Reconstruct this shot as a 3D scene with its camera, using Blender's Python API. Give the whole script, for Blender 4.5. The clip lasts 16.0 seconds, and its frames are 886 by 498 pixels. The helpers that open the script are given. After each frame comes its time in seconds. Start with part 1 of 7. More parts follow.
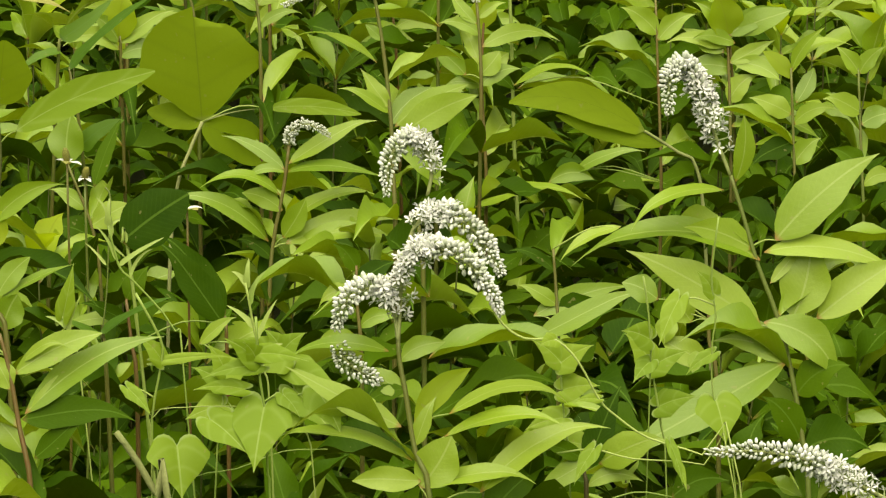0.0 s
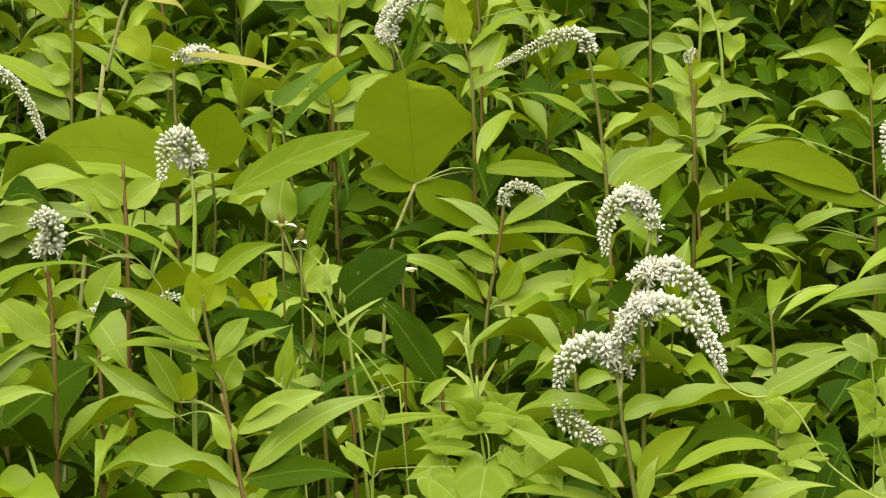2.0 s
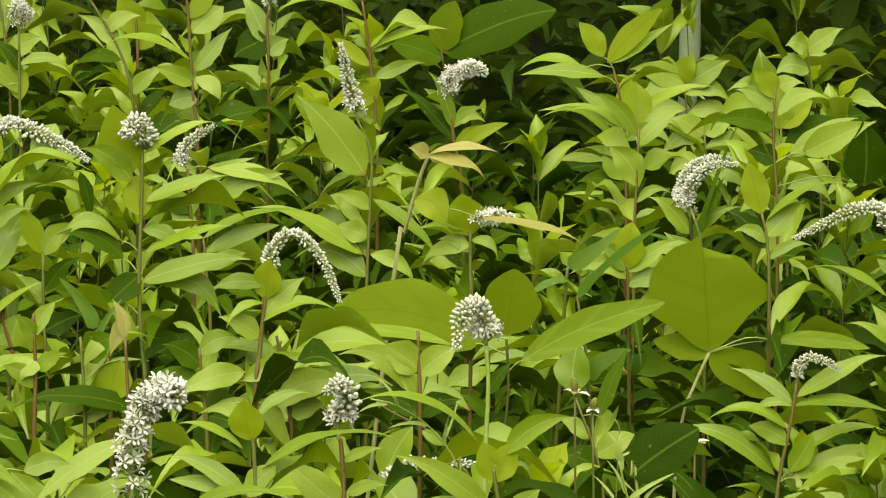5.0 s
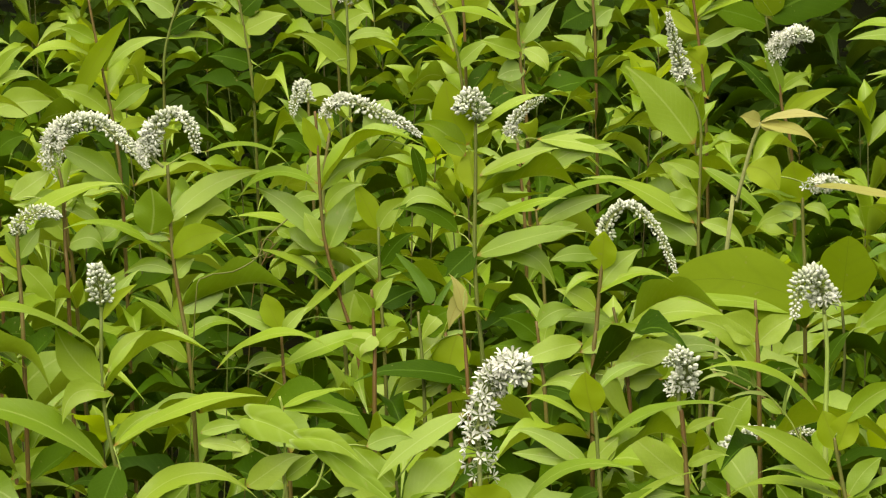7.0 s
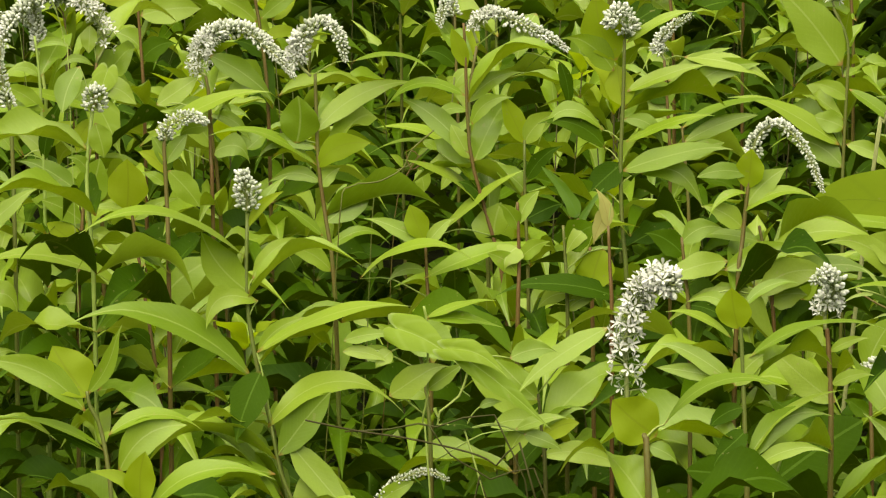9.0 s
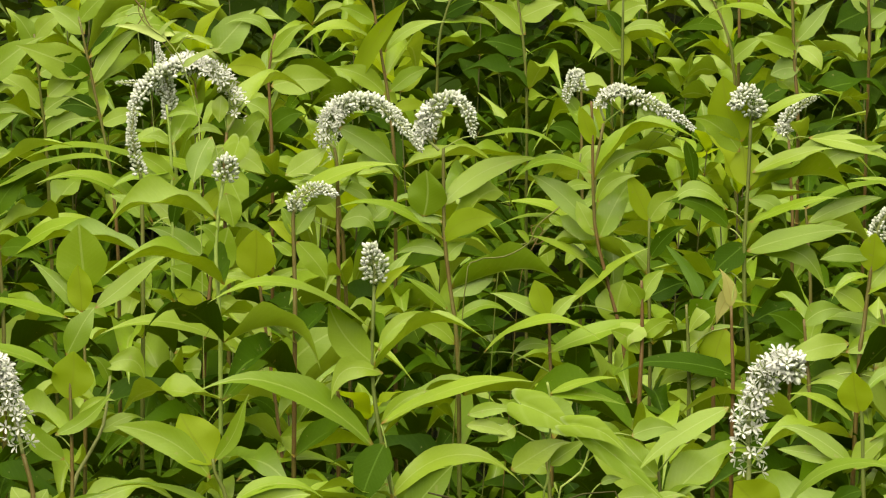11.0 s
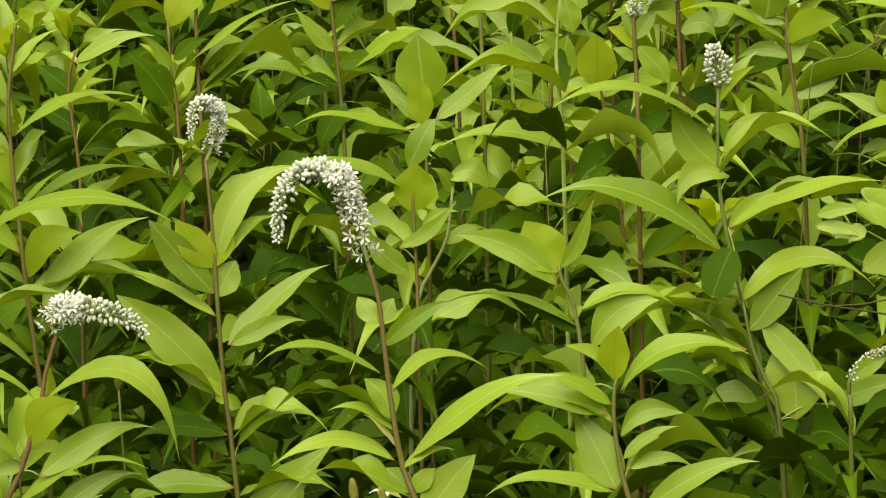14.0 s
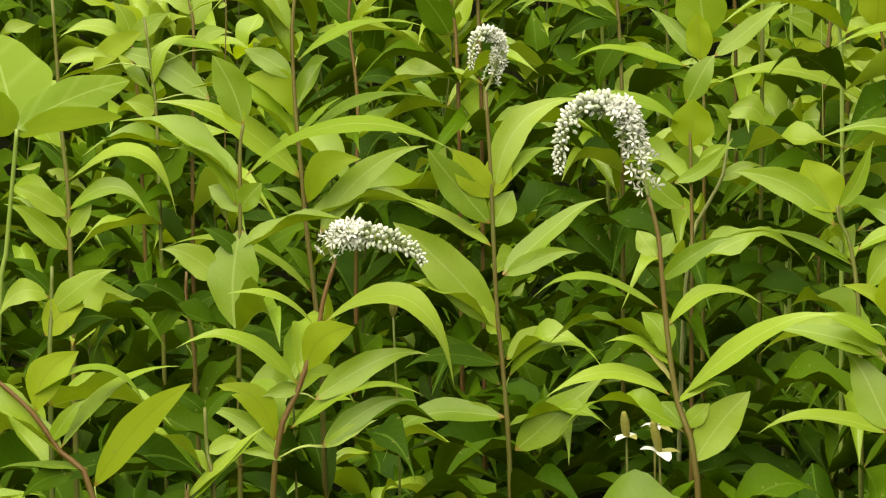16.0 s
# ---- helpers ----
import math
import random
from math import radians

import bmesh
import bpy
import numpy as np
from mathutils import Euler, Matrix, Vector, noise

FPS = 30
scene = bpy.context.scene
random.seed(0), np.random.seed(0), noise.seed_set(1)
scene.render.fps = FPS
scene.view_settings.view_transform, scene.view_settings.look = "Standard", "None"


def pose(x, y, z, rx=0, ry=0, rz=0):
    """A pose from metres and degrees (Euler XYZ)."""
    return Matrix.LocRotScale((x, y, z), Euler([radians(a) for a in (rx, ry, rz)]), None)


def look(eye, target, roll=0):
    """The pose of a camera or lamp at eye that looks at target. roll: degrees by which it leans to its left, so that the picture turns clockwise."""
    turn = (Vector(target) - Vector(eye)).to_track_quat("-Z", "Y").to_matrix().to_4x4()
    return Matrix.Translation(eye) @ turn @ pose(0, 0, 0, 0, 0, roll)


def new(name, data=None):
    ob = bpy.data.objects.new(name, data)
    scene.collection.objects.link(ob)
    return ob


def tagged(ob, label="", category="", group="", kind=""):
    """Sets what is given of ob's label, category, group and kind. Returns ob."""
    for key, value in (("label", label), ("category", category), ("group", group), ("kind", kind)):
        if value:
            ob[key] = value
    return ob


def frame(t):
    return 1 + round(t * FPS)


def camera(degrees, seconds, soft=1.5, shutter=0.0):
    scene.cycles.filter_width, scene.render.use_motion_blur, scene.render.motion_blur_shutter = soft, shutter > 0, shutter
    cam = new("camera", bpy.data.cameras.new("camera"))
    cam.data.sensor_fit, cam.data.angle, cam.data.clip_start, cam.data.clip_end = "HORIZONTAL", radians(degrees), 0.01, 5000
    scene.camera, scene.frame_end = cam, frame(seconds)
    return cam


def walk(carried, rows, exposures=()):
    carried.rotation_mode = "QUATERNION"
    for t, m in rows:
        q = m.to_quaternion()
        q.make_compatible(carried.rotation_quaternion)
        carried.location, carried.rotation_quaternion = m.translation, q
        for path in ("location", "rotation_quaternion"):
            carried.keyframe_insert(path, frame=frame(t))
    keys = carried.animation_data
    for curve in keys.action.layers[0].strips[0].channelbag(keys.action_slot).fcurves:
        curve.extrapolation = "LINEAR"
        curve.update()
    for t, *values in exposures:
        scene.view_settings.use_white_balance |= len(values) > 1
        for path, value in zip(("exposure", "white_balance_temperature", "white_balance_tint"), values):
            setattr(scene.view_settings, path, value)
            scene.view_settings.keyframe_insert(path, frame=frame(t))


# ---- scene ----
# camera: eye, then pan, tilt and roll in degrees
CAMERA_ROWS = [
    (0, 0.0364, -0.0127, 1.4454, -10.517, -12.050, 0.931),
    (0.5, 0.0297, -0.0178, 1.4456, -10.340, -12.172, 0.925),
    (1, 0.0246, -0.0145, 1.4433, -10.180, -12.162, 1.006),
    (1.5, 0.0202, -0.0046, 1.4386, -9.350, -11.515, 0.704),
    (2, 0.0230, 0.0104, 1.4307, -7.987, -11.182, 0.064),
    (2.5, 0.0179, 0.0151, 1.4290, -7.238, -10.433, -0.237),
    (3, 0.0164, 0.0055, 1.4292, -6.846, -10.014, -0.189),
    (3.2, 0.0161, 0.0059, 1.4301, -6.750, -9.991, -0.036),
    (5.3, 0.0204, 0.0166, 1.4584, -3.508, -9.370, 0.720),
    (5.5, 0.0182, 0.0106, 1.4610, -2.929, -9.321, 0.563),
    (6, 0.0137, 0.0050, 1.4652, -2.127, -8.961, 0.349),
    (6.5, 0.0105, 0.0004, 1.4656, -1.405, -9.157, -0.112),
    (7, 0.0053, 0.0017, 1.4628, -0.257, -9.862, -0.871),
    (7.5, 0.0035, -0.0003, 1.4614, 0.595, -10.221, -0.752),
    (8, 0.0011, 0.0013, 1.4576, 0.809, -10.560, -0.531),
    (8.5, -0.0039, -0.0003, 1.4569, 1.051, -10.818, -0.265),
    (8.7, -0.0044, 0.0077, 1.4536, 1.195, -10.837, -0.132),
    (10.8, -0.0121, -0.0345, 1.4715, 2.740, -10.202, 1.392),
    (11, -0.0115, -0.0348, 1.4703, 2.938, -10.027, 1.088),
    (11.5, -0.0133, -0.0268, 1.4655, 3.801, -9.978, 0.246),
    (12, -0.0142, -0.0133, 1.4610, 4.475, -10.054, -0.013),
    (12.5, -0.0150, -0.0027, 1.4514, 4.903, -10.817, -0.046),
    (13, -0.0179, 0.0082, 1.4452, 5.360, -11.166, -0.074),
    (13.5, -0.0199, 0.0116, 1.4422, 6.416, -11.695, -0.622),
    (14, -0.0218, 0.0137, 1.4434, 7.214, -12.208, -1.153),
    (14.5, -0.0248, 0.0192, 1.4400, 8.620, -12.646, -1.428),
    (15, -0.0275, 0.0145, 1.4419, 9.161, -12.885, -0.854),
    (15.5, -0.0324, 0.0142, 1.4389, 9.696, -12.968, -0.516),
    (16, -0.0385, 0.0008, 1.4444, 10.479, -12.989, -0.241),
]
EXPOSURE = 0.71
cam = camera(11.0, 16.0, soft=1.25)
walk(cam, [(t, pose(x, y, z, 90 + tilt, 0, pan) @ pose(0, 0, 0, 0, 0, roll)) for t, x, y, z, pan, tilt, roll in CAMERA_ROWS],
     exposures=[(0.0, EXPOSURE, 7200, 10), (9.0, EXPOSURE - 0.04, 7200, 10), (13.5, EXPOSURE, 7200, 10), (16.0, EXPOSURE + 0.12, 7200, 10)])

# ---- world and light: bright overcast ----
SUN_EL, SUN_AZ = radians(66), radians(200)
world = bpy.data.worlds.new("world")
scene.world = world
world.use_nodes = True
nt = world.node_tree
sky = nt.nodes.new("ShaderNodeTexSky")
sky.sky_type, sky.sun_disc = "NISHITA", False
sky.sun_elevation, sky.sun_rotation = SUN_EL, SUN_AZ
sky.air_density, sky.dust_density, sky.ozone_density = 1.0, 4.0, 0.6
veil = nt.nodes.new("ShaderNodeHueSaturation")
veil.inputs["Saturation"].default_value = 0.12
nt.links.new(sky.outputs["Color"], veil.inputs["Color"])
nt.links.new(veil.outputs["Color"], nt.nodes["Background"].inputs["Color"])
nt.nodes["Background"].inputs["Strength"].default_value = 0.060
sun_data = bpy.data.lights.new("sun", "SUN")
sun_data.energy, sun_data.angle, sun_data.color = 3.9, radians(90), (1.0, 0.98, 0.78)
sun = new("sun", sun_data)
sun.matrix_world = look((4 * math.sin(SUN_AZ) * math.cos(SUN_EL), 4 * math.cos(SUN_AZ) * math.cos(SUN_EL), 4 * math.sin(SUN_EL)), (0, 0, 0))


# ---- materials ----
class Nodes:
    def __init__(self, name):
        self.mat = bpy.data.materials.new(name)
        self.mat.use_nodes = True
        self.t = self.mat.node_tree
        self.bsdf = self.t.nodes["Principled BSDF"]
        self.out = self.t.nodes["Material Output"]

    def node(self, kind, **props):
        n = self.t.nodes.new(kind)
        for k, v in props.items():
            if k == "operation":
                n.operation = v
            elif k == "blend_type":
                n.blend_type = v
            elif k == "data_type":
                n.data_type = v
        return n

    def link(self, a, b):
        self.t.links.new(a, b)

    def math(self, op, a, b=None, c=None):
        n = self.node("ShaderNodeMath", operation=op)
        for i, v in enumerate((a, b, c)):
            if v is None:
                continue
            if isinstance(v, (int, float)):
                n.inputs[i].default_value = v
            else:
                self.link(v, n.inputs[i])
        return n.outputs[0]

    def ramp(self, fac, stops):
        n = self.node("ShaderNodeValToRGB")
        el = n.color_ramp.elements
        while len(el) < len(stops):
            el.new(0.5)
        for e, (p, c) in zip(el, stops):
            e.position, e.color = p, (*c, 1) if len(c) == 3 else c
        self.link(fac, n.inputs[0])
        return n.outputs[0]

    def mix(self, fac, a, b, mode="MIX"):
        n = self.node("ShaderNodeMix", data_type="RGBA", blend_type=mode)
        for sock, v in ((n.inputs[0], fac), (n.inputs[6], a), (n.inputs[7], b)):
            if isinstance(v, (int, float)):
                sock.default_value = v
            elif isinstance(v, tuple):
                sock.default_value = (*v, 1)
            else:
                self.link(v, sock)
        return n.outputs[2]

    def noise(self, vec, scale, detail=3.0, rough=0.55):
        n = self.node("ShaderNodeTexNoise")
        n.inputs["Scale"].default_value, n.inputs["Detail"].default_value, n.inputs["Roughness"].default_value = scale, detail, rough
        if vec is not None:
            self.link(vec, n.inputs["Vector"])
        return n.outputs["Fac"]

    def bump(self, height, strength, distance):
        n = self.node("ShaderNodeBump")
        n.inputs["Strength"].default_value, n.inputs["Distance"].default_value = strength, distance
        self.link(height, n.inputs["Height"])
        self.link(n.outputs[0], self.bsdf.inputs["Normal"])
        return n.outputs[0]

    def varied(self):
        """One random number for each piece, joined or single."""
        a = self.node("ShaderNodeObjectInfo").outputs["Random"]
        b = self.node("ShaderNodeNewGeometry").outputs["Random Per Island"]
        return self.math("FRACT", self.math("ADD", a, self.math("MULTIPLY", b, 7.31)))


def leaf_material(name, dark, mid, light, vein, base_tint, rough=0.48, through_light=0.36, side_veins=14.0, vein_amount=0.5, gloss=0.28, side_amount=0.10, rib_width=0.022, warmth=0.40):
    """A leaf: u runs across it, v from its stalk to its tip."""
    n = Nodes(name)
    uv = n.node("ShaderNodeUVMap").outputs[0]
    sep = n.node("ShaderNodeSeparateXYZ")
    n.link(uv, sep.inputs[0])
    u, v = sep.outputs[0], sep.outputs[1]
    across = n.math("ABSOLUTE", n.math("SUBTRACT", u, 0.5))
    rnd = n.varied()
    tone = n.ramp(rnd, [(0.0, dark), (0.45, mid), (1.0, light)])
    place = n.node("ShaderNodeTexCoord").outputs["Object"]
    geo = n.node("ShaderNodeNewGeometry").outputs["Position"]
    blotch = n.noise(geo, 35.0, 3.0)
    tone = n.mix(n.math("MULTIPLY", blotch, 0.35), tone, light)
    fine = n.noise(geo, 420.0, 2.0)
    tone = n.mix(n.math("MULTIPLY", fine, 0.25), tone, dark)
    # side veins slant forward from the midrib
    wave = n.math("SINE", n.math("MULTIPLY", n.math("SUBTRACT", v, n.math("MULTIPLY", across, 0.55)), side_veins * 6.283))
    side = n.math("POWER", n.math("MULTIPLY_ADD", wave, 0.5, 0.5), 9.0)
    rib = n.math("LESS_THAN", across, rib_width)
    tone = n.mix(n.math("MULTIPLY", side, side_amount * vein_amount), tone, vein)
    tone = n.mix(n.math("MULTIPLY", rib, vein_amount), tone, vein)
    foot = n.math("SUBTRACT", 1.0, n.math("MULTIPLY", v, 19.0))
    foot = n.math("MAXIMUM", foot, 0.0)
    tone = n.mix(n.math("MINIMUM", n.math("MULTIPLY", foot, 1.2), 0.85), tone, base_tint)
    # worn, pale or brown specks and a dry tip on a few
    speck = n.math("GREATER_THAN", n.noise(geo, 150.0, 1.0), 0.74)
    tone = n.mix(n.math("MULTIPLY", speck, 0.30), tone, (0.30, 0.26, 0.10))
    n.link(tone, n.bsdf.inputs["Base Color"])
    n.bsdf.inputs["Roughness"].default_value = rough
    n.bsdf.inputs["Specular IOR Level"].default_value = gloss
    quilt = n.math("ADD", n.math("MULTIPLY", n.math("ADD", n.math("MULTIPLY", side, 0.10), rib), -0.6), n.math("MULTIPLY", n.noise(geo, 160.0, 3.0), 0.8))
    n.bump(quilt, 0.35, 0.0012)
    tr = n.node("ShaderNodeBsdfTranslucent")
    warm = n.mix(warmth, tone, (0.42, 0.52, 0.004))
    n.link(warm, tr.inputs["Color"])
    ms = n.node("ShaderNodeMixShader")
    ms.inputs[0].default_value = through_light
    n.link(n.bsdf.outputs[0], ms.inputs[1])
    n.link(tr.outputs[0], ms.inputs[2])
    n.link(ms.outputs[0], n.out.inputs["Surface"])
    return n.mat


def plain_material(name, a, b, rough=0.6, scale=60.0, bump=0.2, through_light=0.0, spec=0.4):
    n = Nodes(name)
    geo = n.node("ShaderNodeNewGeometry").outputs["Position"]
    big, small = n.noise(geo, scale * 0.2, 3.0), n.noise(geo, scale * 4, 3.0)
    f = n.math("ADD", n.math("MULTIPLY", big, 0.7), n.math("MULTIPLY", small, 0.3))
    f = n.math("ADD", f, n.math("MULTIPLY_ADD", n.varied(), 0.4, -0.2))
    tone = n.ramp(f, [(0.3, a), (0.7, b)])
    n.link(tone, n.bsdf.inputs["Base Color"])
    n.bsdf.inputs["Roughness"].default_value = rough
    n.bsdf.inputs["Specular IOR Level"].default_value = spec
    n.bump(small, bump, 0.002)
    if through_light:
        tr = n.node("ShaderNodeBsdfTranslucent")
        n.link(tone, tr.inputs["Color"])
        ms = n.node("ShaderNodeMixShader")
        ms.inputs[0].default_value = through_light
        n.link(n.bsdf.outputs[0], ms.inputs[1])
        n.link(tr.outputs[0], ms.inputs[2])
        n.link(ms.outputs[0], n.out.inputs["Surface"])
    return n.mat


RED_FOOT = (0.27, 0.12, 0.03)
LEAF = leaf_material("leaf_green", (0.110, 0.205, 0.005), (0.192, 0.308, 0.010), (0.270, 0.380, 0.034), (0.40, 0.49, 0.15), RED_FOOT, 0.40, 0.28, vein_amount=0.38, gloss=0.45, side_amount=0.12)
YOUNG = leaf_material("leaf_young", (0.25, 0.37, 0.009), (0.33, 0.46, 0.015), (0.42, 0.54, 0.03), (0.27, 0.34, 0.02), (0.36, 0.17, 0.04), 0.5, 0.58)
# leaf green with the shade low in the stand put into its colour
DEEP_SHADED = leaf_material("leaf_deep_shaded", (0.009, 0.032, 0.001), (0.026, 0.066, 0.001), (0.072, 0.138, 0.003), (0.10, 0.18, 0.02), (0.12, 0.1, 0.02), 0.5, 0.14, gloss=0.05, warmth=0.12)
BROAD = leaf_material("leaf_broad", (0.14, 0.225, 0.004), (0.18, 0.275, 0.006), (0.225, 0.32, 0.012), (0.11, 0.165, 0.010), (0.2, 0.26, 0.05), 0.6, 0.5, 4.0, 0.5, gloss=0.12, side_amount=0.25, rib_width=0.006)
HEART = leaf_material("leaf_heart", (0.155, 0.265, 0.012), (0.20, 0.315, 0.014), (0.25, 0.365, 0.030), (0.36, 0.47, 0.12), (0.3, 0.4, 0.12), 0.5, 0.38, 3.0, 0.6, gloss=0.22, side_amount=0.3, rib_width=0.014)
# thicket greens set very dark, so the wood's shade is in the colour
THICKET_SHADED = leaf_material("leaf_thicket_shaded", (0.018, 0.046, 0.003), (0.034, 0.075, 0.005), (0.06, 0.115, 0.010), (0.07, 0.12, 0.02), (0.07, 0.08, 0.02), 0.55, 0.25, gloss=0.08, warmth=0.15)
GRASS = leaf_material("grass_blade", (0.05, 0.13, 0.006), (0.075, 0.17, 0.008), (0.11, 0.22, 0.012), (0.12, 0.24, 0.05), (0.08, 0.16, 0.03), 0.45, 0.4, 0.0, 0.3)
DRY = leaf_material("leaf_dry", (0.30, 0.31, 0.07), (0.38, 0.37, 0.10), (0.44, 0.41, 0.16), (0.30, 0.21, 0.06), (0.3, 0.2, 0.08), 0.65, 0.35)
STEM = plain_material("stem_red_green", (0.125, 0.068, 0.018), (0.105, 0.140, 0.022), 0.5, 45.0)
STEM_DARK = plain_material("stem_dark", (0.045, 0.040, 0.010), (0.060, 0.085, 0.014), 0.6, 45.0, spec=0.2)
STEM_PALE = plain_material("stem_pale_hairy", (0.15, 0.18, 0.05), (0.27, 0.29, 0.11), 0.8, 90.0, 0.5)
VINE = plain_material("vine_pale_green", (0.20, 0.29, 0.05), (0.32, 0.40, 0.10), 0.5, 45.0)
AXIS = plain_material("spike_axis_green", (0.20, 0.24, 0.07), (0.30, 0.33, 0.12), 0.6, 90.0)
PETAL = plain_material("petal_white", (0.70, 0.71, 0.67), (0.83, 0.83, 0.80), 0.6, 90.0, 0.1, 0.25)
BUD = plain_material("bud_white", (0.46, 0.51, 0.38), (0.80, 0.81, 0.78), 0.45, 120.0, 0.1, 0.1)
CALYX = plain_material("calyx_green", (0.16, 0.22, 0.06), (0.28, 0.34, 0.14), 0.6, 120.0)
CONE = plain_material("cone_yellow_green", (0.11, 0.12, 0.015), (0.22, 0.21, 0.03), 0.7, 400.0, 0.6)
BARK = plain_material("bark_pale", (0.16, 0.22, 0.12), (0.25, 0.32, 0.19), 0.85, 20.0, 0.6)
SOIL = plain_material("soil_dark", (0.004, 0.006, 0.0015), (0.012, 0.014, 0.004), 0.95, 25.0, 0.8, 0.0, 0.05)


# ---- mesh helpers ----
def mesh_object(name, verts, faces, mats, parent=None, uv=None, slots=None, smooth=True):
    me = bpy.data.meshes.new(name)
    me.from_pydata([tuple(map(float, v)) for v in verts], [], [tuple(map(int, f)) for f in faces])
    finish(me, mats, uv, slots, smooth)
    ob = new(name, me)
    if parent is not None:
        ob.parent = parent
    return ob


def finish(me, mats, uv=None, slots=None, smooth=True):
    for m in mats if isinstance(mats, (list, tuple)) else (mats,):
        me.materials.append(m)
    if uv is not None:
        layer = me.uv_layers.new(name="UVMap")
        idx = np.empty(len(me.loops), dtype=np.int32)
        me.loops.foreach_get("vertex_index", idx)
        layer.data.foreach_set("uv", np.asarray(uv, dtype=np.float32)[idx].ravel())
    if slots is not None:
        me.polygons.foreach_set("material_index", np.asarray(slots, dtype=np.int32))
    if smooth:
        me.polygons.foreach_set("use_smooth", np.ones(len(me.polygons), dtype=bool))
    me.update()


def share(name, me, m, parent=None):
    """An object of its own on a mesh that others use too."""
    ob = new(name, me)
    if parent is not None:
        ob.parent = parent
    ob.matrix_basis = m
    return ob


def thing(name, place, label, category, group=""):
    ob = new(name)
    ob.empty_display_size = 0.05
    ob.location = place
    return tagged(ob, label, category, group)


def spline(points, n):
    """Points along a smooth curve through the given ones."""
    p = [Vector(q) for q in points]
    p = [p[0] * 2 - p[1]] + p + [p[-1] * 2 - p[-2]]
    segs = len(p) - 3
    out = []
    for k in range(n + 1):
        x = k / n * segs
        i = min(int(x), segs - 1)
        t = x - i
        a, b, c, d = p[i:i + 4]
        out.append(0.5 * ((2 * b) + (c - a) * t + (2 * a - 5 * b + 4 * c - d) * t * t + (3 * b - a - 3 * c + d) * t ** 3))
    return out


def tube_data(path, r0, r1, sides=6, knots=()):
    """A tapered tube along a path, a little thicker at the knots."""
    verts, faces = [], []
    n = len(path)
    for i, q in enumerate(path):
        t = (path[min(i + 1, n - 1)] - path[max(i - 1, 0)]).normalized()
        a = t.cross(Vector((0.31, 0.92, 0.22))).normalized()
        b = t.cross(a)
        f = i / (n - 1)
        r = r0 + (r1 - r0) * f
        for k in knots:
            r *= 1 + 0.35 * math.exp(-((f - k) * 30) ** 2)
        for s in range(sides):
            w = 2 * math.pi * s / sides
            verts.append(q + (a * math.cos(w) + b * math.sin(w)) * r)
        if i:
            for s in range(sides):
                s2 = (s + 1) % sides
                faces.append(((i - 1) * sides + s, (i - 1) * sides + s2, i * sides + s2, i * sides + s))
    faces.append(tuple(range(sides))[::-1])
    faces.append(tuple((n - 1) * sides + s for s in range(sides)))
    return verts, faces


def tube(name, path, r0, r1, mat, parent=None, sides=6, knots=()):
    v, f = tube_data(path, r0, r1, sides, knots)
    return mesh_object(name, v, f, mat, parent)


# ---- leaf blades: length 1 along y, width about 1 across x, bulging up in z ----
def blade_arrays(arch, fold, wave, seed, widest=0.40, tip=1.15, rows=12, twist=0.0, droop=0.0):
    rng = random.Random(seed)
    k = widest / (1 - widest)
    peak = (widest ** (tip * k)) * ((1 - widest) ** tip)
    verts, uv, faces = [], [], []
    ph = rng.uniform(0, 6.28)
    for i in range(rows + 1):
        s = i / rows
        e = min(max(s, 0.0), 1.0)
        w = (e ** (tip * k)) * ((1 - e) ** tip) / peak * 0.5 * (1 + 0.05 * math.sin(17 * s + ph))
        w = max(w, 0.022 if s < 0.5 else 0.003)
        z = 4 * arch * s * (1 - s) * (1.0 + 0.5 * (s - 0.5)) - droop * max(0, s - 0.6) ** 2
        side = 0.02 * math.sin(3 * s + ph)
        a = twist * s
        for j, u in enumerate((-1, 0, 1)):
            x = u * w
            lift = abs(u) * w * fold + (wave * w * math.sin(11 * s + ph + u) if u else 0)
            verts.append((x * math.cos(a) + side * 0.2, s, z + lift + x * math.sin(a)))
            uv.append((0.5 + u * w, s))
    for i in range(rows):
        for j in range(2):
            a = i * 3 + j
            faces.append((a, a + 1, a + 4, a + 3))
    return np.array(verts), faces, np.array(uv)


ARCHES = (-0.06, 0.04, 0.10, 0.17, 0.26)
BLADES, BLADES_LOW, BLADE_MESH = {}, {}, {}
for ai, arch in enumerate(ARCHES):
    for vi in range(3):
        BLADES[ai, vi] = blade_arrays(arch, (0.22, 0.32, 0.12)[vi], (0.08, 0.12, 0.16)[vi], ai * 7 + vi, (0.38, 0.42, 0.35)[vi], (1.3, 1.15, 1.4)[vi], 12, (0.0, 0.2, -0.2)[vi], (0.2, 0.4, 0.9)[vi])
        BLADES_LOW[ai, vi] = blade_arrays(arch, (0.22, 0.32, 0.12)[vi], (0.08, 0.12, 0.16)[vi], ai * 7 + vi, (0.38, 0.42, 0.35)[vi], (1.3, 1.15, 1.4)[vi], 6, (0.0, 0.2, -0.2)[vi], (0.2, 0.4, 0.9)[vi])


def blade_mesh(ai, vi, mat):
    key = (ai, vi, mat.name)
    if key not in BLADE_MESH:
        v, f, uv = BLADES[ai, vi]
        me = bpy.data.meshes.new("leaf")
        me.from_pydata(v.tolist(), [], f)
        finish(me, mat, uv)
        BLADE_MESH[key] = me
    return BLADE_MESH[key]


def leaf_matrix(root, tip, width, roll=0.0):
    """From the unit blade to one that runs from root to tip; its upper side faces up, turned by roll degrees round its length."""
    root, tip = Vector(root), Vector(tip)
    y = tip - root
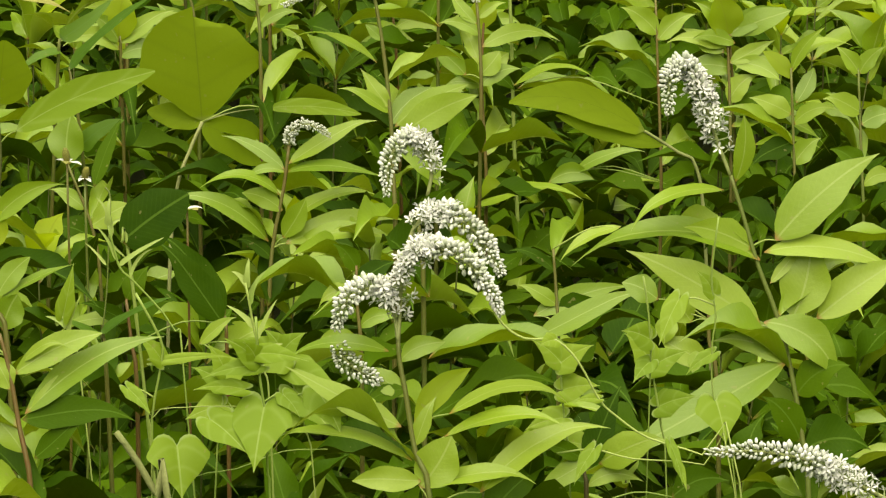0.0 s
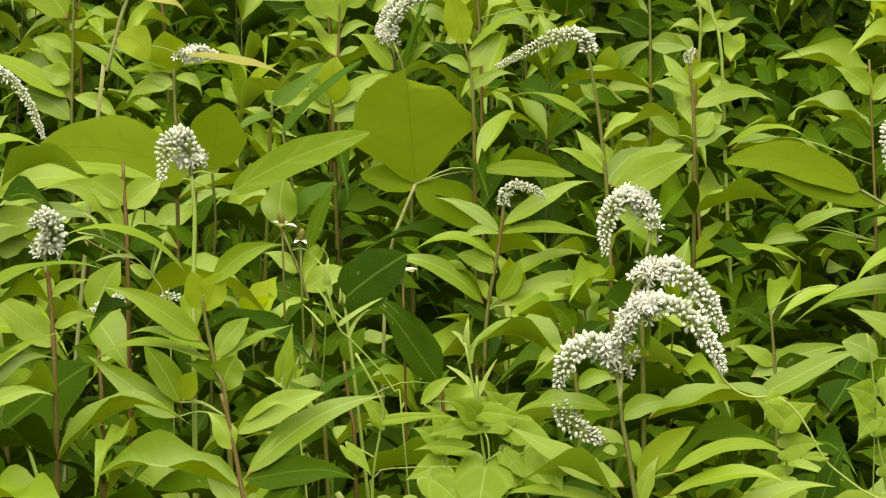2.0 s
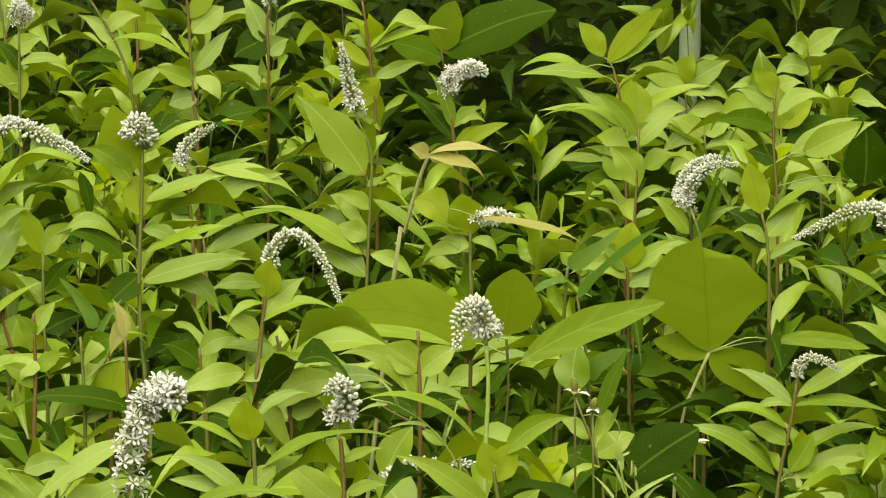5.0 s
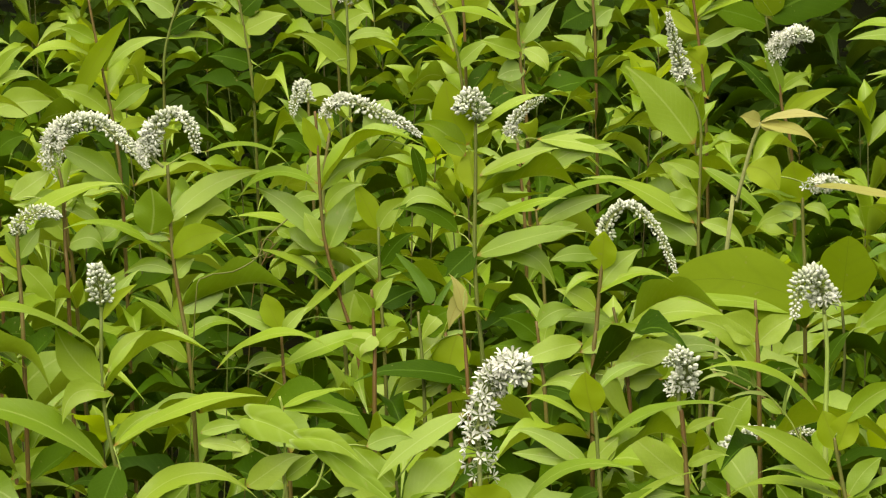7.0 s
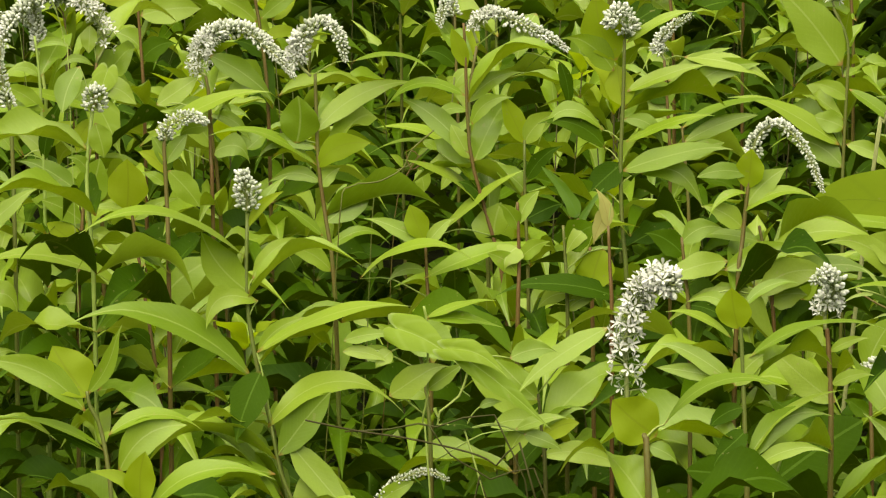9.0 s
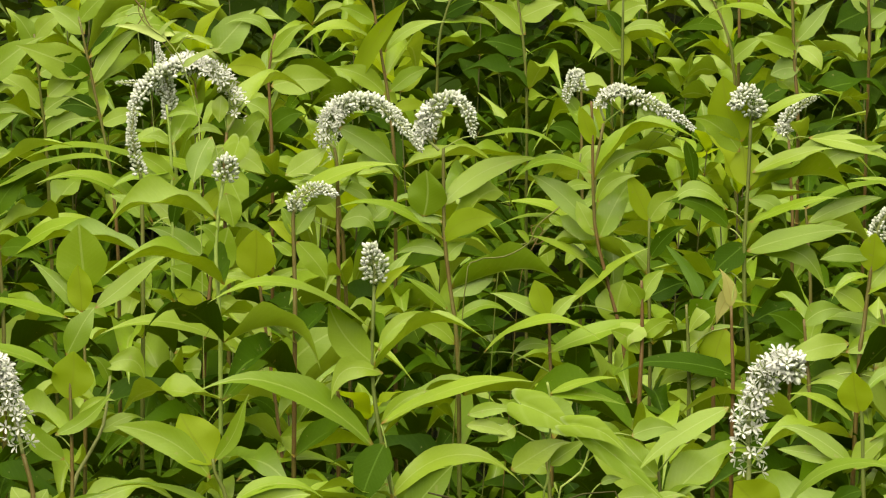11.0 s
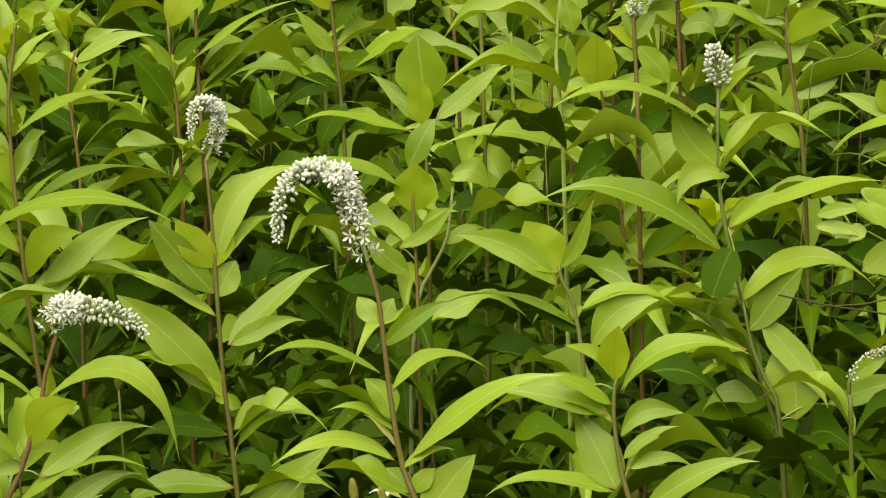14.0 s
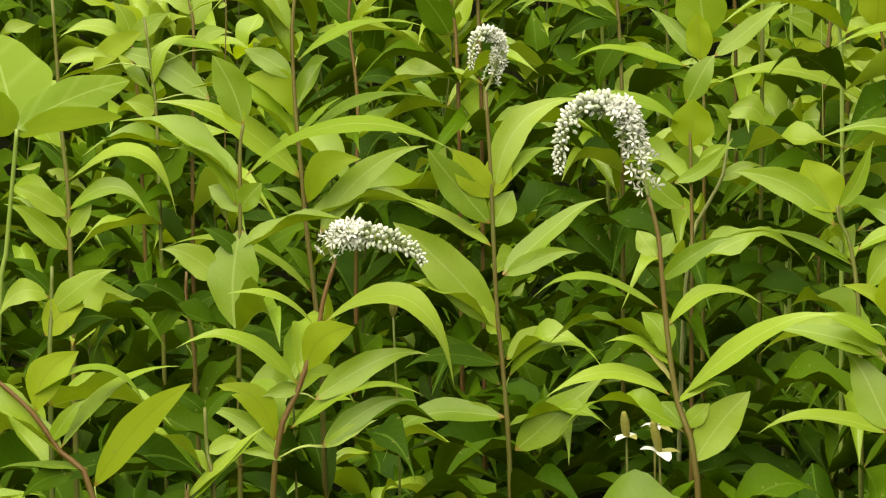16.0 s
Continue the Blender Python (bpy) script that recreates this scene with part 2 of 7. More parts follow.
    length = max(y.length, 1e-4)
    y = y / length
    up = Vector((0, 0, 1)) if abs(y.z) < 0.97 else Vector((0, -1, 0))
    x = y.cross(up).normalized()
    z = x.cross(y)
    m = Matrix(((x.x, y.x, z.x), (x.y, y.y, z.y), (x.z, y.z, z.z))).to_4x4()
    m = Matrix.Translation(root) @ m @ Matrix.Rotation(radians(roll), 4, "Y")
    return m @ Matrix.Diagonal((width, length, length, 1))


# ---- florets and buds ----
def floret_mesh():
    verts, faces, slots = [], [], []
    pv, pf = tube_data([Vector((0, 0, -1.5)), Vector((0.06, 0, -0.7)), Vector((0, 0, -0.1))], 0.055, 0.06, 4)
    verts += pv
    faces += pf
    slots += [1] * len(pf)
    base = len(verts)
    for k in range(5):
        w = 2 * math.pi * k / 5
        c, s = math.cos(w), math.sin(w)

        def put(r, t, z):
            verts.append(Vector((c * r - s * t, s * r + c * t, z)))
        put(0.05, 0, -0.10), put(0.33, 0.12, 0.10), put(0.34, 0, 0.05), put(0.33, -0.12, 0.10), put(0.56, 0.10, 0.22), put(0.66, 0, 0.22), put(0.56, -0.10, 0.22)
        b = base + 7 * k
        for f in ((0, 2, 1), (0, 3, 2), (1, 2, 5, 4), (2, 3, 6, 5)):
            faces.append(tuple(b + i for i in f))
            slots.append(0)
    b = len(verts)
    for k in range(4):
        w = 2 * math.pi * k / 4
        verts.append(Vector((0.09 * math.cos(w), 0.09 * math.sin(w), -0.06)))
    verts.append(Vector((0, 0, 0.22)))
    for k in range(4):
        faces.append((b + k, b + (k + 1) % 4, b + 4))
        slots.append(1)
    return verts, faces, slots


def bud_mesh():
    verts, faces, slots = [], [], []
    pv, pf = tube_data([Vector((0, 0, -1.5)), Vector((0.03, 0, -0.3))], 0.05, 0.06, 4)
    verts += pv
    faces += pf
    slots += [1] * len(pf)
    prof = ((0.06, -0.36), (0.17, -0.24), (0.255, 0.0), (0.225, 0.22), (0.11, 0.38))
    b = len(verts)
    for i, (r, z) in enumerate(prof):
        for k in range(6):
            w = 2 * math.pi * k / 6
            verts.append(Vector((r * math.cos(w), r * math.sin(w), z)))
        if i:
            for k in range(6):
                k2 = (k + 1) % 6
                faces.append((b + (i - 1) * 6 + k, b + (i - 1) * 6 + k2, b + i * 6 + k2, b + i * 6 + k))
                slots.append(1 if i == 1 else 0)
    verts.append(Vector((0, 0, 0.47)))
    for k in range(6):
        faces.append((b + 24 + k, b + 24 + (k + 1) % 6, len(verts) - 1))
        slots.append(0)
    return verts, faces, slots


FLORET, BUDPART = floret_mesh(), bud_mesh()


def shared_mesh(name, data, mats):
    me = bpy.data.meshes.new(name)
    me.from_pydata([tuple(v) for v in data[0]], [], data[1])
    finish(me, mats, None, data[2])
    return me


FLORET_MESH = shared_mesh("floret", FLORET, [PETAL, CALYX])
BUD_MESH = shared_mesh("bud", BUDPART, [BUD, CALYX])


def flower_spike(parent, points, opened=0.5, size=0.0085, single=False, seed=0, bare=0.06, dense=1.0):
    """A raceme along a curve: open florets low down, buds towards its tip."""
    rng = random.Random(seed)
    path = spline(points, 24)
    length = sum((path[i + 1] - path[i]).length for i in range(24))
    axis = tube("flower_spike", path, 0.0017, 0.0009, AXIS, parent, 6)
    axis["label"] = "nodding spike of small white flowers and buds"
    joined = {0: ([], [], [], FLORET, FLORET_MESH), 1: ([], [], [], BUDPART, BUD_MESH)}
    n_open = int(max(opened - bare, 0) * length / (size * 0.066) * dense)
    n_bud = int((1 - max(opened, bare)) * length / (size * (0.034 if length < 0.06 else 0.042)) * dense)
    for i in range(n_open + n_bud):
        is_bud = i >= n_open
        if is_bud:
            f = max(opened, bare) - 0.08 + (1.08 - max(opened, bare)) * (i - n_open + rng.random()) / n_bud
        else:
            f = bare + (opened - bare) * ((i + rng.random()) / n_open) ** 0.50
        f = min(max(f, 0.02), 0.999)
        x = f * 24
        k = min(int(x), 23)
        q = path[k].lerp(path[k + 1], x - k)
        t = (path[k + 1] - path[k]).normalized()
        # the florets crowd on the outer side of the bend
        bend = path[max(k - 4, 0)] + path[min(k + 5, 24)] - 2 * q
        bulge = -bend.normalized() * min(bend.length / 0.02, 1.0) * 0.75 if bend.length > 1e-5 else Vector()
        side = t.cross(Vector((0.3, -0.8, 0.5))).normalized()
        up = side.cross(t)
        ang = i * 2.39996 + rng.uniform(-0.3, 0.3)
        out = side * math.cos(ang) + up * math.sin(ang) + bulge
        past = max(0, f - opened) / max(1 - opened, 0.01)
        lean = t * (rng.uniform(-0.1, 0.5) if not is_bud else 0.2 + (1.5 * past ** 2 if length < 0.06 else 0.6 * past)) + Vector((0, 0, 0.15))
        d = (out + lean).normalized()
        taper = 1.0 if not is_bud or length < 0.06 else 1 - 0.52 * past ** 1.6
        s = size * taper * rng.uniform(0.85, 1.12) * ((0.72 if length < 0.06 else 0.84) if is_bud else 0.92)
        reach = s * (rng.uniform(0.92, 1.40) if is_bud else rng.uniform(0.85, 1.40))
        if length < 0.06:
            # a short unopened head is egg-shaped
            reach *= 0.75 + 0.85 * math.sin(math.pi * min(0.12 + 0.80 * f, 1.0))
        face = (d + Vector((rng.uniform(-0.5, 0.5), rng.uniform(-0.5, 0.5), rng.uniform(-0.3, 0.5)))).normalized() if not is_bud else (d + Vector((rng.uniform(-0.2, 0.2), 0, rng.uniform(-0.1, 0.3)))).normalized()
        m = Matrix.Translation(q + d * reach) @ face.to_track_quat("Z", "Y").to_matrix().to_4x4() @ Matrix.Rotation(rng.uniform(0, 6.28), 4, "Z") @ Matrix.Diagonal((s, s, s, 1))
        if single and not is_bud and i % 2:
            share("floret", FLORET_MESH, m, axis)
        else:
            v, fc, sl, src, _ = joined[int(is_bud)]
            b = len(v)
            v.extend(m @ p for p in src[0])
            fc.extend(tuple(b + j for j in face_ids) for face_ids in src[1])
            sl.extend(src[2])
    for key, nm, mats in ((0, "floret_cluster", [PETAL, CALYX]), (1, "bud_cluster", [BUD, CALYX])):
        v, fc, sl, _, _ = joined[key]
        if v:
            ob = mesh_object(nm, v, fc, mats, axis, None, sl)
            tagged(ob, kind="stuff")
    return axis

# ---- ground ----
def ground():
    n, size = 90, 40.0
    verts, faces = [], []
    for i in range(n + 1):
        for j in range(n + 1):
            a, b = i / n * 2 - 1, j / n * 2 - 1
            x, y = size * a * abs(a) ** 0.8, 5 + size * b * abs(b) ** 0.8
            verts.append((x, y, 0.02 * noise.noise(Vector((x * 1.5, y * 1.5, 0))) + 0.01 * noise.noise(Vector((x * 6, y * 6, 3)))))
    for i in range(n):
        for j in range(n):
            k = i * (n + 1) + j
            faces.append((k, k + n + 1, k + n + 2, k + 1))
    far = [(-2500, -2500, -0.06), (2500, -2500, -0.06), (2500, 2500, -0.06), (-2500, 2500, -0.06)]
    b = len(verts)
    verts += far
    faces.append((b, b + 1, b + 2, b + 3))
    return tagged(mesh_object("ground", verts, faces, SOIL), "near-black soil under the dense plants", "ground", kind="structure")


ground()


# ---- plants of the stand ----
GOOSENECK = "gooseneck loosestrife with lance-shaped leaves on a reddish stem"


# ---- blades shaped one by one ----
def outline(kind, s, u):
    """Half width and backward shift of the edge at s along the blade."""
    if kind == "h":
        w = 0.5 * math.sqrt(1 - ((s - 0.24) / 0.42) ** 2) if s < 0.24 else 0.5 * max(1 - ((s - 0.24) / 0.76) ** 1.3, 0.0) ** 1.45
        return w, -0.20 * (1 - s) ** 2.2 * math.sin(math.pi * min(abs(u), 1.0)) ** 0.6
    if kind == "q":
        return 0.5 * min(1.0, 1.75 * s ** 0.75) * max(1 - s ** 5, 0.0) ** 0.5 * (1 - 0.06 * math.sin(9 * s)), -0.07 * u * s ** 3
    if kind == "b":
        return 0.5 * max(math.sin(math.pi * min(s, 0.995) ** 0.85), 0.0) ** 0.62, 0.0
    if kind == "w":
        return 0.5 * min(1.0, 8 * s + 0.3) * (1 - s) ** 0.6, 0.0
    k, p, m = (0.85, 1.0, 0.46) if kind == "e" else (0.58, 1.38, 0.367)
    peak = (m ** (p * k)) * ((1 - m) ** p)
    return (s ** (p * k)) * ((1 - s) ** p) / peak * 0.5, 0.0


def blade(parent, root, span, width, bulge, roll, kind, mat, seed, name="leaf"):
    """A leaf from root along span, rising by bulge at its middle, its face turned by roll degrees round its length."""
    rng = random.Random(seed)
    root, span = Vector(root), Vector(span)
    length = max(span.length, 1e-4)
    y = span / length
    up = Vector((0, 0, 1)) if abs(y.z) < 0.97 else Vector((0, -1, 0))
    x0 = y.cross(up).normalized()
    z0 = x0.cross(y)
    a = radians(roll)
    nrm = z0 * math.cos(a) + x0 * math.sin(a)
    across = y.cross(nrm).normalized()
    wide = kind in ("h", "b", "q")
    cols = (-1, -0.9, -0.72, -0.5, -0.3, -0.14, 0, 0.14, 0.3, 0.5, 0.72, 0.9, 1) if kind == "h" else (-1, -0.72, -0.36, 0, 0.36, 0.72, 1) if wide else (-1, -0.55, 0, 0.55, 1)
    curl = rng.uniform(-0.08, 0.16) if kind != "h" else 0.2
    rows = 22 if kind == "h" else 16 if wide or kind == "e" else 13
    fold = rng.uniform(0.06, 0.26) if not wide else rng.uniform(0.04, 0.12) if kind != "h" else 0.16
    wave, ph, skew = rng.uniform(0.04, 0.11) * (0.4 if wide else 1.0), rng.uniform(0, 6.28), rng.uniform(-0.25, 0.35)
    twist = rng.uniform(-0.35, 0.35) if not wide else 0.0
    sway = rng.uniform(-0.07, 0.07) if not wide else 0.0
    hook = rng.uniform(0.0, 0.10) * length if kind == "l" else 0.0
    verts, uv, faces = [], [], []
    for i in range(rows + 1):
        s = (i / rows) ** (1.7 if kind == "h" else 1.0)
        c = root + span * s + z0 * (bulge * 4 * s * (1 - s) * (1 + skew * (2 * s - 1))) - z0 * (hook * max(0.0, s - 0.7) ** 2 * 11)
        c += across * (sway * length * 4 * s * (1 - s))
        t = twist * (s - 0.3)
        ax, nn = across * math.cos(t) + nrm * math.sin(t), nrm * math.cos(t) - across * math.sin(t)
        for u in cols:
            w, back_off = outline(kind, s, u)
            w = max(w, 0.02 if s < 0.5 and kind in ("l", "e") else 0.002) * width
            lift = (abs(u) * (fold + 0.5 * curl) - curl * u * u) * w + (wave * w * math.sin(10 * s + ph + 2 * u) * abs(u))
            edge = 1 + ((0.05 if kind in ("b", "q") else 0.03 if wide or kind == "e" else 0.05) * math.sin((15 if wide else 19) * s + ph * 3 + 2 * u) if abs(u) == 1 else 0)
            verts.append(c + ax * (u * w * edge) + nn * lift + y * (back_off * length))
            uv.append((0.5 + 0.5 * u * w / width * 2, s))
    n = len(cols)
    for i in range(rows):
        for j in range(n - 1):
            q = i * n + j
            faces.append((q, q + 1, q + n + 1, q + n))
    return mesh_object(name, verts, faces, mat, parent, uv)


# d and v2 use the green darkened for shade
LEAF_KINDS = {"g": ("l", LEAF), "y": ("e", YOUNG), "E": ("e", LEAF), "d": ("l", DEEP_SHADED), "n": ("l", DRY), "h": ("h", HEART), "b": ("b", BROAD), "q": ("q", BROAD), "Q": ("q", HEART), "B": ("b", HEART), "v2": ("b", DEEP_SHADED), "w": ("w", VINE), "r": ("w", GRASS), "v": ("w", STEM_PALE)}
PLANT_KINDS = {
    "shoot": ("loosestrife_plant", GOOSENECK, "plant", "loosestrife stand"),
    "spike": ("loosestrife_plant", "gooseneck loosestrife with a nodding white flower spike above green leaves", "plant", "flowering loosestrife"),
    "vine": ("twining_vine", "thin pale vine with heart-shaped leaves twining among the stems", "vine", "twining vines"),
    "broad": ("broad_leaved_vine", "vine with large broad matt green leaves on a pale stalk", "vine", ""),
    "grass": ("grass_tuft", "narrow upright dark green grass blades among the shoots", "grass", ""),
    "stalk": ("dead_stalk", "dry brown dead stalk leaning among the green leaves", "stalk", ""),
    "dry": ("withered_plant", "withered plant with yellowing curled leaves on a pale stalk", "plant", ""),
}
STEMS = []


def shoot(foot, stem, leaves, spikes=(), kind="shoot", radius=0.0, stem_mat=None, seed=0):
    """One plant; its stem, leaves and spikes are given in millimetres from its foot."""
    name, label, category, group = PLANT_KINDS["spike" if spikes and kind == "shoot" else kind]
    plant = thing(name, (foot[0], foot[1], 0), label, category, group)
    STEMS.append(foot)
    pts = [Vector(p) / 1000 for p in stem]
    path = spline(pts, max(8, 3 * (len(pts) - 1)))
    top = radius or 0.0015
    tube("stem", path, top * 1.75 if not radius else top * (0.7 if kind == "vine" else 1.2), top * 1.15 if spikes and not radius else top if radius else top * 0.9, stem_mat or STEM, plant, 7)
    for i, (rx, ry, rz, dx, dy, dz, w, b, roll, k) in enumerate(leaves):
        shape, mat = LEAF_KINDS[k]
        blade(plant, (rx / 1000, ry / 1000, rz / 1000), (dx / 1000, dy / 1000, dz / 1000), w / 1000, b / 1000, roll, shape, mat, seed * 50 + i, "petiole" if k == "v" else "leaf")
        # a thin stalk where the blade sits away from the stem
        root = Vector((rx, ry, rz)) / 1000
        near = min(path, key=lambda p: (p - root).length + 0.3 * abs(p.z - root.z + 0.02))
        if (near - root).length > 0.014 and k != "v":
            tube("petiole", spline([near, near.lerp(root, 0.55) + Vector((0, 0, 0.12 * (near - root).length)), root], 6), 0.0008, 0.0006, VINE, plant, 5)
    if kind == "shoot":
        # lower leaves of the same stem, most in the green darkened for shade
        rng = random.Random(seed + 900)
        lowest = min([r[2] for r in leaves], default=300) / 1000
        z, az = 0.13, rng.uniform(0, 6.28)
        while z < lowest - 0.03:
            f = max(0.0, min(1.0, z / max(pts[1].z, 0.05)))
            q = pts[0].lerp(pts[1], f)
            q.z = z
            for half in range(2):
                az += 1.9 + rng.uniform(-0.4, 0.4)
                el, ln = rng.uniform(-0.2, 0.3), rng.uniform(0.095, 0.135)
                d = Vector((math.cos(az) * math.cos(el), math.sin(az) * math.cos(el), math.sin(el)))
                share("leaf", blade_mesh(rng.choice((2, 3, 4)), rng.randrange(3), LEAF if z > 0.42 and half else DEEP_SHADED), leaf_matrix(q, q + d * ln, ln * rng.uniform(0.20, 0.27), rng.uniform(-20, 20)), plant)
            z += 0.055
        # leaves on the stem's sides and back between the others
        high = max([r[2] for r in leaves], default=300) / 1000 - 0.03
        z = max(lowest, 0.2) + 0.02
        while z < high:
            k = max(i for i in range(len(pts)) if pts[i].z <= z or i == 0)
            q = pts[k].lerp(pts[min(k + 1, len(pts) - 1)], (z - pts[k].z) / max(pts[min(k + 1, len(pts) - 1)].z - pts[k].z, 0.001))
            az, el, ln = rng.uniform(-0.15, 3.3), rng.uniform(-0.15, 0.45), rng.uniform(0.08, 0.13)
            d = Vector((math.cos(az) * math.cos(el), math.sin(az) * math.cos(el), math.sin(el)))
            share("leaf", blade_mesh(rng.choice((2, 3, 4)), rng.randrange(3), LEAF), leaf_matrix(q, q + d * ln, ln * rng.uniform(0.17, 0.25), rng.uniform(-20, 20)), plant)
            z += rng.uniform(0.03, 0.065)
    for i, (points, opened, size, single, dense) in enumerate(spikes):
        flower_spike(plant, [Vector(p) / 1000 for p in points], opened, size, single, seed * 7 + i, 0.10, dense)
    return plant


def bract_flower(head, cone, size, seed):
    """A small herb head: four white bracts under an upright greenish cone, on a thin stalk."""
    rng = random.Random(seed)
    x, y, z = head
    plant = thing("bract_flower", (x, y, 0), "small herb with four white bracts round a yellow-green cone", "flower", "white bract flowers")
    top = Vector((0, 0, z))
    tube("stem", spline([(rng.uniform(-0.03, 0.03), 0.02, -0.01), (0.004, 0, z * 0.6), top], 8), 0.0016, 0.0011, STEM, plant, 6)
    if cone > 0.005:
        lean = Vector((rng.uniform(-0.25, 0.25), rng.uniform(-0.2, 0.2), 1)).normalized()
        prof = [top + lean * (cone * k / 8) for k in range(9)]
        verts, faces = [], []
        for i, q in enumerate(prof):
            r = 0.0036 * math.sin(0.35 + 2.55 * i / 8) ** 0.6 * (1.0 + 0.10 * (i % 2))
            for s in range(9):
                w = 2 * math.pi * (s + 0.5 * (i % 2)) / 9
                rr = r * (1 + 0.16 * (s % 2))
                verts.append(q + Vector((rr * math.cos(w), rr * math.sin(w), 0)))
            if i:
                for s in range(9):
                    faces.append(((i - 1) * 9 + s, (i - 1) * 9 + (s + 1) % 9, i * 9 + (s + 1) % 9, i * 9 + s))
        faces.append(tuple(8 * 9 + s for s in range(9)))
        mesh_object("cone", verts, faces, CONE, plant)
    if size > 0.004:
        for k in range(4):
            a = k * 1.57 + rng.uniform(-0.3, 0.3) + seed
            d = Vector((math.cos(a), math.sin(a), rng.uniform(-0.25, 0.2)))
            ob = blade(plant, top, d * (size * rng.uniform(0.55, 0.8)), size * 0.42, 0.002, 0, "b", DRY if (seed + k) % 5 == 0 else PETAL, seed * 9 + k, "bract")
    return plant


# ---- plants that stand out ----
shoot((-0.353, 5.088), [(0, 0, -10), (-32, 0, 526), (-38, -1, 584), (-42, -1, 639)],
      [(-41, -1, 629, 45, -3, 1, 16, 10, 67, 'g'),
       (-41, -1, 623, -47, -6, 12, 24, 13, -68, 'g'),
       (-39, -1, 597, -61, -4, 44, 32, 10, -68, 'g'),
       (-39, -1, 590, 42, -5, -11, 29, 16, 64, 'g')],
      spikes=[([(-42, -1, 639), (-46, 4, 666), (-49, 9, 694), (-33, 14, 719), (-11, 17, 727), (15, 16, 715), (35, 13, 694), (50, 10, 676)], 0.45, 0.009, True, 1)], seed=30)
shoot((0.592, 6.936), [(0, 0, -10), (-22, 0, 351), (-37, 1, 472), (-48, 2, 526)],
      [(-45, 2, 516, -39, 2, 34, 23, 3, -71, 'g'),
       (-40, 1, 490, 50, -8, 10, 26, 13, 69, 'g'),
       (-32, 1, 438, -60, -2, 9, 26, 13, -69, 'g')],
      spikes=[([(-48, 2, 526), (-46, 6, 548), (-29, 8, 570), (-7, 8, 579), (9, 6, 571)], 0.7, 0.0105, False, 1)], seed=56)
shoot((0.815, 5.906), [(0, 0, -10), (-25, 0, 457), (-32, 1, 516), (-36, 1, 522)],
      [(-29, 1, 494, -53, 3, 52, 30, 3, -72, 'g'),
       (-28, 0, 479, 63, -5, 53, 22, 11, 64, 'g')],
      spikes=[([(-36, 1, 522), (-42, 6, 545), (-31, 10, 574), (-9, 11, 589), (22, 9, 592)], 0.3, 0.0082, False, 1)], stem_mat=STEM_DARK, seed=57)
shoot((0.754, 6.226), [(0, 0, -10), (-12, 0, 433), (-17, 1, 528), (-19, 1, 593)],
      [(-19, 1, 593, 2, 3, 67, 35, 3, -21, 'y'),
       (-19, 1, 590, -62, 2, 48, 22, 3, -73, 'g'),
       (-19, 1, 593, 34, -1, 46, 19, 3, 68, 'g'),
       (-18, 1, 573, -122, -1, 40, 35, 19, -23, 'g'),
       (-19, 1, 581, 65, -10, 10, 18, 15, 39, 'g'),
       (-18, 1, 573, 64, -15, -17, 18, 19, 46, 'g'),
       (-18, 1, 550, -101, -7, -6, 27, 9, -54, 'g')], seed=63)
shoot((0.987, 6.418), [(0, 0, -10), (-21, 0, 500), (-29, 1, 596), (-31, 1, 612)],
      [(-31, 1, 611, -11, 3, 65, 39, 3, 7, 'g'),
       (-30, 1, 607, 51, -6, 24, 31, 8, 69, 'g'),
       (-30, 1, 607, -56, -1, 12, 25, 12, -71, 'g'),
       (-29, 1, 595, 60, -16, -24, 31, 16, 67, 'g'),
       (-28, 1, 588, -47, -7, -23, 32, 12, -62, 'g')], seed=65)
shoot((1.141, 6.916), [(0, 0, -10), (-28, 0, 443), (-45, 3, 573), (-50, 3, 616)],
      [(-50, 3, 614, -35, -1, 6, 35, 7, -71, 'g'),
       (-50, 3, 614, 50, -5, 37, 35, 3, 68, 'g'),
       (-46, 3, 582, -56, -5, -8, 35, 10, -67, 'g')], seed=66)
shoot((0.953, 3.295), [(0, 0, -10), (-69, 0, 541), (-97, 7, 560), (-137, 17, 572), (-162, 23, 589), (-175, 25, 602), (-191, 29, 631), (-208, 33, 647), (-231, 37, 648), (-247, 41, 658), (-257, 43, 674)],
      [(-175, 25, 602, -20, 1, -3, 8, 2, -61, 'h'),
       (-208, 33, 647, -14, -6, -4, 14, 2, -52, 'h'),
       (-121, 13, 568, 7, -15, -29, 9, 2, 24, 'h')], kind='vine', radius=0.001, stem_mat=VINE, seed=67)
shoot((0.948, 3.293), [(0, 0, -10), (-68, 0, 533), (-91, 6, 553), (-144, 19, 556), (-174, 25, 563), (-201, 31, 559)],
      [(-112, 11, 555, 6, -13, -21, 8, 2, 25, 'h'),
       (-173, 25, 563, -18, -12, -25, 14, 2, -30, 'h')], kind='vine', radius=0.0007, stem_mat=VINE, seed=68)
shoot((0.954, 3.316), [(0, 0, -10), (-69, 0, 540), (-81, 3, 584), (-87, 4, 607), (-88, 5, 642), (-86, 4, 664), (-90, 5, 695), (-86, 4, 742)],
      [(-84, 4, 598, 4, -20, -30, 37, 2, 12, 'h'),
       (-87, 5, 635, -22, -5, -15, 12, 2, -49, 'h'),
       (-114, 9, 677, -19, -17, -32, 19, 2, -22, 'h'),
       (-88, 5, 682, -14, 4, 18, 15, 2, -68, 'h')], kind='vine', radius=0.0008, stem_mat=VINE, seed=69)
shoot((0.836, 3.415), [(0, 0, -10), (4, 0, 584), (4, 0, 607), (2, 1, 643), (-3, 2, 675)],
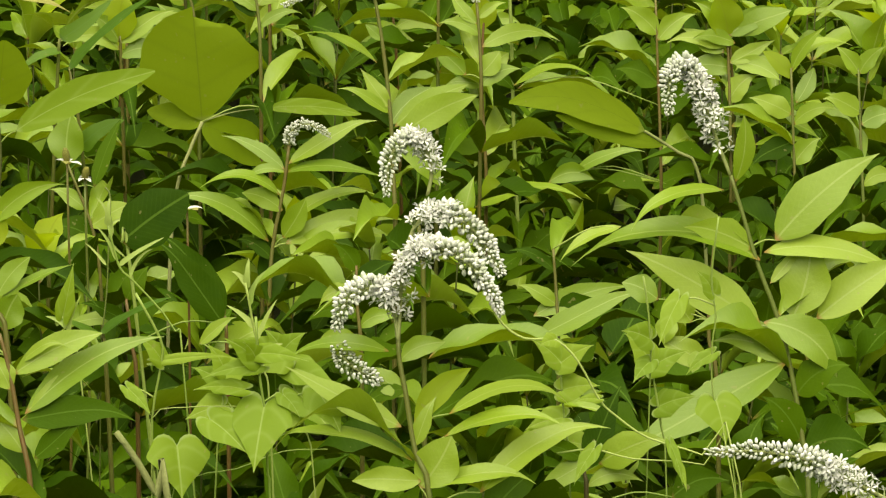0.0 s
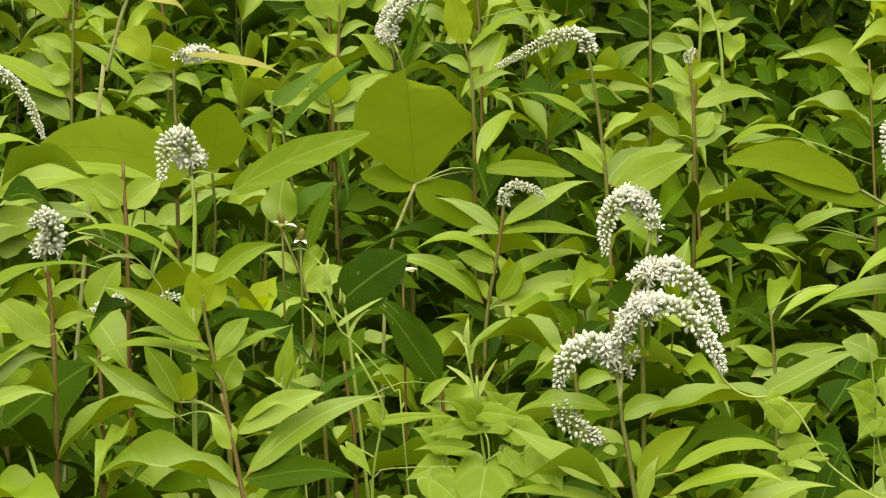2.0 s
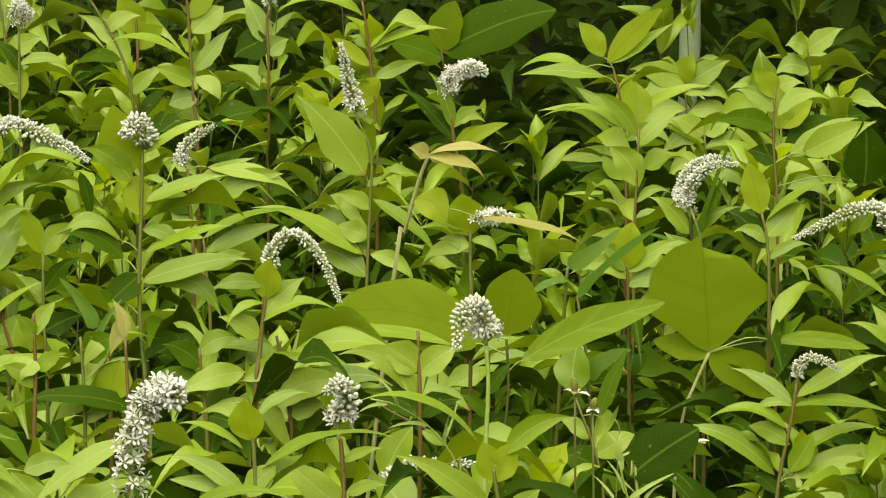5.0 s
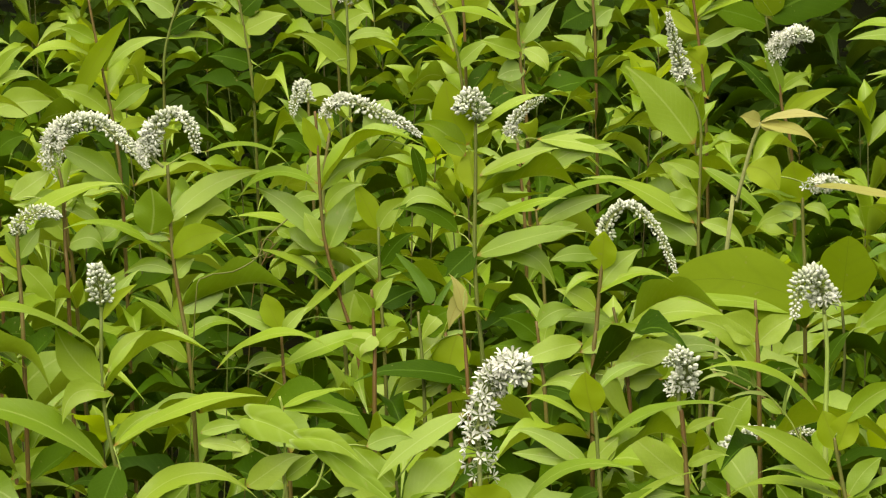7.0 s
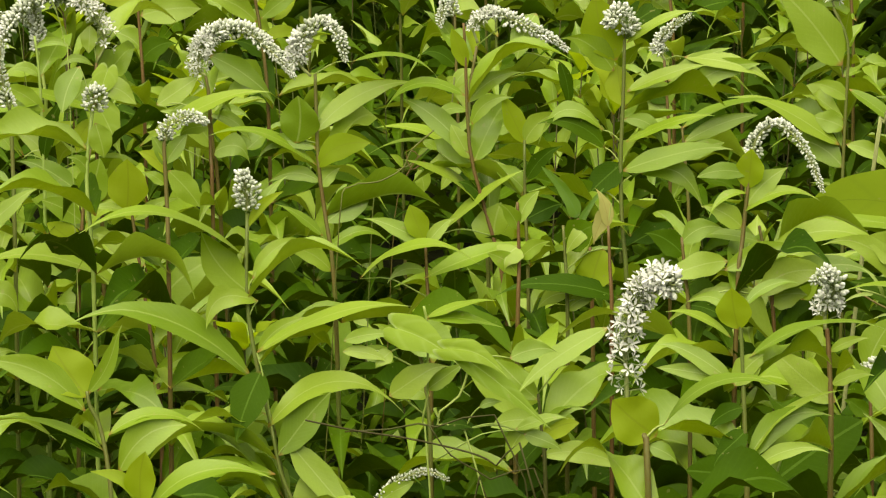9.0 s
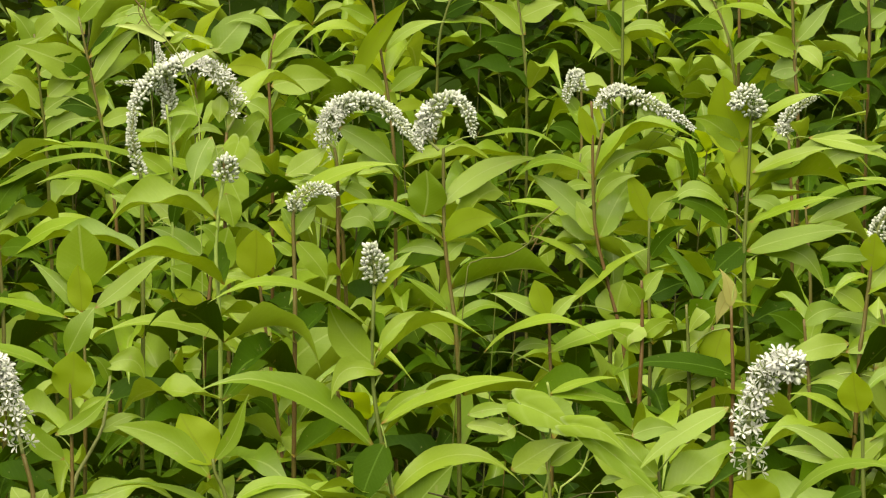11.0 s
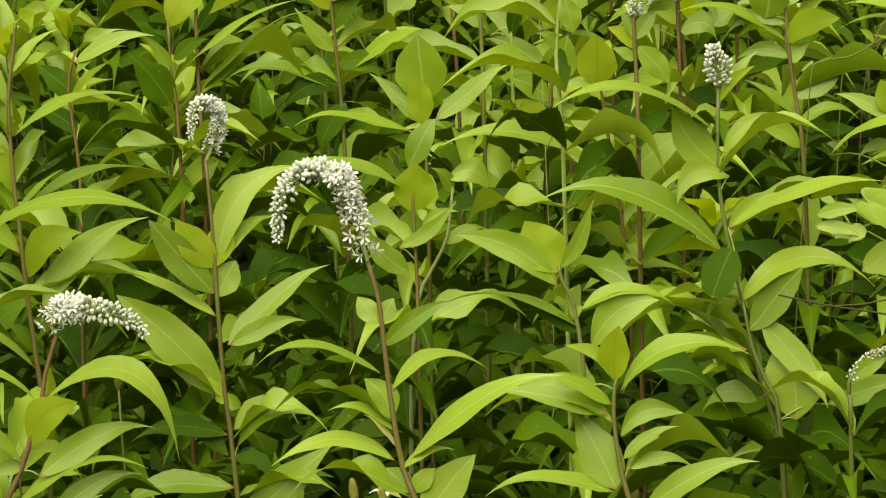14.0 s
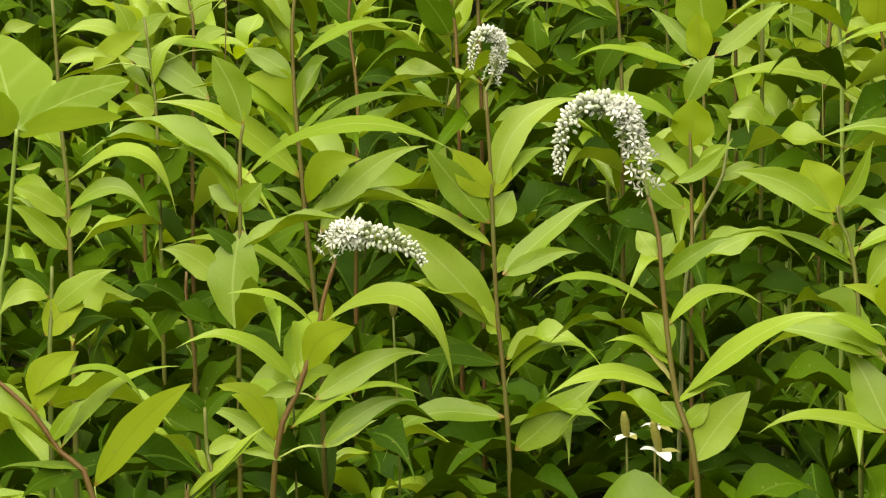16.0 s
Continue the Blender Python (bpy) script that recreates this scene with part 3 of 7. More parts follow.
      [(3, 0, 625, -24, -3, 8, 24, 2, -70, 'h'),
       (4, 0, 607, -16, -10, -15, 17, 2, -35, 'h')], kind='vine', radius=0.0008, stem_mat=VINE, seed=70)
shoot((0.498, 3.434), [(0, 0, -10), (-42, 0, 495), (-47, 1, 525), (-49, 1, 568), (-42, 0, 613), (-43, 0, 631), (-62, 2, 667)],
      [(-30, -2, 546, 1, -26, -37, 50, 2, -4, 'h'),
       (-68, 5, 591, 17, -16, -19, 13, 2, 40, 'h'),
       (-42, 0, 613, -20, 4, 20, 16, 3, -64, 'h'),
       (-42, 0, 613, 57, -17, 5, 9, 3, 63, 'h')], kind='vine', radius=0.0011, stem_mat=VINE, seed=71)
shoot((0.547, 3.366), [(0, 0, -10), (-14, 0, 484), (-17, 0, 538), (-19, 1, 583), (-24, 2, 618), (-27, 2, 662)],
      [(-20, 1, 592, -12, -29, -45, 47, 2, -1, 'h'),
       (-61, 7, 581, 26, -24, -22, 29, 2, 44, 'h'),
       (20, -5, 604, 15, -23, -29, 31, 2, 30, 'h'),
       (-25, 2, 627, -28, -4, 20, 21, 2, -75, 'h'),
       (-25, 2, 633, 36, -21, -2, 17, 2, 61, 'h'),
       (-25, 2, 623, -44, 1, -9, 15, 3, -61, 'h'),
       (-69, 9, 640, 26, -4, 22, 10, 2, 67, 'g'),
       (-6, -1, 601, 11, -14, -15, 17, 2, 35, 'h')] +
      [(-25, 2, 626, -13, -7, 18, 19, 2, -99, 'h'),
       (-36, 3, 605, -39, 2, 0, 14, 3, -62, 'h')], kind='vine', radius=0.0011, stem_mat=VINE, seed=72)
shoot((0.543, 3.590), [(0, 0, -10), (-48, 0, 546), (-57, 1, 600), (-89, 5, 640), (-102, 7, 654), (-111, 8, 689)],
      [(-111, 7, 687, 2, 2, 23, 6, 2, -21, 'w'),
       (-108, 7, 678, -12, 5, 32, 5, 2, -57, 'w'),
       (-102, 7, 654, 36, -7, 24, 5, 2, 68, 'w'),
       (-104, 7, 659, -16, 5, 27, 4, 2, -61, 'w'),
       (-93, 6, 645, 18, -2, 23, 4, 2, 68, 'w')], kind='vine', radius=0.001, stem_mat=VINE, seed=73)
shoot((0.585, 3.565), [(0, 0, -10), (-23, 0, 504), (-29, 1, 569), (-37, 2, 602), (-45, 3, 644)],
      [(-44, 3, 642, -12, 3, 11, 6, 2, -64, 'w'),
       (-44, 3, 639, 2, 2, 25, 7, 2, -23, 'w'),
       (-41, 3, 626, 13, 0, 28, 6, 2, 64, 'w'),
       (-38, 2, 607, -22, 4, 18, 6, 2, -64, 'w'),
       (-36, 2, 597, 17, 0, 33, 5, 2, 64, 'w'),
       (-34, 2, 588, 19, -5, 6, 6, 2, 65, 'w')], kind='vine', radius=0.001, stem_mat=VINE, seed=74)
shoot((0.467, 3.587), [(0, 0, -10), (-55, 0, 540), (-66, 1, 597), (-72, 2, 615)],
      [(-72, 2, 615, 9, 2, 44, 16, 2, -22, 'h'),
       (-69, 1, 606, -17, 3, 9, 5, 2, -63, 'w'),
       (-68, 1, 601, 11, 1, 32, 4, 2, 63, 'w')], kind='vine', radius=0.0008, stem_mat=VINE, seed=75)
shoot((1.199, 4.575), [(0, 0, -10), (-30, 0, 431), (-42, 3, 528), (-61, 8, 545), (-96, 16, 567)],
      [(-96, 16, 567, -142, 15, 30, 38, 17, -67, 'b'),
       (-74, 11, 553, -115, 13, 31, 21, -3, -67, 'b')], kind='broad', radius=0.0016, stem_mat=STEM_PALE, seed=78)
shoot((-1.002, 3.216), [(0, 0, -10), (30, 0, 591), (38, 2, 673), (45, 4, 738), (48, 5, 768)],
      [(48, 5, 768, -33, 48, 62, 70, 2, -7, 'B'),
       (48, 5, 768, 76, 40, 31, 31, 5, 61, 'B'),
       (47, 5, 763, 79, 8, 15, 18, 6, 66, 'b'),
       (48, 5, 768, -36, -7, 21, 33, 2, -64, 'b')], kind='broad', radius=0.0016, stem_mat=VINE, seed=79)
shoot((-0.080, 3.789), [(0, 0, -10), (-32, 0, 526), (-38, 0, 579), (-34, 0, 604), (-34, 0, 662), (-37, 0, 681)],
      [(-60, -3, 662, 53, -22, -26, 33, 5, 55, 'h'),
       (-61, -3, 650, -18, -1, 17, 9, 2, -69, 'g'),
       (-35, 0, 670, 65, -2, -6, 17, 5, 25, 'g'),
       (-35, 0, 671, 58, 2, 18, 15, 3, 16, 'g'),
       (-64, -3, 643, -14, -6, -13, 15, 2, -52, 'g'),
       (-105, -6, 643, 40, -3, -8, 12, 2, 63, 'g'),
       (-34, 0, 609, 32, 4, 24, 15, 2, 63, 'g'),
       (-66, -2, 604, 48, -6, 32, 24, 2, 71, 'g')] +
      [(-104, -6, 652, 42, 0, 6, 13, 2, 65, 'g')], kind='vine', radius=0.0011, stem_mat=VINE, seed=80)
shoot((0.004, 3.735), [(0, 0, -10), (-68, 0, 530), (-108, -1, 592), (-90, 0, 616), (-83, 0, 636), (-81, 0, 646)],
      [(-100, 0, 654, 52, -17, -20, 21, 9, 58, 'h'),
       (-81, 0, 645, 68, -22, -52, 21, 2, 55, 'h'),
       (-43, 9, 586, 44, 1, 12, 12, 2, 44, 'g'),
       (-73, -1, 607, 19, 0, 5, 8, 2, 64, 'g'),
       (-36, 10, 582, 33, -4, -12, 14, 2, 62, 'g'),
       (-48, 3, 648, 39, 0, 8, 19, 2, 64, 'g'),
       (-107, -1, 591, 30, -1, -2, 11, 2, 63, 'd')], kind='vine', radius=0.0011, stem_mat=VINE, seed=81)
shoot((0.272, 3.804), [(0, 0, -10), (-60, 0, 474), (-90, 2, 513), (-94, 2, 527)],
      [(-94, 2, 526, 75, -7, 57, 54, 2, 66, 'v2'),
       (-94, 2, 526, -73, -21, 16, 35, 2, -66, 'v2')], kind='broad', radius=0.0016, stem_mat=VINE, seed=82)
shoot((0.259, 4.758), [(0, 0, -10), (65, 0, 627), (76, -1, 681), (90, -2, 735), (101, -2, 765)],
      [(101, -2, 765, -22, -6, 8, 18, 2, -75, 'n'),
       (101, -2, 765, 71, -12, 5, 18, 5, 19, 'n'),
       (100, -2, 764, 61, -15, -19, 18, 7, 36, 'n'),
       (100, -2, 764, 28, -7, -9, 15, 2, 65, 'n'),
       (156, -9, 698, 105, -22, -16, 18, 5, 17, 'n'),
       (86, -1, 718, 34, -11, -23, 36, 6, 61, 'y')], kind='dry', radius=0.002, stem_mat=STEM_PALE, seed=83)
shoot((0.603, 7.545), [(0, 0, -10), (-8, 0, 329), (-15, 1, 461), (-25, 1, 532)],
      [(-25, 1, 532, 186, -24, 72, 81, 9, 71, 'v2'),
       (-25, 1, 532, 22, 2, 82, 58, 4, 66, 'b'),
       (-23, 1, 518, -86, -1, 28, 48, 4, -71, 'v2')], kind='broad', radius=0.002, stem_mat=STEM_DARK, seed=84)
shoot((0.637, 3.595), [(0, 0, -10), (-33, 0, 447), (-43, 2, 513), (-53, 3, 551), (-62, 4, 580)],
      [(-60, 4, 575, -40, 5, 14, 25, 2, -64, 'h'),
       (-60, 4, 574, -31, -7, -11, 29, 2, -56, 'h'),
       (-57, 4, 566, 39, -25, -14, 27, 2, 55, 'h'),
       (-52, 3, 547, 28, -28, -32, 32, 2, 42, 'h'),
       (-48, 2, 532, -30, -12, -25, 25, 2, -45, 'h'),
       (-62, 4, 579, -15, 4, 18, 20, 2, -63, 'h'),
       (-62, 4, 579, 20, -3, 16, 20, 2, 66, 'h')], kind='vine', radius=0.0009, stem_mat=VINE, seed=86)
shoot((0.493, 3.508), [(0, 0, -10), (15, 0, 473), (19, -1, 538), (23, -1, 585)],
      [(23, -1, 582, 23, -5, 12, 24, 2, 66, 'h'),
       (23, -1, 575, -27, 4, 14, 23, 2, -63, 'h'),
       (21, -1, 557, -31, -6, -8, 25, 2, -57, 'h'),
       (19, -1, 538, 31, -8, 11, 24, 2, 64, 'h'),
       (23, -1, 584, -14, 4, 24, 20, 2, -61, 'h'),
       (5, 7, 608, 25, -4, 23, 11, 2, 67, 'g')], kind='vine', radius=0.0009, stem_mat=VINE, seed=87)
shoot((0.800, 3.412), [(0, 0, -10), (-22, 0, 490), (-28, 1, 555), (-33, 2, 609)],
      [(-33, 2, 609, -23, 4, 18, 20, 2, -66, 'h'),
       (-33, 2, 607, 26, -5, 16, 24, 2, 64, 'h'),
       (-31, 2, 586, 28, -13, 6, 24, 2, 65, 'h'),
       (-29, 1, 564, -31, 0, -9, 23, 2, -59, 'h'),
       (-27, 1, 545, 24, -15, -7, 24, 2, 57, 'h')], kind='vine', radius=0.0009, stem_mat=VINE, seed=88)
shoot((0.897, 3.492), [(0, 0, -10), (-22, 0, 465), (-28, 1, 531), (-38, 4, 587)],
      [(-38, 4, 587, -21, 5, 23, 24, 2, -67, 'h'),
       (-37, 4, 582, 29, -6, 15, 24, 2, 63, 'h'),
       (-31, 2, 550, 29, -13, 11, 24, 2, 66, 'h')], kind='vine', radius=0.0009, stem_mat=VINE, seed=89)
shoot((0.336, 3.726), [(0, 0, -10), (-19, 0, 604), (-22, 0, 652), (-44, 2, 685), (-72, 4, 704), (-95, 5, 710)],
      [(-72, 4, 704, -19, 1, 24, 4, 2, -69, 'w'),
       (-58, 3, 694, -12, 2, 33, 4, 2, -68, 'w'),
       (-48, 2, 688, -33, -3, -2, 4, 2, -64, 'w'),
       (-34, 1, 671, 5, 1, 29, 4, 2, -20, 'w'),
       (-81, 4, 706, -24, -3, -7, 4, 2, -62, 'w')], kind='vine', radius=0.0008, stem_mat=VINE, seed=90)
shoot((-0.482, 4.622), [(0, 0, -10), (-20, 0, 707), (-24, 0, 778), (-39, -2, 830), (-56, -4, 856), (-74, -6, 870), (-82, -7, 887)],
      [(-56, -4, 856, -52, -7, 14, 12, 2, -69, 'w'),
       (-38, -2, 829, 40, 0, 20, 8, 2, 72, 'w'),
       (-62, -5, 861, 18, 1, 16, 6, 2, 73, 'w')], kind='vine', radius=0.0007, stem_mat=VINE, seed=91)
shoot((0.630, 5.112), [(0, 0, -10), (-16, 0, 533), (-19, 0, 582)],
      [(-19, 0, 582, 6, 2, 55, 41, 3, -21, 'y'),
       (-19, 0, 581, -34, 1, 33, 22, 3, -72, 'g'),
       (-19, 0, 580, 58, -5, 42, 22, 5, 67, 'g'),
       (-18, 0, 572, -66, -4, 7, 22, 11, -67, 'g'),
       (-18, 0, 565, 55, -10, -5, 24, 14, 66, 'g')], seed=98)
shoot((0.542, 3.807), [(0, 0, -10), (-65, 0, 585), (-75, 1, 628)],
      [(-75, 1, 628, 56, -10, 43, 47, 2, 68, 'v2')], kind='broad', radius=0.0014, stem_mat=VINE, seed=105)
shoot((1.162, 5.878), [(0, 0, -10), (15, 0, 394), (24, -2, 522), (23, -2, 590), (16, 0, 694), (13, 0, 723)],
      [(18, -1, 664, -27, 4, 30, 11, 3, -74, 'g'),
       (18, -1, 664, 27, -3, 24, 11, 3, 68, 'g'),
       (21, -1, 625, -37, 2, 17, 12, 4, -72, 'g'),
       (21, -1, 625, 39, -7, 18, 12, 4, 69, 'g'),
       (23, -2, 588, -36, 1, 9, 12, 6, -71, 'g'),
       (23, -2, 588, 42, -8, 11, 12, 6, 68, 'g'),
       (24, -2, 543, -41, 1, 5, 14, 6, -69, 'g'),
       (24, -2, 543, 46, -9, 11, 14, 6, 68, 'g')] +
      [(20, -1, 469, -48, 3, 16, 18, 9, -70, 'g'),
       (20, -1, 469, 48, -12, 1, 18, 9, 67, 'g')], stem_mat=VINE, seed=107)
shoot((0.934, 5.894), [(0, 0, -10), (-22, 0, 465), (-30, 1, 547), (-34, 2, 636)],
      [(-32, 2, 599, 107, -20, 38, 55, 6, 69, 'd'),
       (-34, 2, 633, -11, 5, 63, 35, 3, 7, 'g'),
       (-32, 1, 592, -72, 6, 45, 26, 6, -71, 'g'),
       (-31, 1, 562, 65, -20, -21, 24, 13, 66, 'g'),
       (-34, 2, 636, 40, -5, 37, 30, 3, 69, 'y'),
       (-29, 1, 532, -61, -3, -13, 26, 13, -65, 'g')], seed=108)
shoot((1.014, 5.460), [(0, 0, -10), (-22, 0, 470), (-29, 1, 554)],
      [(-29, 1, 554, 8, 1, 35, 28, 3, -26, 'y'),
       (-29, 1, 550, 60, -8, 49, 24, 6, 68, 'g'),
       (-27, 1, 533, 58, -15, -6, 24, 14, 67, 'g'),
       (-26, 1, 519, -59, -1, -6, 26, 14, -66, 'g')], seed=110)
shoot((1.360, 5.169), [(0, 0, -10), (-14, 0, 436), (-20, 1, 530), (-24, 3, 570)],
      [(-24, 3, 569, -40, 9, 41, 30, 3, -70, 'g'),
       (-24, 3, 569, 60, -12, 36, 27, 5, 67, 'g'),
       (-23, 2, 557, -75, 6, 7, 20, 8, -66, 'g'),
       (-20, 2, 537, 54, -20, -11, 23, 13, 66, 'g'),
       (-20, 1, 530, -57, 4, 0, 27, 7, -66, 'g')], seed=113)
shoot((0.627, 4.242), [(0, 0, -10), (-9, 0, 405), (-12, 0, 461)],
      [(-12, 0, 461, -57, 16, 82, 29, 4, -62, 'd'),
       (-11, 0, 449, -37, 8, 32, 13, 2, -28, 'r')], kind='grass', seed=116)
shoot((0.572, 4.809), [(0, 0, -10), (-31, 0, 476), (-48, 2, 605)],
      [(-48, 2, 604, 85, -13, 78, 26, 2, 22, 'r'),
       (-37, 1, 519, 47, -9, 30, 25, 2, 70, 'r')], kind='grass', seed=117)
shoot((0.474, 3.774), [(0, 0, -10), (-22, 0, 493), (-28, 1, 557)],
      [(-28, 1, 557, 58, -12, 32, 17, 3, 18, 'r'),
       (-28, 1, 552, -42, 6, 19, 13, 4, -19, 'r')], kind='grass', seed=118)
shoot((-0.831, 3.183), [(0, 0, -10), (10, 0, 468), (11, 0, 502)],
      [(11, 0, 502, 55, 13, 54, 18, 2, 15, 'g')], kind='grass', seed=119)
shoot((0.498, 4.920), [(0, 0, -10), (23, 0, 555), (28, -1, 618)],
      [(28, -1, 618, 55, -4, 44, 22, 2, 68, 'r'),
       (27, 0, 605, -48, -8, -24, 15, 5, -33, 'r')], kind='grass', seed=120)
shoot((0.736, 5.899), [(0, 0, -10), (40, 0, 405), (53, -2, 473)],
      [(53, -2, 473, 39, 1, 97, 28, 3, 19, 'r'),
       (53, -2, 473, 56, 3, 171, 19, 3, 14, 'r'),
       (52, -2, 465, -58, 0, 30, 18, 6, -37, 'r')], kind='grass', seed=121)
bract_flower((-0.517, 3.541, 0.453), 0.0264, 0.0282, 123)
bract_flower((-0.528, 3.593, 0.460), 0.0221, 0.0212, 124)
bract_flower((-0.557, 3.635, 0.438), 0.0215, 0.0205, 125)
bract_flower((-0.851, 3.690, 0.461), 0.0201, 0.0144, 126)
bract_flower((-0.788, 3.813, 0.489), 0.0177, 0.0005, 127)
bract_flower((-0.337, 3.779, 0.400), 0.0287, 0.0005, 128)
bract_flower((0.582, 4.270, 0.559), 0.0005, 0.0259, 129)
bract_flower((0.470, 4.300, 0.602), 0.0141, 0.0195, 130)
bract_flower((0.476, 4.195, 0.606), 0.0127, 0.0127, 131)
shoot((0.524, 3.412), [(0, 0, -10), (-64, 0, 501), (-73, 1, 510), (-88, 3, 537), (-105, 5, 562)],
      [], kind='stalk', radius=0.0026, stem_mat=STEM_PALE, seed=132)
shoot((0.048, 3.669), [(0, 0, -10), (-69, 0, 543), (-102, 0, 573), (-125, 0, 584), (-171, -2, 595), (-217, -3, 602), (-258, -5, 611)],
      [], kind='stalk', radius=0.0008, stem_mat=STEM_DARK, seed=133)
shoot((0.039, 3.717), [(0, 0, -10), (-70, 0, 550), (-143, -1, 594), (-182, -2, 592), (-219, -4, 590)],
      [], kind='stalk', radius=0.0007, stem_mat=STEM_DARK, seed=134)
shoot((0.065, 3.625), [(0, 0, -10), (-68, 0, 530), (-123, 0, 572), (-155, -1, 592), (-173, -1, 617)],
      [], kind='stalk', radius=0.0006, stem_mat=STEM_DARK, seed=135)
shoot((-0.143, 3.621), [(0, 0, -10), (67, 0, 530), (85, 0, 548), (113, 0, 549), (143, 0, 555)],
      [], kind='stalk', radius=0.0006, stem_mat=STEM_DARK, seed=136)
shoot((0.402, 3.450), [(0, 0, -10), (63, 0, 491), (82, -2, 516), (115, -7, 523), (150, -12, 537), (185, -17, 539)],
      [], kind='vine', radius=0.0005, stem_mat=VINE, seed=137)
shoot((0.453, 3.460), [(0, 0, -10), (-1, 0, 497), (-1, 0, 561), (25, -3, 570), (65, -8, 571)],
      [], kind='vine', radius=0.0005, stem_mat=VINE, seed=138)
shoot((-0.776, 5.098), [(0, 0, -10), (-22, 0, 554), (-28, -1, 639), (-31, -1, 710), (-34, -2, 752)],
      [(-32, -2, 729, -105, 10, -20, 43, 5, -71, 'g'),
       (-33, -2, 735, 75, 5, 60, 34, 4, 73, 'g'),
       (-30, -1, 697, -52, -7, 26, 18, 13, -68, 'g'),
       (-30, -1, 678, 62, 1, 26, 18, 14, 71, 'g'),
       (-31, -1, 704, 44, 3, 32, 19, 9, 73, 'g'),
       (-29, -1, 652, -67, -11, 7, 19, 15, -67, 'g'),
       (-28, -1, 639, 47, -1, 13, 20, 15, 70, 'g')],
      spikes=[([(-34, -2, 752), (-27, 1, 767), (-39, 4, 787), (-59, 4, 798), (-80, 2, 792), (-96, -3, 774)], 0.5, 0.0095, False, 1)], seed=139)
shoot((-0.546, 5.214), [(0, 0, -10), (-76, 0, 702), (-87, -1, 754), (-95, -2, 800), (-101, -3, 812), (-87, -1, 816), (-82, -1, 798), (-63, 2, 784), (2, 8, 774)],
      [(-101, -3, 812, -28, -10, -17, 12, 3, -64, 'h'),
       (-63, 2, 784, 39, -2, -3, 8, 3, 68, 'w'),
       (-83, -1, 800, 14, 1, 16, 5, 3, 72, 'w')], kind='vine', radius=0.0006, stem_mat=VINE, seed=142)
shoot((-0.757, 5.505), [(0, 0, -10), (-25, 0, 553), (-34, -1, 658), (-43, -3, 742)],
      [(-33, -1, 651, -65, -7, 42, 28, 8, -68, 'g'),
       (-32, -1, 644, 58, 1, 21, 31, 7, 71, 'g'),
       (-37, -2, 693, 50, -1, 8, 28, 4, 70, 'g'),
       (-30, -1, 616, 62, 1, 22, 23, 10, 70, 'g'),
       (-41, -2, 727, -29, -1, 42, 26, 3, -67, 'g'),
       (-42, -2, 735, 41, 3, 35, 24, 3, 73, 'g')], seed=146)
shoot((0.956, 7.116), [(0, 0, -10), (-15, 0, 376), (-27, 2, 535)],
      [(-27, 2, 535, -85, -2, 30, 40, 4, -72, 'g'),
       (-27, 2, 535, 68, -7, 40, 42, 4, 69, 'g'),
       (-27, 2, 528, -68, -10, -30, 30, 19, -63, 'g'),
       (-26, 1, 519, 73, -15, -11, 30, 19, 68, 'g'),
       (-24, 1, 496, -70, -13, -40, 33, 19, -60, 'g'),
       (-23, 1, 488, 71, -18, -30, 33, 19, 66, 'g'),
       (-27, 2, 535, 12, 1, 46, 36, 4, 62, 'y')], seed=148)
shoot((0.948, 6.806), [(0, 0, -10), (-16, 0, 363), (-27, 2, 498)],
      [(-27, 2, 498, -52, 0, 27, 35, 5, -72, 'g'),
       (-27, 2, 498, 50, -4, 32, 35, 5, 68, 'g'),
       (-26, 1, 487, -69, -9, -20, 31, 20, -64, 'g'),
       (-26, 1, 479, 74, -16, -19, 31, 20, 67, 'g'),
       (-23, 1, 449, -63, -9, -24, 32, 19, -62, 'g'),
       (-22, 1, 440, 63, -16, -27, 32, 19, 66, 'g')], seed=149)
shoot((-1.249, 4.784), [(0, 0, -10), (-9, 0, 399), (-13, -1, 494), (-18, -2, 550)],
      [(-18, -2, 542, -74, -22, 8, 21, 10, -47, 'g'),
       (-18, -2, 544, 42, 9, 31, 22, 4, 69, 'g'),
       (-16, -2, 519, -73, -25, -7, 21, 14, -43, 'g'),
       (-15, -1, 512, 58, 5, 7, 20, 12, 66, 'g'),
       (-18, -2, 547, -19, 0, 39, 23, 2, -58, 'g')], seed=163)
shoot((-0.816, 3.694), [(0, 0, -10), (-11, 17, 277), (-16, 24, 462), (-26, 39, 537), (-34, 50, 588), (-41, 61, 645), (-46, 69, 682), (-51, 83, 748), (-47, 95, 794), (-46, 99, 813)],
      [(-39, 57, 622, -124, -13, 67, 31, 12, -32, 'g'),
       (-53, 82, 745, -69, -14, 15, 20, 29, -14, 'g'),
       (-49, 74, 706, -43, 4, 22, 20, 5, -60, 'E'),
       (-46, 77, 719, 106, 34, 31, 26, 14, 4, 'g'),
       (-46, 67, 673, -47, 5, 31, 25, 12, -60, 'y'),
       (-42, 65, 659, 39, 7, 34, 11, 4, 20, 'g'),
       (-39, 64, 653, 129, 51, 26, 33, 22, 0, 'g'),
       (-33, 53, 602, 47, 2, 39, 27, 13, 72, 'y'),
       (-21, 49, 576, 82, 41, 77, 25, 5, 54, 'g')] +
      [(-27, 37, 527, -124, -5, 44, 30, 19, 2, 'g'),
       (-37, 52, 598, -31, -9, 17, 10, 5, -70, 'g'),
       (-26, 40, 539, -31, 8, 25, 12, 5, -54, 'd'),
       (-49, 89, 771, 39, 16, 36, 12, 5, 34, 'g')], seed=401)
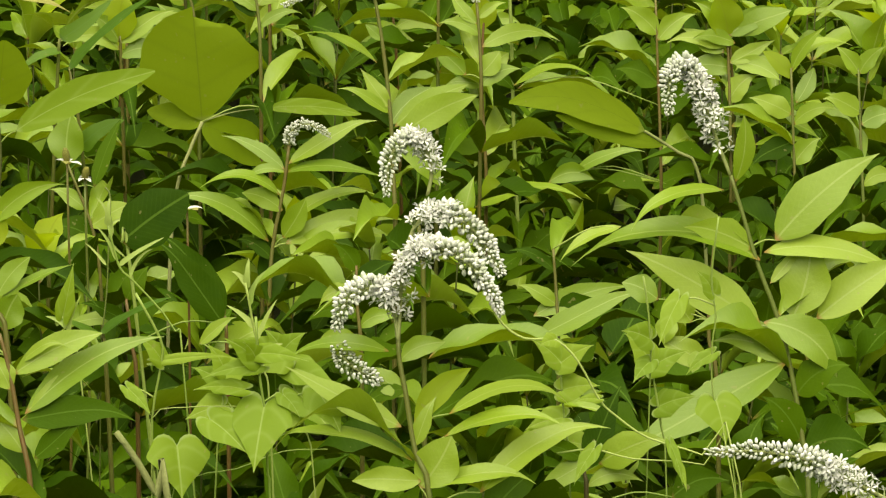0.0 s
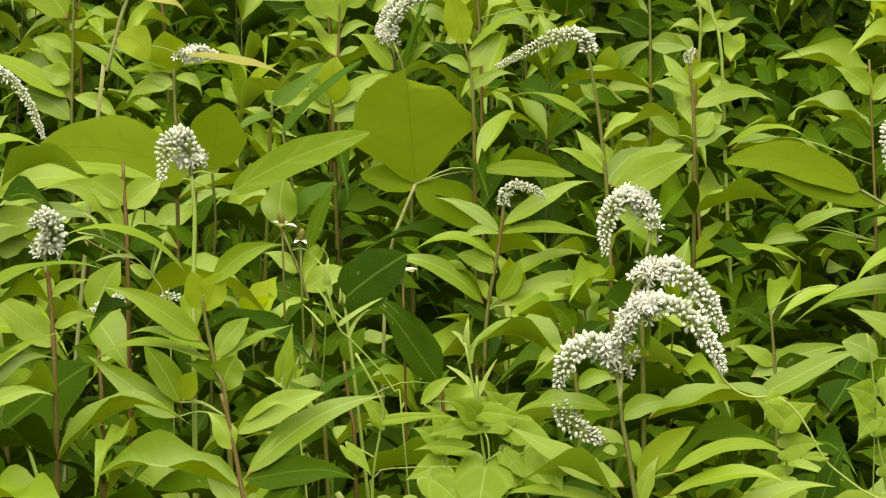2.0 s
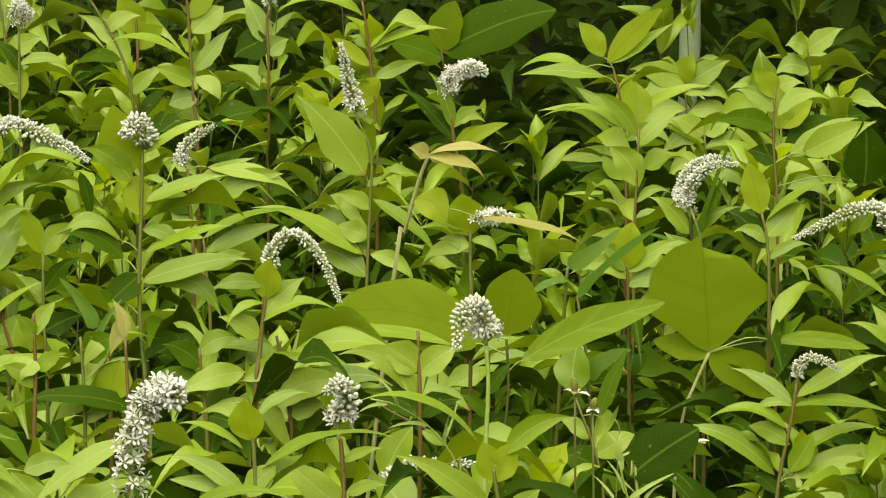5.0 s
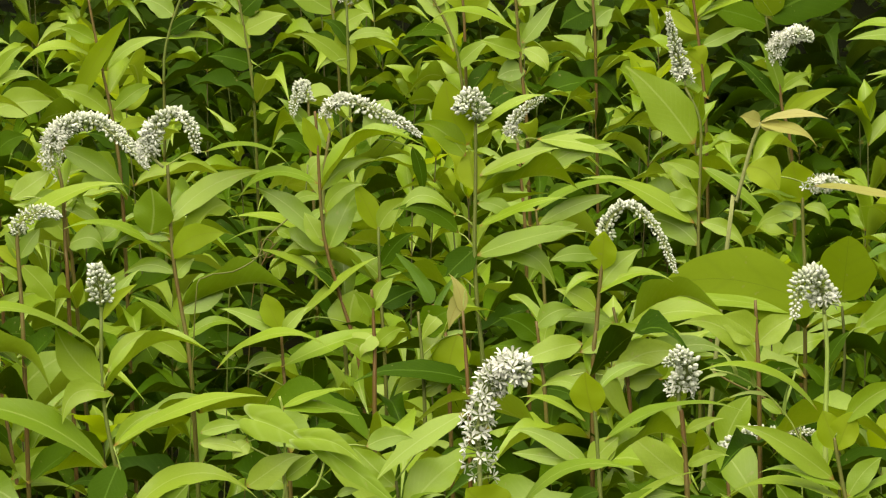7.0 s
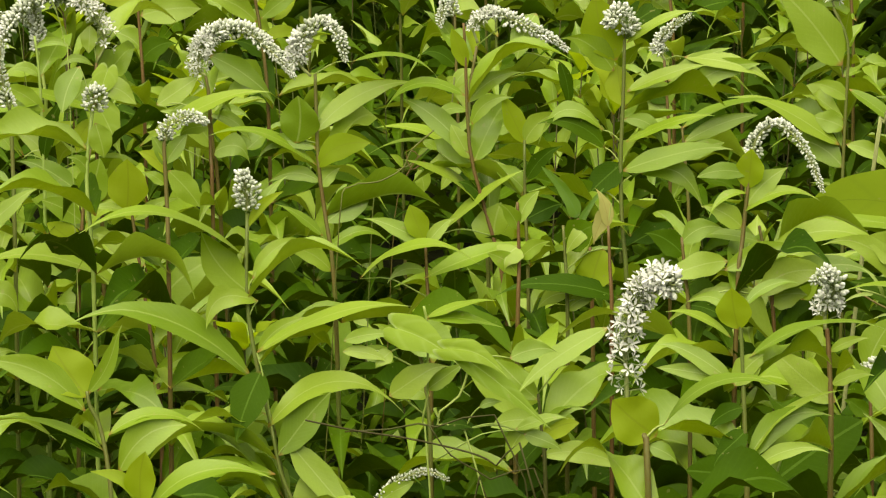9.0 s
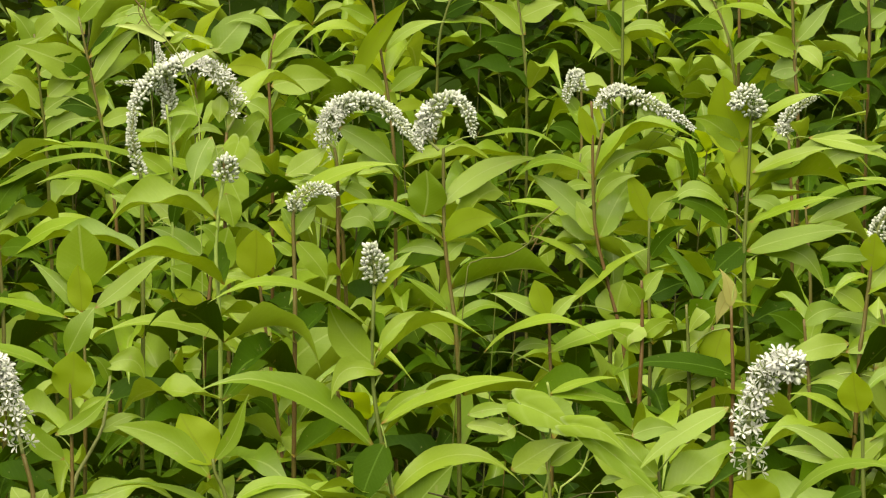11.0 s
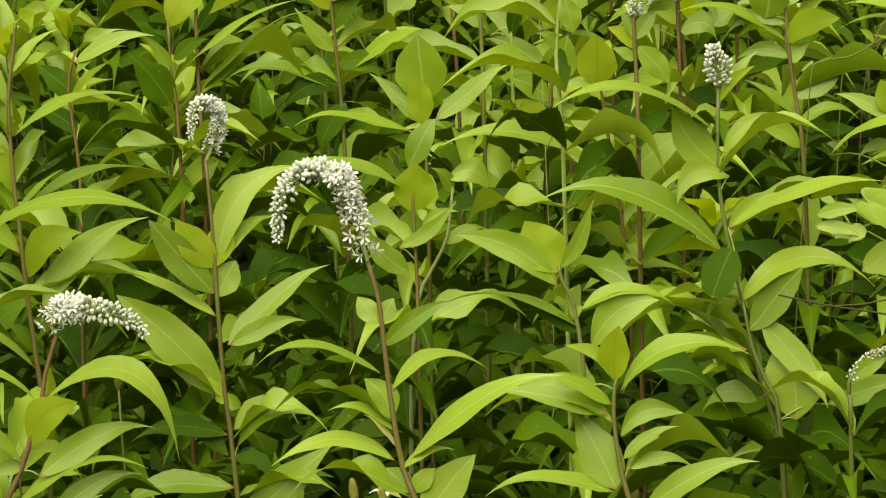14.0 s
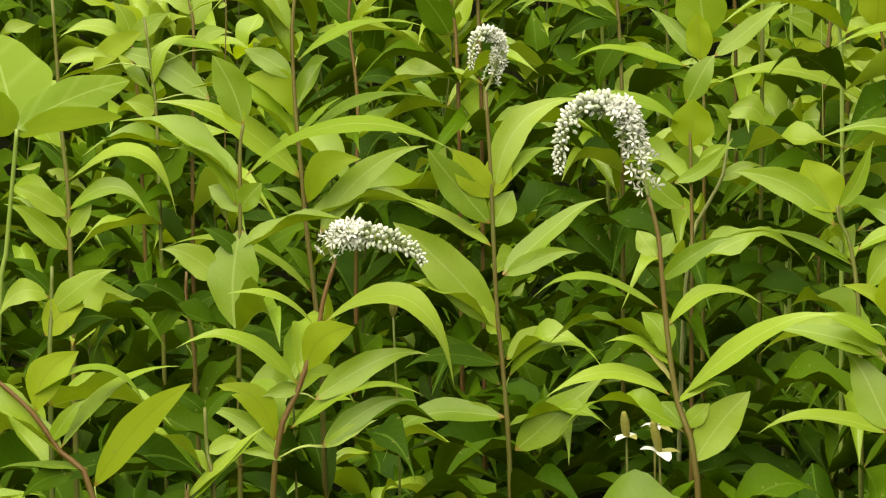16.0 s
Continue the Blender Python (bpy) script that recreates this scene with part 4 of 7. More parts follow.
shoot((-0.878, 3.591), [(0, 0, -10), (-2, 21, 315), (-3, 29, 525), (-4, 38, 561), (-5, 50, 616), (-7, 61, 666), (-5, 66, 687)],
      [(-5, 50, 616, -28, 4, 20, 21, 2, -58, 'E'),
       (-5, 50, 616, 19, 0, 25, 21, 2, 78, 'E'),
       (-8, 50, 621, -57, 3, 48, 17, 12, -38, 'g'),
       (-5, 66, 687, -26, 2, 57, 30, 0, -62, 'E'),
       (-5, 66, 687, -19, 1, 22, 17, 0, -62, 'y'),
       (-4, 47, 602, 0, -27, -79, 43, 2, 2, 'E'),
       (-20, 35, 561, -47, -7, 29, 26, 2, -68, 'g'),
       (-2, 56, 644, 171, 38, 25, 42, 35, 4, 'g'),
       (-5, 41, 580, -33, 5, 23, 14, 5, -58, 'd')], seed=402)
shoot((-0.694, 3.898), [(0, 0, -10), (-6, 12, 200), (-9, 18, 334), (-18, 35, 417), (-25, 45, 467), (-32, 63, 550), (-36, 74, 600), (-42, 86, 656)],
      [(-34, 61, 541, -55, -10, 69, 31, -2, -72, 'E'),
       (-33, 66, 564, -34, -3, 43, 30, 2, -68, 'y'),
       (-33, 66, 564, 9, 15, 43, 26, 1, 26, 'y'),
       (-30, 68, 569, 73, 48, 82, 28, 18, 52, 'g'),
       (-28, 68, 568, 49, 30, 38, 16, 10, 30, 'g'),
       (-31, 61, 538, 16, 12, 31, 27, 0, 50, 'E'),
       (-23, 42, 450, -95, -3, 94, 39, 8, -64, 'E'),
       (-32, 57, 521, -102, 17, 44, 24, 5, -6, 'g'),
       (-21, 53, 496, 81, 45, 71, 24, -4, 34, 'g')] +
      [(-19, 53, 496, 64, 23, 21, 18, 9, 64, 'g'),
       (-12, 34, 407, 73, 22, 23, 20, 21, 30, 'g'),
       (-14, 25, 372, -111, -9, -41, 29, 28, -34, 'g'),
       (-4, 20, 343, 80, 15, 70, 33, 8, 68, 'g'),
       (-21, 35, 418, -85, -10, -1, 20, 13, -50, 'd'),
       (-20, 31, 400, -64, 15, 45, 17, 5, -56, 'd'),
       (-15, 37, 422, 53, 15, 23, 18, 10, 64, 'g'),
       (-17, 24, 368, -50, 2, 10, 11, 4, -64, 'g')],
      spikes=[([(-42, 86, 656), (-37, 89, 668), (-31, 89, 686), (-33, 87, 703), (-42, 77, 710), (-48, 64, 703), (-49, 55, 684)], 0.55, 0.0066, True, 0.8)], seed=403)
shoot((-0.828, 3.332), [(0, 0, -10), (24, 23, 289), (34, 33, 482), (49, 46, 533), (57, 53, 558), (64, 60, 584), (67, 65, 605), (75, 73, 634)],
      [(60, 60, 584, -63, -23, 30, 17, 11, -10, 'g'),
       (66, 61, 585, 109, -5, -38, 32, 44, 22, 'g'),
       (55, 51, 550, 40, -2, 37, 28, 7, 78, 'y'),
       (50, 48, 539, -86, -31, 42, 23, 17, -24, 'g'),
       (36, 34, 486, -61, -2, 37, 16, 7, -64, 'g'),
       (34, 36, 497, -46, -7, 44, 22, 12, -70, 'y'),
       (45, 40, 506, 102, 10, 33, 24, 12, 14, 'g'),
       (51, 48, 536, -28, -13, -3, 13, 3, -64, 'g'),
       (63, 48, 528, 81, 35, 38, 22, 9, 62, 'g')] +
      [(70, 41, 493, 68, 21, 39, 18, 8, 62, 'g'),
       (71, 40, 492, 41, 8, 23, 11, 2, 66, 'g'),
       (39, 33, 482, -34, -6, 6, 9, 4, -66, 'g')],
      spikes=[([(75, 73, 634), (70, 75, 644), (82, 68, 653), (98, 66, 657), (117, 63, 654), (134, 65, 648), (145, 64, 638)], 0.5, 0.0085, True, 1)], seed=404)
shoot((-0.413, 3.245), [(0, 0, -10), (-27, 16, 307), (-39, 23, 511), (-55, 33, 565), (-63, 41, 605), (-69, 50, 650), (-74, 58, 687), (-82, 63, 714)],
      [(-70, 51, 654, 53, -3, 40, 15, 4, 76, 'g'),
       (-74, 54, 671, -16, 6, 18, 17, 1, -48, 'E'),
       (-74, 54, 671, 11, 7, 17, 14, 1, 54, 'E'),
       (-72, 46, 634, -101, -3, 3, 24, 20, 0, 'g'),
       (-64, 44, 621, 72, 23, 14, 19, 19, 18, 'g'),
       (-63, 40, 601, -21, 3, 30, 22, 2, -56, 'E'),
       (-61, 33, 571, -92, -12, -1, 21, 14, -24, 'g'),
       (-50, 35, 572, 109, -2, 73, 28, 9, 26, 'g'),
       (-41, 25, 523, 40, 10, 53, 30, -2, 66, 'E')] +
      [(-49, 30, 548, -19, 1, 18, 18, 1, -62, 'E'),
       (-49, 30, 548, 18, 2, 18, 15, 1, 72, 'E'),
       (-59, 36, 580, -23, -5, 28, 7, 1, -32, 'n'),
       (-62, 38, 593, -47, -10, 19, 12, 6, -30, 'g'),
       (-56, 33, 565, 39, -3, 19, 9, 4, 46, 'g')],
      spikes=[([(-82, 63, 714), (-85, 65, 726), (-92, 64, 750), (-101, 62, 772), (-118, 60, 782), (-134, 53, 777), (-143, 43, 761), (-145, 38, 738)], 0.5, 0.0092, True, 1)], seed=405)
shoot((-0.567, 4.141), [(0, 0, -10), (-3, 17, 261), (-5, 24, 435), (-7, 38, 497), (-11, 53, 569), (-13, 58, 590)],
      [(-12, 53, 567, 3, 6, 46, 41, 0, -4, 'y'),
       (-16, 61, 608, 25, 8, 45, 25, 5, 64, 'E'),
       (-22, 56, 589, -100, -21, 32, 23, 8, -16, 'g'),
       (-15, 40, 512, -43, -7, 46, 23, -2, -70, 'g'),
       (-24, 44, 535, 54, 0, 46, 15, -3, 64, 'g'),
       (-3, 51, 554, 35, -3, 17, 11, 4, 72, 'g')], seed=406)
shoot((-0.594, 4.184), [(0, 0, -10), (6, 17, 242), (9, 24, 403), (15, 42, 476), (27, 50, 503), (41, 58, 533), (46, 70, 579)],
      [(40, 71, 587, 39, 4, -14, 25, 16, 66, 'E'),
       (46, 69, 574, -19, -6, 26, 14, 3, -76, 'g'),
       (39, 57, 527, 39, 14, 14, 14, 5, 62, 'g')], stem_mat=STEM_PALE, seed=407)
shoot((-0.584, 4.359), [(0, 0, -10), (-4, 20, 307), (-5, 28, 512), (-7, 39, 561), (-11, 50, 610)],
      [(-12, 50, 611, -52, 10, 49, 18, 3, -56, 'g'),
       (-12, 49, 610, -5, 5, 47, 27, 0, -2, 'y'),
       (1, 52, 614, 66, 38, 54, 20, 3, 56, 'g'),
       (-9, 55, 631, -7, 0, 67, 52, 0, -2, 'E'),
       (-25, 46, 604, -111, -16, 15, 25, 11, -10, 'g'),
       (-10, 45, 588, -37, -7, 12, 11, 3, -66, 'd')], seed=408)
shoot((-0.354, 3.669), [(0, 0, -10), (-12, 19, 307), (-17, 26, 512), (-27, 42, 586), (-37, 45, 609), (-40, 48, 622)],
      [(-39, 47, 617, -30, 11, 41, 40, 0, -48, 'y'),
       (-41, 44, 606, -82, -6, 44, 25, 13, -66, 'E'),
       (-39, 48, 620, 25, 1, 60, 14, -3, 78, 'g'),
       (-23, 39, 572, -143, 0, -2, 34, 28, 4, 'g'),
       (-22, 42, 586, 78, 14, 5, 19, 14, 28, 'g'),
       (-13, 37, 556, 56, 10, 38, 29, 15, 68, 'E'),
       (-21, 38, 567, -51, 8, 22, 12, 5, -40, 'd')], seed=409)
shoot((-0.279, 3.363), [(0, 0, -10), (-18, 16, 288), (-26, 23, 480), (-37, 33, 531), (-43, 41, 568), (-43, 46, 594), (-41, 49, 603)],
      [(-42, 48, 601, 3, 0, 43, 24, 0, -4, 'y'),
       (-44, 48, 601, -38, 8, 25, 11, 8, -56, 'y'),
       (-45, 44, 583, -56, -22, 30, 15, 6, -42, 'g'),
       (-38, 47, 593, 97, 7, 35, 25, 21, 26, 'g'),
       (-41, 30, 520, -35, 22, 58, 33, 3, -38, 'g'),
       (-48, 42, 576, -88, -6, 22, 20, 8, -46, 'g'),
       (-38, 39, 559, 48, 7, 17, 18, 9, 66, 'E'),
       (-36, 36, 542, 42, 1, 28, 11, 3, 56, 'g'),
       (-43, 29, 518, -95, -36, 13, 23, 11, -18, 'g')] +
      [(-20, 30, 504, 87, -6, 44, 21, 9, 58, 'g'),
       (-33, 35, 535, 51, 15, -3, 12, 9, 48, 'g'),
       (-59, 45, 598, -32, 1, 8, 10, -2, -64, 'E')], seed=410)
shoot((-0.192, 3.883), [(0, 0, -10), (-20, 13, 247), (-28, 19, 412), (-47, 32, 479), (-64, 45, 551), (-77, 55, 604), (-85, 66, 657), (-85, 82, 727)],
      [(-85, 73, 688, -141, -45, 37, 36, 26, -6, 'g'),
       (-82, 67, 659, -42, -5, 55, 33, -2, -68, 'E'),
       (-80, 70, 671, 48, 15, 34, 15, 6, 64, 'g'),
       (-84, 79, 715, 31, 3, 32, 9, 2, 72, 'y'),
       (-83, 80, 717, 31, 22, 41, 12, 3, 38, 'g'),
       (-80, 51, 587, -152, -27, 66, 38, 21, -30, 'g'),
       (-75, 67, 652, -44, -23, -21, 22, 15, -60, 'E'),
       (-75, 57, 608, 49, -4, 33, 14, 4, 76, 'g'),
       (-55, 42, 531, 28, 27, 53, 31, 0, 42, 'E')] +
      [(-51, 32, 483, -151, -1, 71, 39, 29, -6, 'g'),
       (-68, 46, 556, -25, -6, -27, 23, 3, -66, 'E'),
       (-49, 27, 460, -49, -4, -5, 20, 10, -66, 'g'),
       (-69, 48, 566, -49, -2, 10, 13, 7, -64, 'd')],
      spikes=[([(-85, 82, 729), (-85, 82, 739), (-86, 79, 750), (-88, 77, 760)], 0, 0.0082, True, 1)], seed=411)
shoot((-0.380, 4.269), [(0, 0, -10), (-2, 16, 244), (-3, 23, 407), (-5, 38, 476), (-17, 54, 555), (-34, 74, 656), (-36, 80, 682)],
      [(-12, 54, 554, 60, 8, 63, 42, 12, 70, 'E'),
       (-21, 65, 607, -47, 3, 31, 25, 2, -62, 'E'),
       (-26, 56, 568, -153, -61, 54, 39, 23, -20, 'g'),
       (-50, 29, 469, 115, 42, 3, 29, 23, 12, 'g'),
       (-39, 75, 660, 1, -2, 50, 40, 0, -2, 'y'),
       (-12, 41, 496, 51, 1, 32, 17, 4, 72, 'g'),
       (-34, 74, 655, -43, -15, 6, 10, 4, -48, 'g'),
       (-32, 73, 650, 46, 8, 21, 12, 5, 66, 'g'),
       (-12, 49, 529, -31, -11, 19, 14, 4, -72, 'd')], seed=412)
shoot((-1.082, 4.278), [(0, 0, -10), (-2, 19, 286), (-3, 27, 476), (-6, 46, 562), (-9, 65, 649), (-29, 73, 698)],
      [(-8, 64, 643, 16, 17, 42, 23, 3, 40, 'g'),
       (-9, 66, 654, -39, -1, 17, 17, 6, -64, 'g'),
       (-6, 48, 573, 47, 4, 2, 12, 11, 66, 'd'),
       (-6, 44, 557, -32, -11, 41, 23, 4, -78, 'd'),
       (-6, 59, 622, 35, 11, 15, 17, 4, 64, 'g'),
       (-8, 59, 622, 61, -2, -2, 14, 7, 28, 'g')], seed=413)
shoot((-0.943, 4.398), [(0, 0, -10), (-2, 18, 270), (-2, 25, 451), (-4, 47, 550), (-16, 64, 633), (-10, 74, 671)],
      [(-9, 69, 649, 51, 8, 27, 14, 11, 52, 'g'),
       (-15, 61, 616, 40, 8, 45, 8, 11, 68, 'y'),
       (-6, 57, 594, -50, 7, 22, 20, 5, -60, 'd'),
       (-9, 64, 627, -40, 5, 33, 26, 3, -58, 'd'),
       (-4, 52, 572, 54, -7, -16, 17, 11, 62, 'd'),
       (-10, 72, 660, 81, 3, 28, 19, 11, 50, 'g')], seed=414)
shoot((-0.836, 4.430), [(0, 0, -10), (-6, 17, 307), (-9, 24, 511), (-16, 45, 616), (-21, 49, 641), (-25, 60, 697)],
      [(-24, 59, 693, 39, 19, 51, 35, 10, 56, 'y'),
       (-18, 49, 641, 121, 0, 86, 31, 7, 6, 'g'),
       (-21, 49, 638, -30, -3, 52, 14, 2, -74, 'g'),
       (-22, 44, 616, -39, -7, 55, 35, 3, -76, 'd'),
       (-19, 53, 661, 35, 6, 20, 17, 6, 66, 'd')], seed=415)
shoot((-0.815, 4.437), [(0, 0, -10), (-6, 18, 326), (-9, 26, 544), (-15, 43, 633), (-18, 56, 699), (-17, 68, 758)],
      [(-10, 44, 633, 104, 1, 85, 28, 5, 10, 'g'),
       (-11, 57, 702, 80, -12, 42, 16, 11, 74, 'y'),
       (-18, 62, 730, -41, 1, 31, 21, 6, -66, 'E'),
       (-17, 65, 744, 22, 6, 18, 13, 8, 64, 'g'),
       (-13, 42, 627, 58, 19, 43, 16, 3, 36, 'g'),
       (-15, 54, 688, 32, 3, 46, 17, 3, 72, 'd')],
      spikes=[([(-17, 67, 756), (-19, 70, 771), (-18, 63, 787), (-19, 61, 801)], 0.3, 0.0085, True, 0.9)], seed=416)
shoot((-0.689, 4.547), [(0, 0, -10), (-5, 17, 308), (-8, 25, 513), (-13, 40, 592), (-19, 51, 649), (-25, 60, 700), (-36, 69, 751), (-39, 76, 785)],
      [(-34, 64, 721, -80, 22, 63, 29, 5, -56, 'g'),
       (-37, 68, 748, -6, 10, 36, 27, 0, -12, 'y'),
       (-24, 60, 699, 134, 26, 29, 31, 14, 6, 'g'),
       (-25, 58, 691, -46, -15, 37, 26, 6, -78, 'y'),
       (-20, 51, 649, -40, -2, 47, 18, 1, -70, 'g'),
       (-15, 44, 612, -120, -6, 13, 28, 17, -16, 'g'),
       (-11, 47, 625, 116, -17, 36, 28, 17, 28, 'g'),
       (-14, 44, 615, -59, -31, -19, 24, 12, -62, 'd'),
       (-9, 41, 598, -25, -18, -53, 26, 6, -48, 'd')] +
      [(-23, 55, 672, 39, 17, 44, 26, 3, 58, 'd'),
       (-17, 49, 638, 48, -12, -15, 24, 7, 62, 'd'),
       (-37, 69, 751, 36, 1, 24, 16, 5, 70, 'E')], seed=417)
shoot((-0.532, 4.666), [(0, 0, -10), (-3, 18, 317), (-5, 26, 528), (-9, 51, 655), (-14, 66, 736), (-19, 73, 771)],
      [(-30, 47, 646, -120, -22, 47, 31, 27, -6, 'g'),
       (-8, 58, 694, -43, -12, 28, 19, 2, -74, 'E'),
       (-11, 60, 702, -66, -27, -13, 15, 4, -18, 'g'),
       (-14, 65, 730, -30, -1, 6, 12, 5, -66, 'g'),
       (-18, 70, 759, 40, -5, -2, 10, 7, 66, 'g'),
       (-8, 51, 655, 30, 12, 28, 18, 3, 58, 'y'),
       (-8, 48, 643, 26, -6, 73, 18, 3, 88, 'd')], stem_mat=VINE, seed=418)
shoot((-0.541, 4.466), [(0, 0, -10), (-3, 19, 340), (-4, 28, 566), (-8, 50, 682), (-11, 59, 727), (-16, 62, 743)],
      [(-9, 51, 688, -34, 1, 22, 17, 3, -64, 'g'),
       (-7, 41, 632, 26, 11, 33, 16, 3, 58, 'g')],
      spikes=[([(-11, 59, 729), (-17, 63, 749), (-20, 57, 773), (-18, 57, 798)], 0, 0.0068, True, 0.55)], seed=419)
shoot((-0.426, 4.178), [(0, 0, -10), (-8, 21, 374), (-12, 30, 623), (-19, 47, 711), (-14, 59, 773)],
      [(-26, 66, 814, -14, -24, -41, 24, 1, -24, 'E'),
       (-11, 57, 762, 8, -3, -32, 23, 2, 52, 'E'),
       (0, 68, 810, -7, -13, -31, 25, 2, -22, 'h'),
       (-17, 48, 716, -20, -6, 17, 13, 3, -76, 'g')],
      spikes=[([(-14, 59, 773), (-12, 57, 781), (-9, 55, 792)], 0, 0.0085, True, 1.1)], stem_mat=VINE, seed=420)
shoot((-0.361, 4.184), [(0, 0, -10), (-5, 21, 374), (-7, 30, 623), (-9, 42, 685), (-12, 52, 737), (-11, 55, 747)],
      [(-11, 49, 722, -13, 5, 28, 13, 1, -50, 'E'),
       (-11, 50, 724, 20, 7, 27, 16, 1, 60, 'E'),
       (-8, 49, 718, 29, 2, -35, 23, 2, 70, 'E'),
       (-12, 48, 716, -24, 0, 20, 14, 4, -66, 'y'),
       (-11, 46, 705, -22, -1, 12, 11, 3, -68, 'g')],
      spikes=[([(-10, 54, 745), (-10, 56, 755), (1, 49, 765), (13, 46, 769), (26, 41, 766)], 0.05, 0.0058, True, 0.8)], seed=421)
shoot((-0.207, 4.495), [(0, 0, -10), (-14, 18, 329), (-21, 25, 549), (-31, 39, 621), (-38, 48, 671), (-41, 60, 732), (-42, 65, 760)],
      [(-39, 47, 670, -108, -17, 34, 26, 14, -16, 'g'),
       (-39, 47, 668, 54, -9, 27, 27, 12, 74, 'y'),
       (-41, 54, 703, 99, 40, 48, 24, 6, 50, 'g'),
       (-36, 44, 649, 20, 6, 19, 17, 1, 64, 'g'),
       (-31, 37, 614, 46, 13, 43, 32, -2, 64, 'E'),
       (-33, 34, 601, -46, -7, 34, 12, 2, -50, 'g'),
       (-60, 50, 692, 2, -5, 49, 41, 0, -6, 'E'),
       (-36, 45, 654, -54, 3, -2, 16, 7, -68, 'g'),
       (-40, 51, 687, -62, -2, -12, 17, 10, -68, 'g')] +
      [(-24, 28, 566, -53, -14, 25, 20, 6, -72, 'g'),
       (-30, 32, 588, 65, 3, 6, 16, 17, 38, 'g'),
       (-5, 71, 772, 89, 1, -17, 21, 14, 6, 'g')],
      spikes=[([(-46, 64, 758), (-59, 66, 772), (-55, 61, 795), (-35, 55, 811), (-18, 45, 801), (-11, 41, 779)], 0.4, 0.0092, True, 1)], seed=422)
shoot((-0.026, 4.510), [(0, 0, -10), (-22, 17, 323), (-31, 24, 538), (-51, 38, 621), (-68, 50, 687), (-73, 68, 782), (-75, 73, 809)],
      [(-100, 30, 600, 86, 5, 69, 22, 2, 14, 'g'),
       (-70, 58, 731, 57, 9, 30, 17, 5, 68, 'g'),
       (-72, 59, 737, -84, -4, -13, 21, 20, -26, 'g'),
       (-68, 49, 681, -67, 18, 52, 24, 5, -58, 'E'),
       (-67, 48, 675, -20, 7, 34, 20, 1, -52, 'E'),
       (-51, 38, 621, -127, 21, 51, 32, 20, -2, 'g'),
       (-43, 32, 585, 7, 5, 48, 44, 0, -8, 'E'),
       (-71, 65, 765, -16, 0, 40, 17, 2, -70, 'y'),
       (-66, 55, 709, 42, -1, 29, 17, 8, 74, 'g')] +
      [(-51, 41, 632, -28, 1, 22, 20, 3, -64, 'd')], seed=423)
shoot((-0.118, 4.296), [(0, 0, -10), (-6, 18, 318), (-8, 26, 529), (-12, 38, 593), (-14, 46, 634)],
      [(-15, 45, 633, -14, 4, 34, 24, 0, -54, 'y'),
       (-15, 45, 632, -57, 5, 22, 17, 4, -64, 'g'),
       (-12, 45, 630, 25, 9, 25, 14, 2, 60, 'g'),
       (-76, 33, 597, 112, -18, 27, 28, 23, 12, 'g'),
       (-15, 38, 597, 121, 23, 33, 28, 11, 20, 'g'),
       (-13, 40, 604, -38, -10, -10, 12, 6, -66, 'g')], seed=424)
shoot((-0.027, 4.511), [(0, 0, -10), (-5, 18, 326), (-7, 26, 543), (-11, 43, 632), (-12, 55, 693)],
      [(-12, 55, 690, -23, 2, 48, 23, 1, -64, 'y'),
       (-12, 55, 690, 38, -2, 32, 23, 5, 76, 'g'),
       (-10, 48, 654, 36, -4, 36, 17, 5, 78, 'd'),
       (-11, 46, 643, -34, 5, 27, 23, 3, -62, 'g'),
       (-10, 40, 615, 37, 9, 16, 23, 3, 64, 'd')], seed=425)
shoot((-0.178, 3.869), [(0, 0, -10), (-30, 13, 269), (-43, 18, 449), (-55, 24, 483), (-67, 28, 512), (-75, 35, 550)],
      [(-88, 46, 613, 135, -12, 46, 30, 9, 16, 'g'),
       (-78, 35, 549, 117, 22, 19, 29, 25, 34, 'g'),
       (-68, 31, 525, 45, 5, 56, 29, -2, 70, 'E'),
       (-84, 44, 597, -21, -27, -57, 33, 3, -30, 'd'),
       (-71, 27, 509, -110, 3, -42, 29, 26, -28, 'g'),
       (-59, 34, 535, 63, -24, -69, 26, -5, 52, 'g'),
       (-28, 20, 449, -9, 15, 72, 53, 0, -4, 'E'),
       (-1, 25, 462, 86, 10, 21, 23, 7, 68, 'g')], seed=426)
shoot((-0.110, 3.984), [(0, 0, -10), (-5, 17, 296), (-7, 24, 493), (-11, 35, 552), (-19, 42, 592), (-37, 44, 607)],
      [(-37, 43, 604, 54, -13, -19, 36, 6, 62, 'E'),
       (16, 46, 594, 47, 4, -34, 27, 7, 70, 'E'),
       (26, 43, 576, 74, 5, -56, 34, 4, 68, 'E'),
       (77, 37, 520, 45, -7, 13, 31, 5, 72, 'E'),
       (-19, 42, 592, -35, -6, 21, 21, 3, -72, 'E'),
       (-8, 35, 552, -35, 0, 10, 21, 4, -66, 'E')], kind='vine', seed=427)
shoot((-0.146, 3.774), [(0, 0, -10), (-7, 15, 284), (-10, 21, 474), (-12, 25, 493), (-12, 27, 507)],
      [(-12, 27, 506, 33, 0, 21, 15, 2, 72, 'E'),
       (-10, 26, 497, -27, -8, 26, 13, 2, -78, 'd')],
      spikes=[([(-12, 27, 506), (2, 32, 522), (20, 26, 533), (34, 22, 536), (49, 18, 531)], 0, 0.0048, True, 0.5)], seed=428)
shoot((-0.508, 4.665), [(0, 0, -10), (3, 18, 303), (5, 25, 505), (8, 41, 580), (11, 50, 626), (16, 56, 655)],
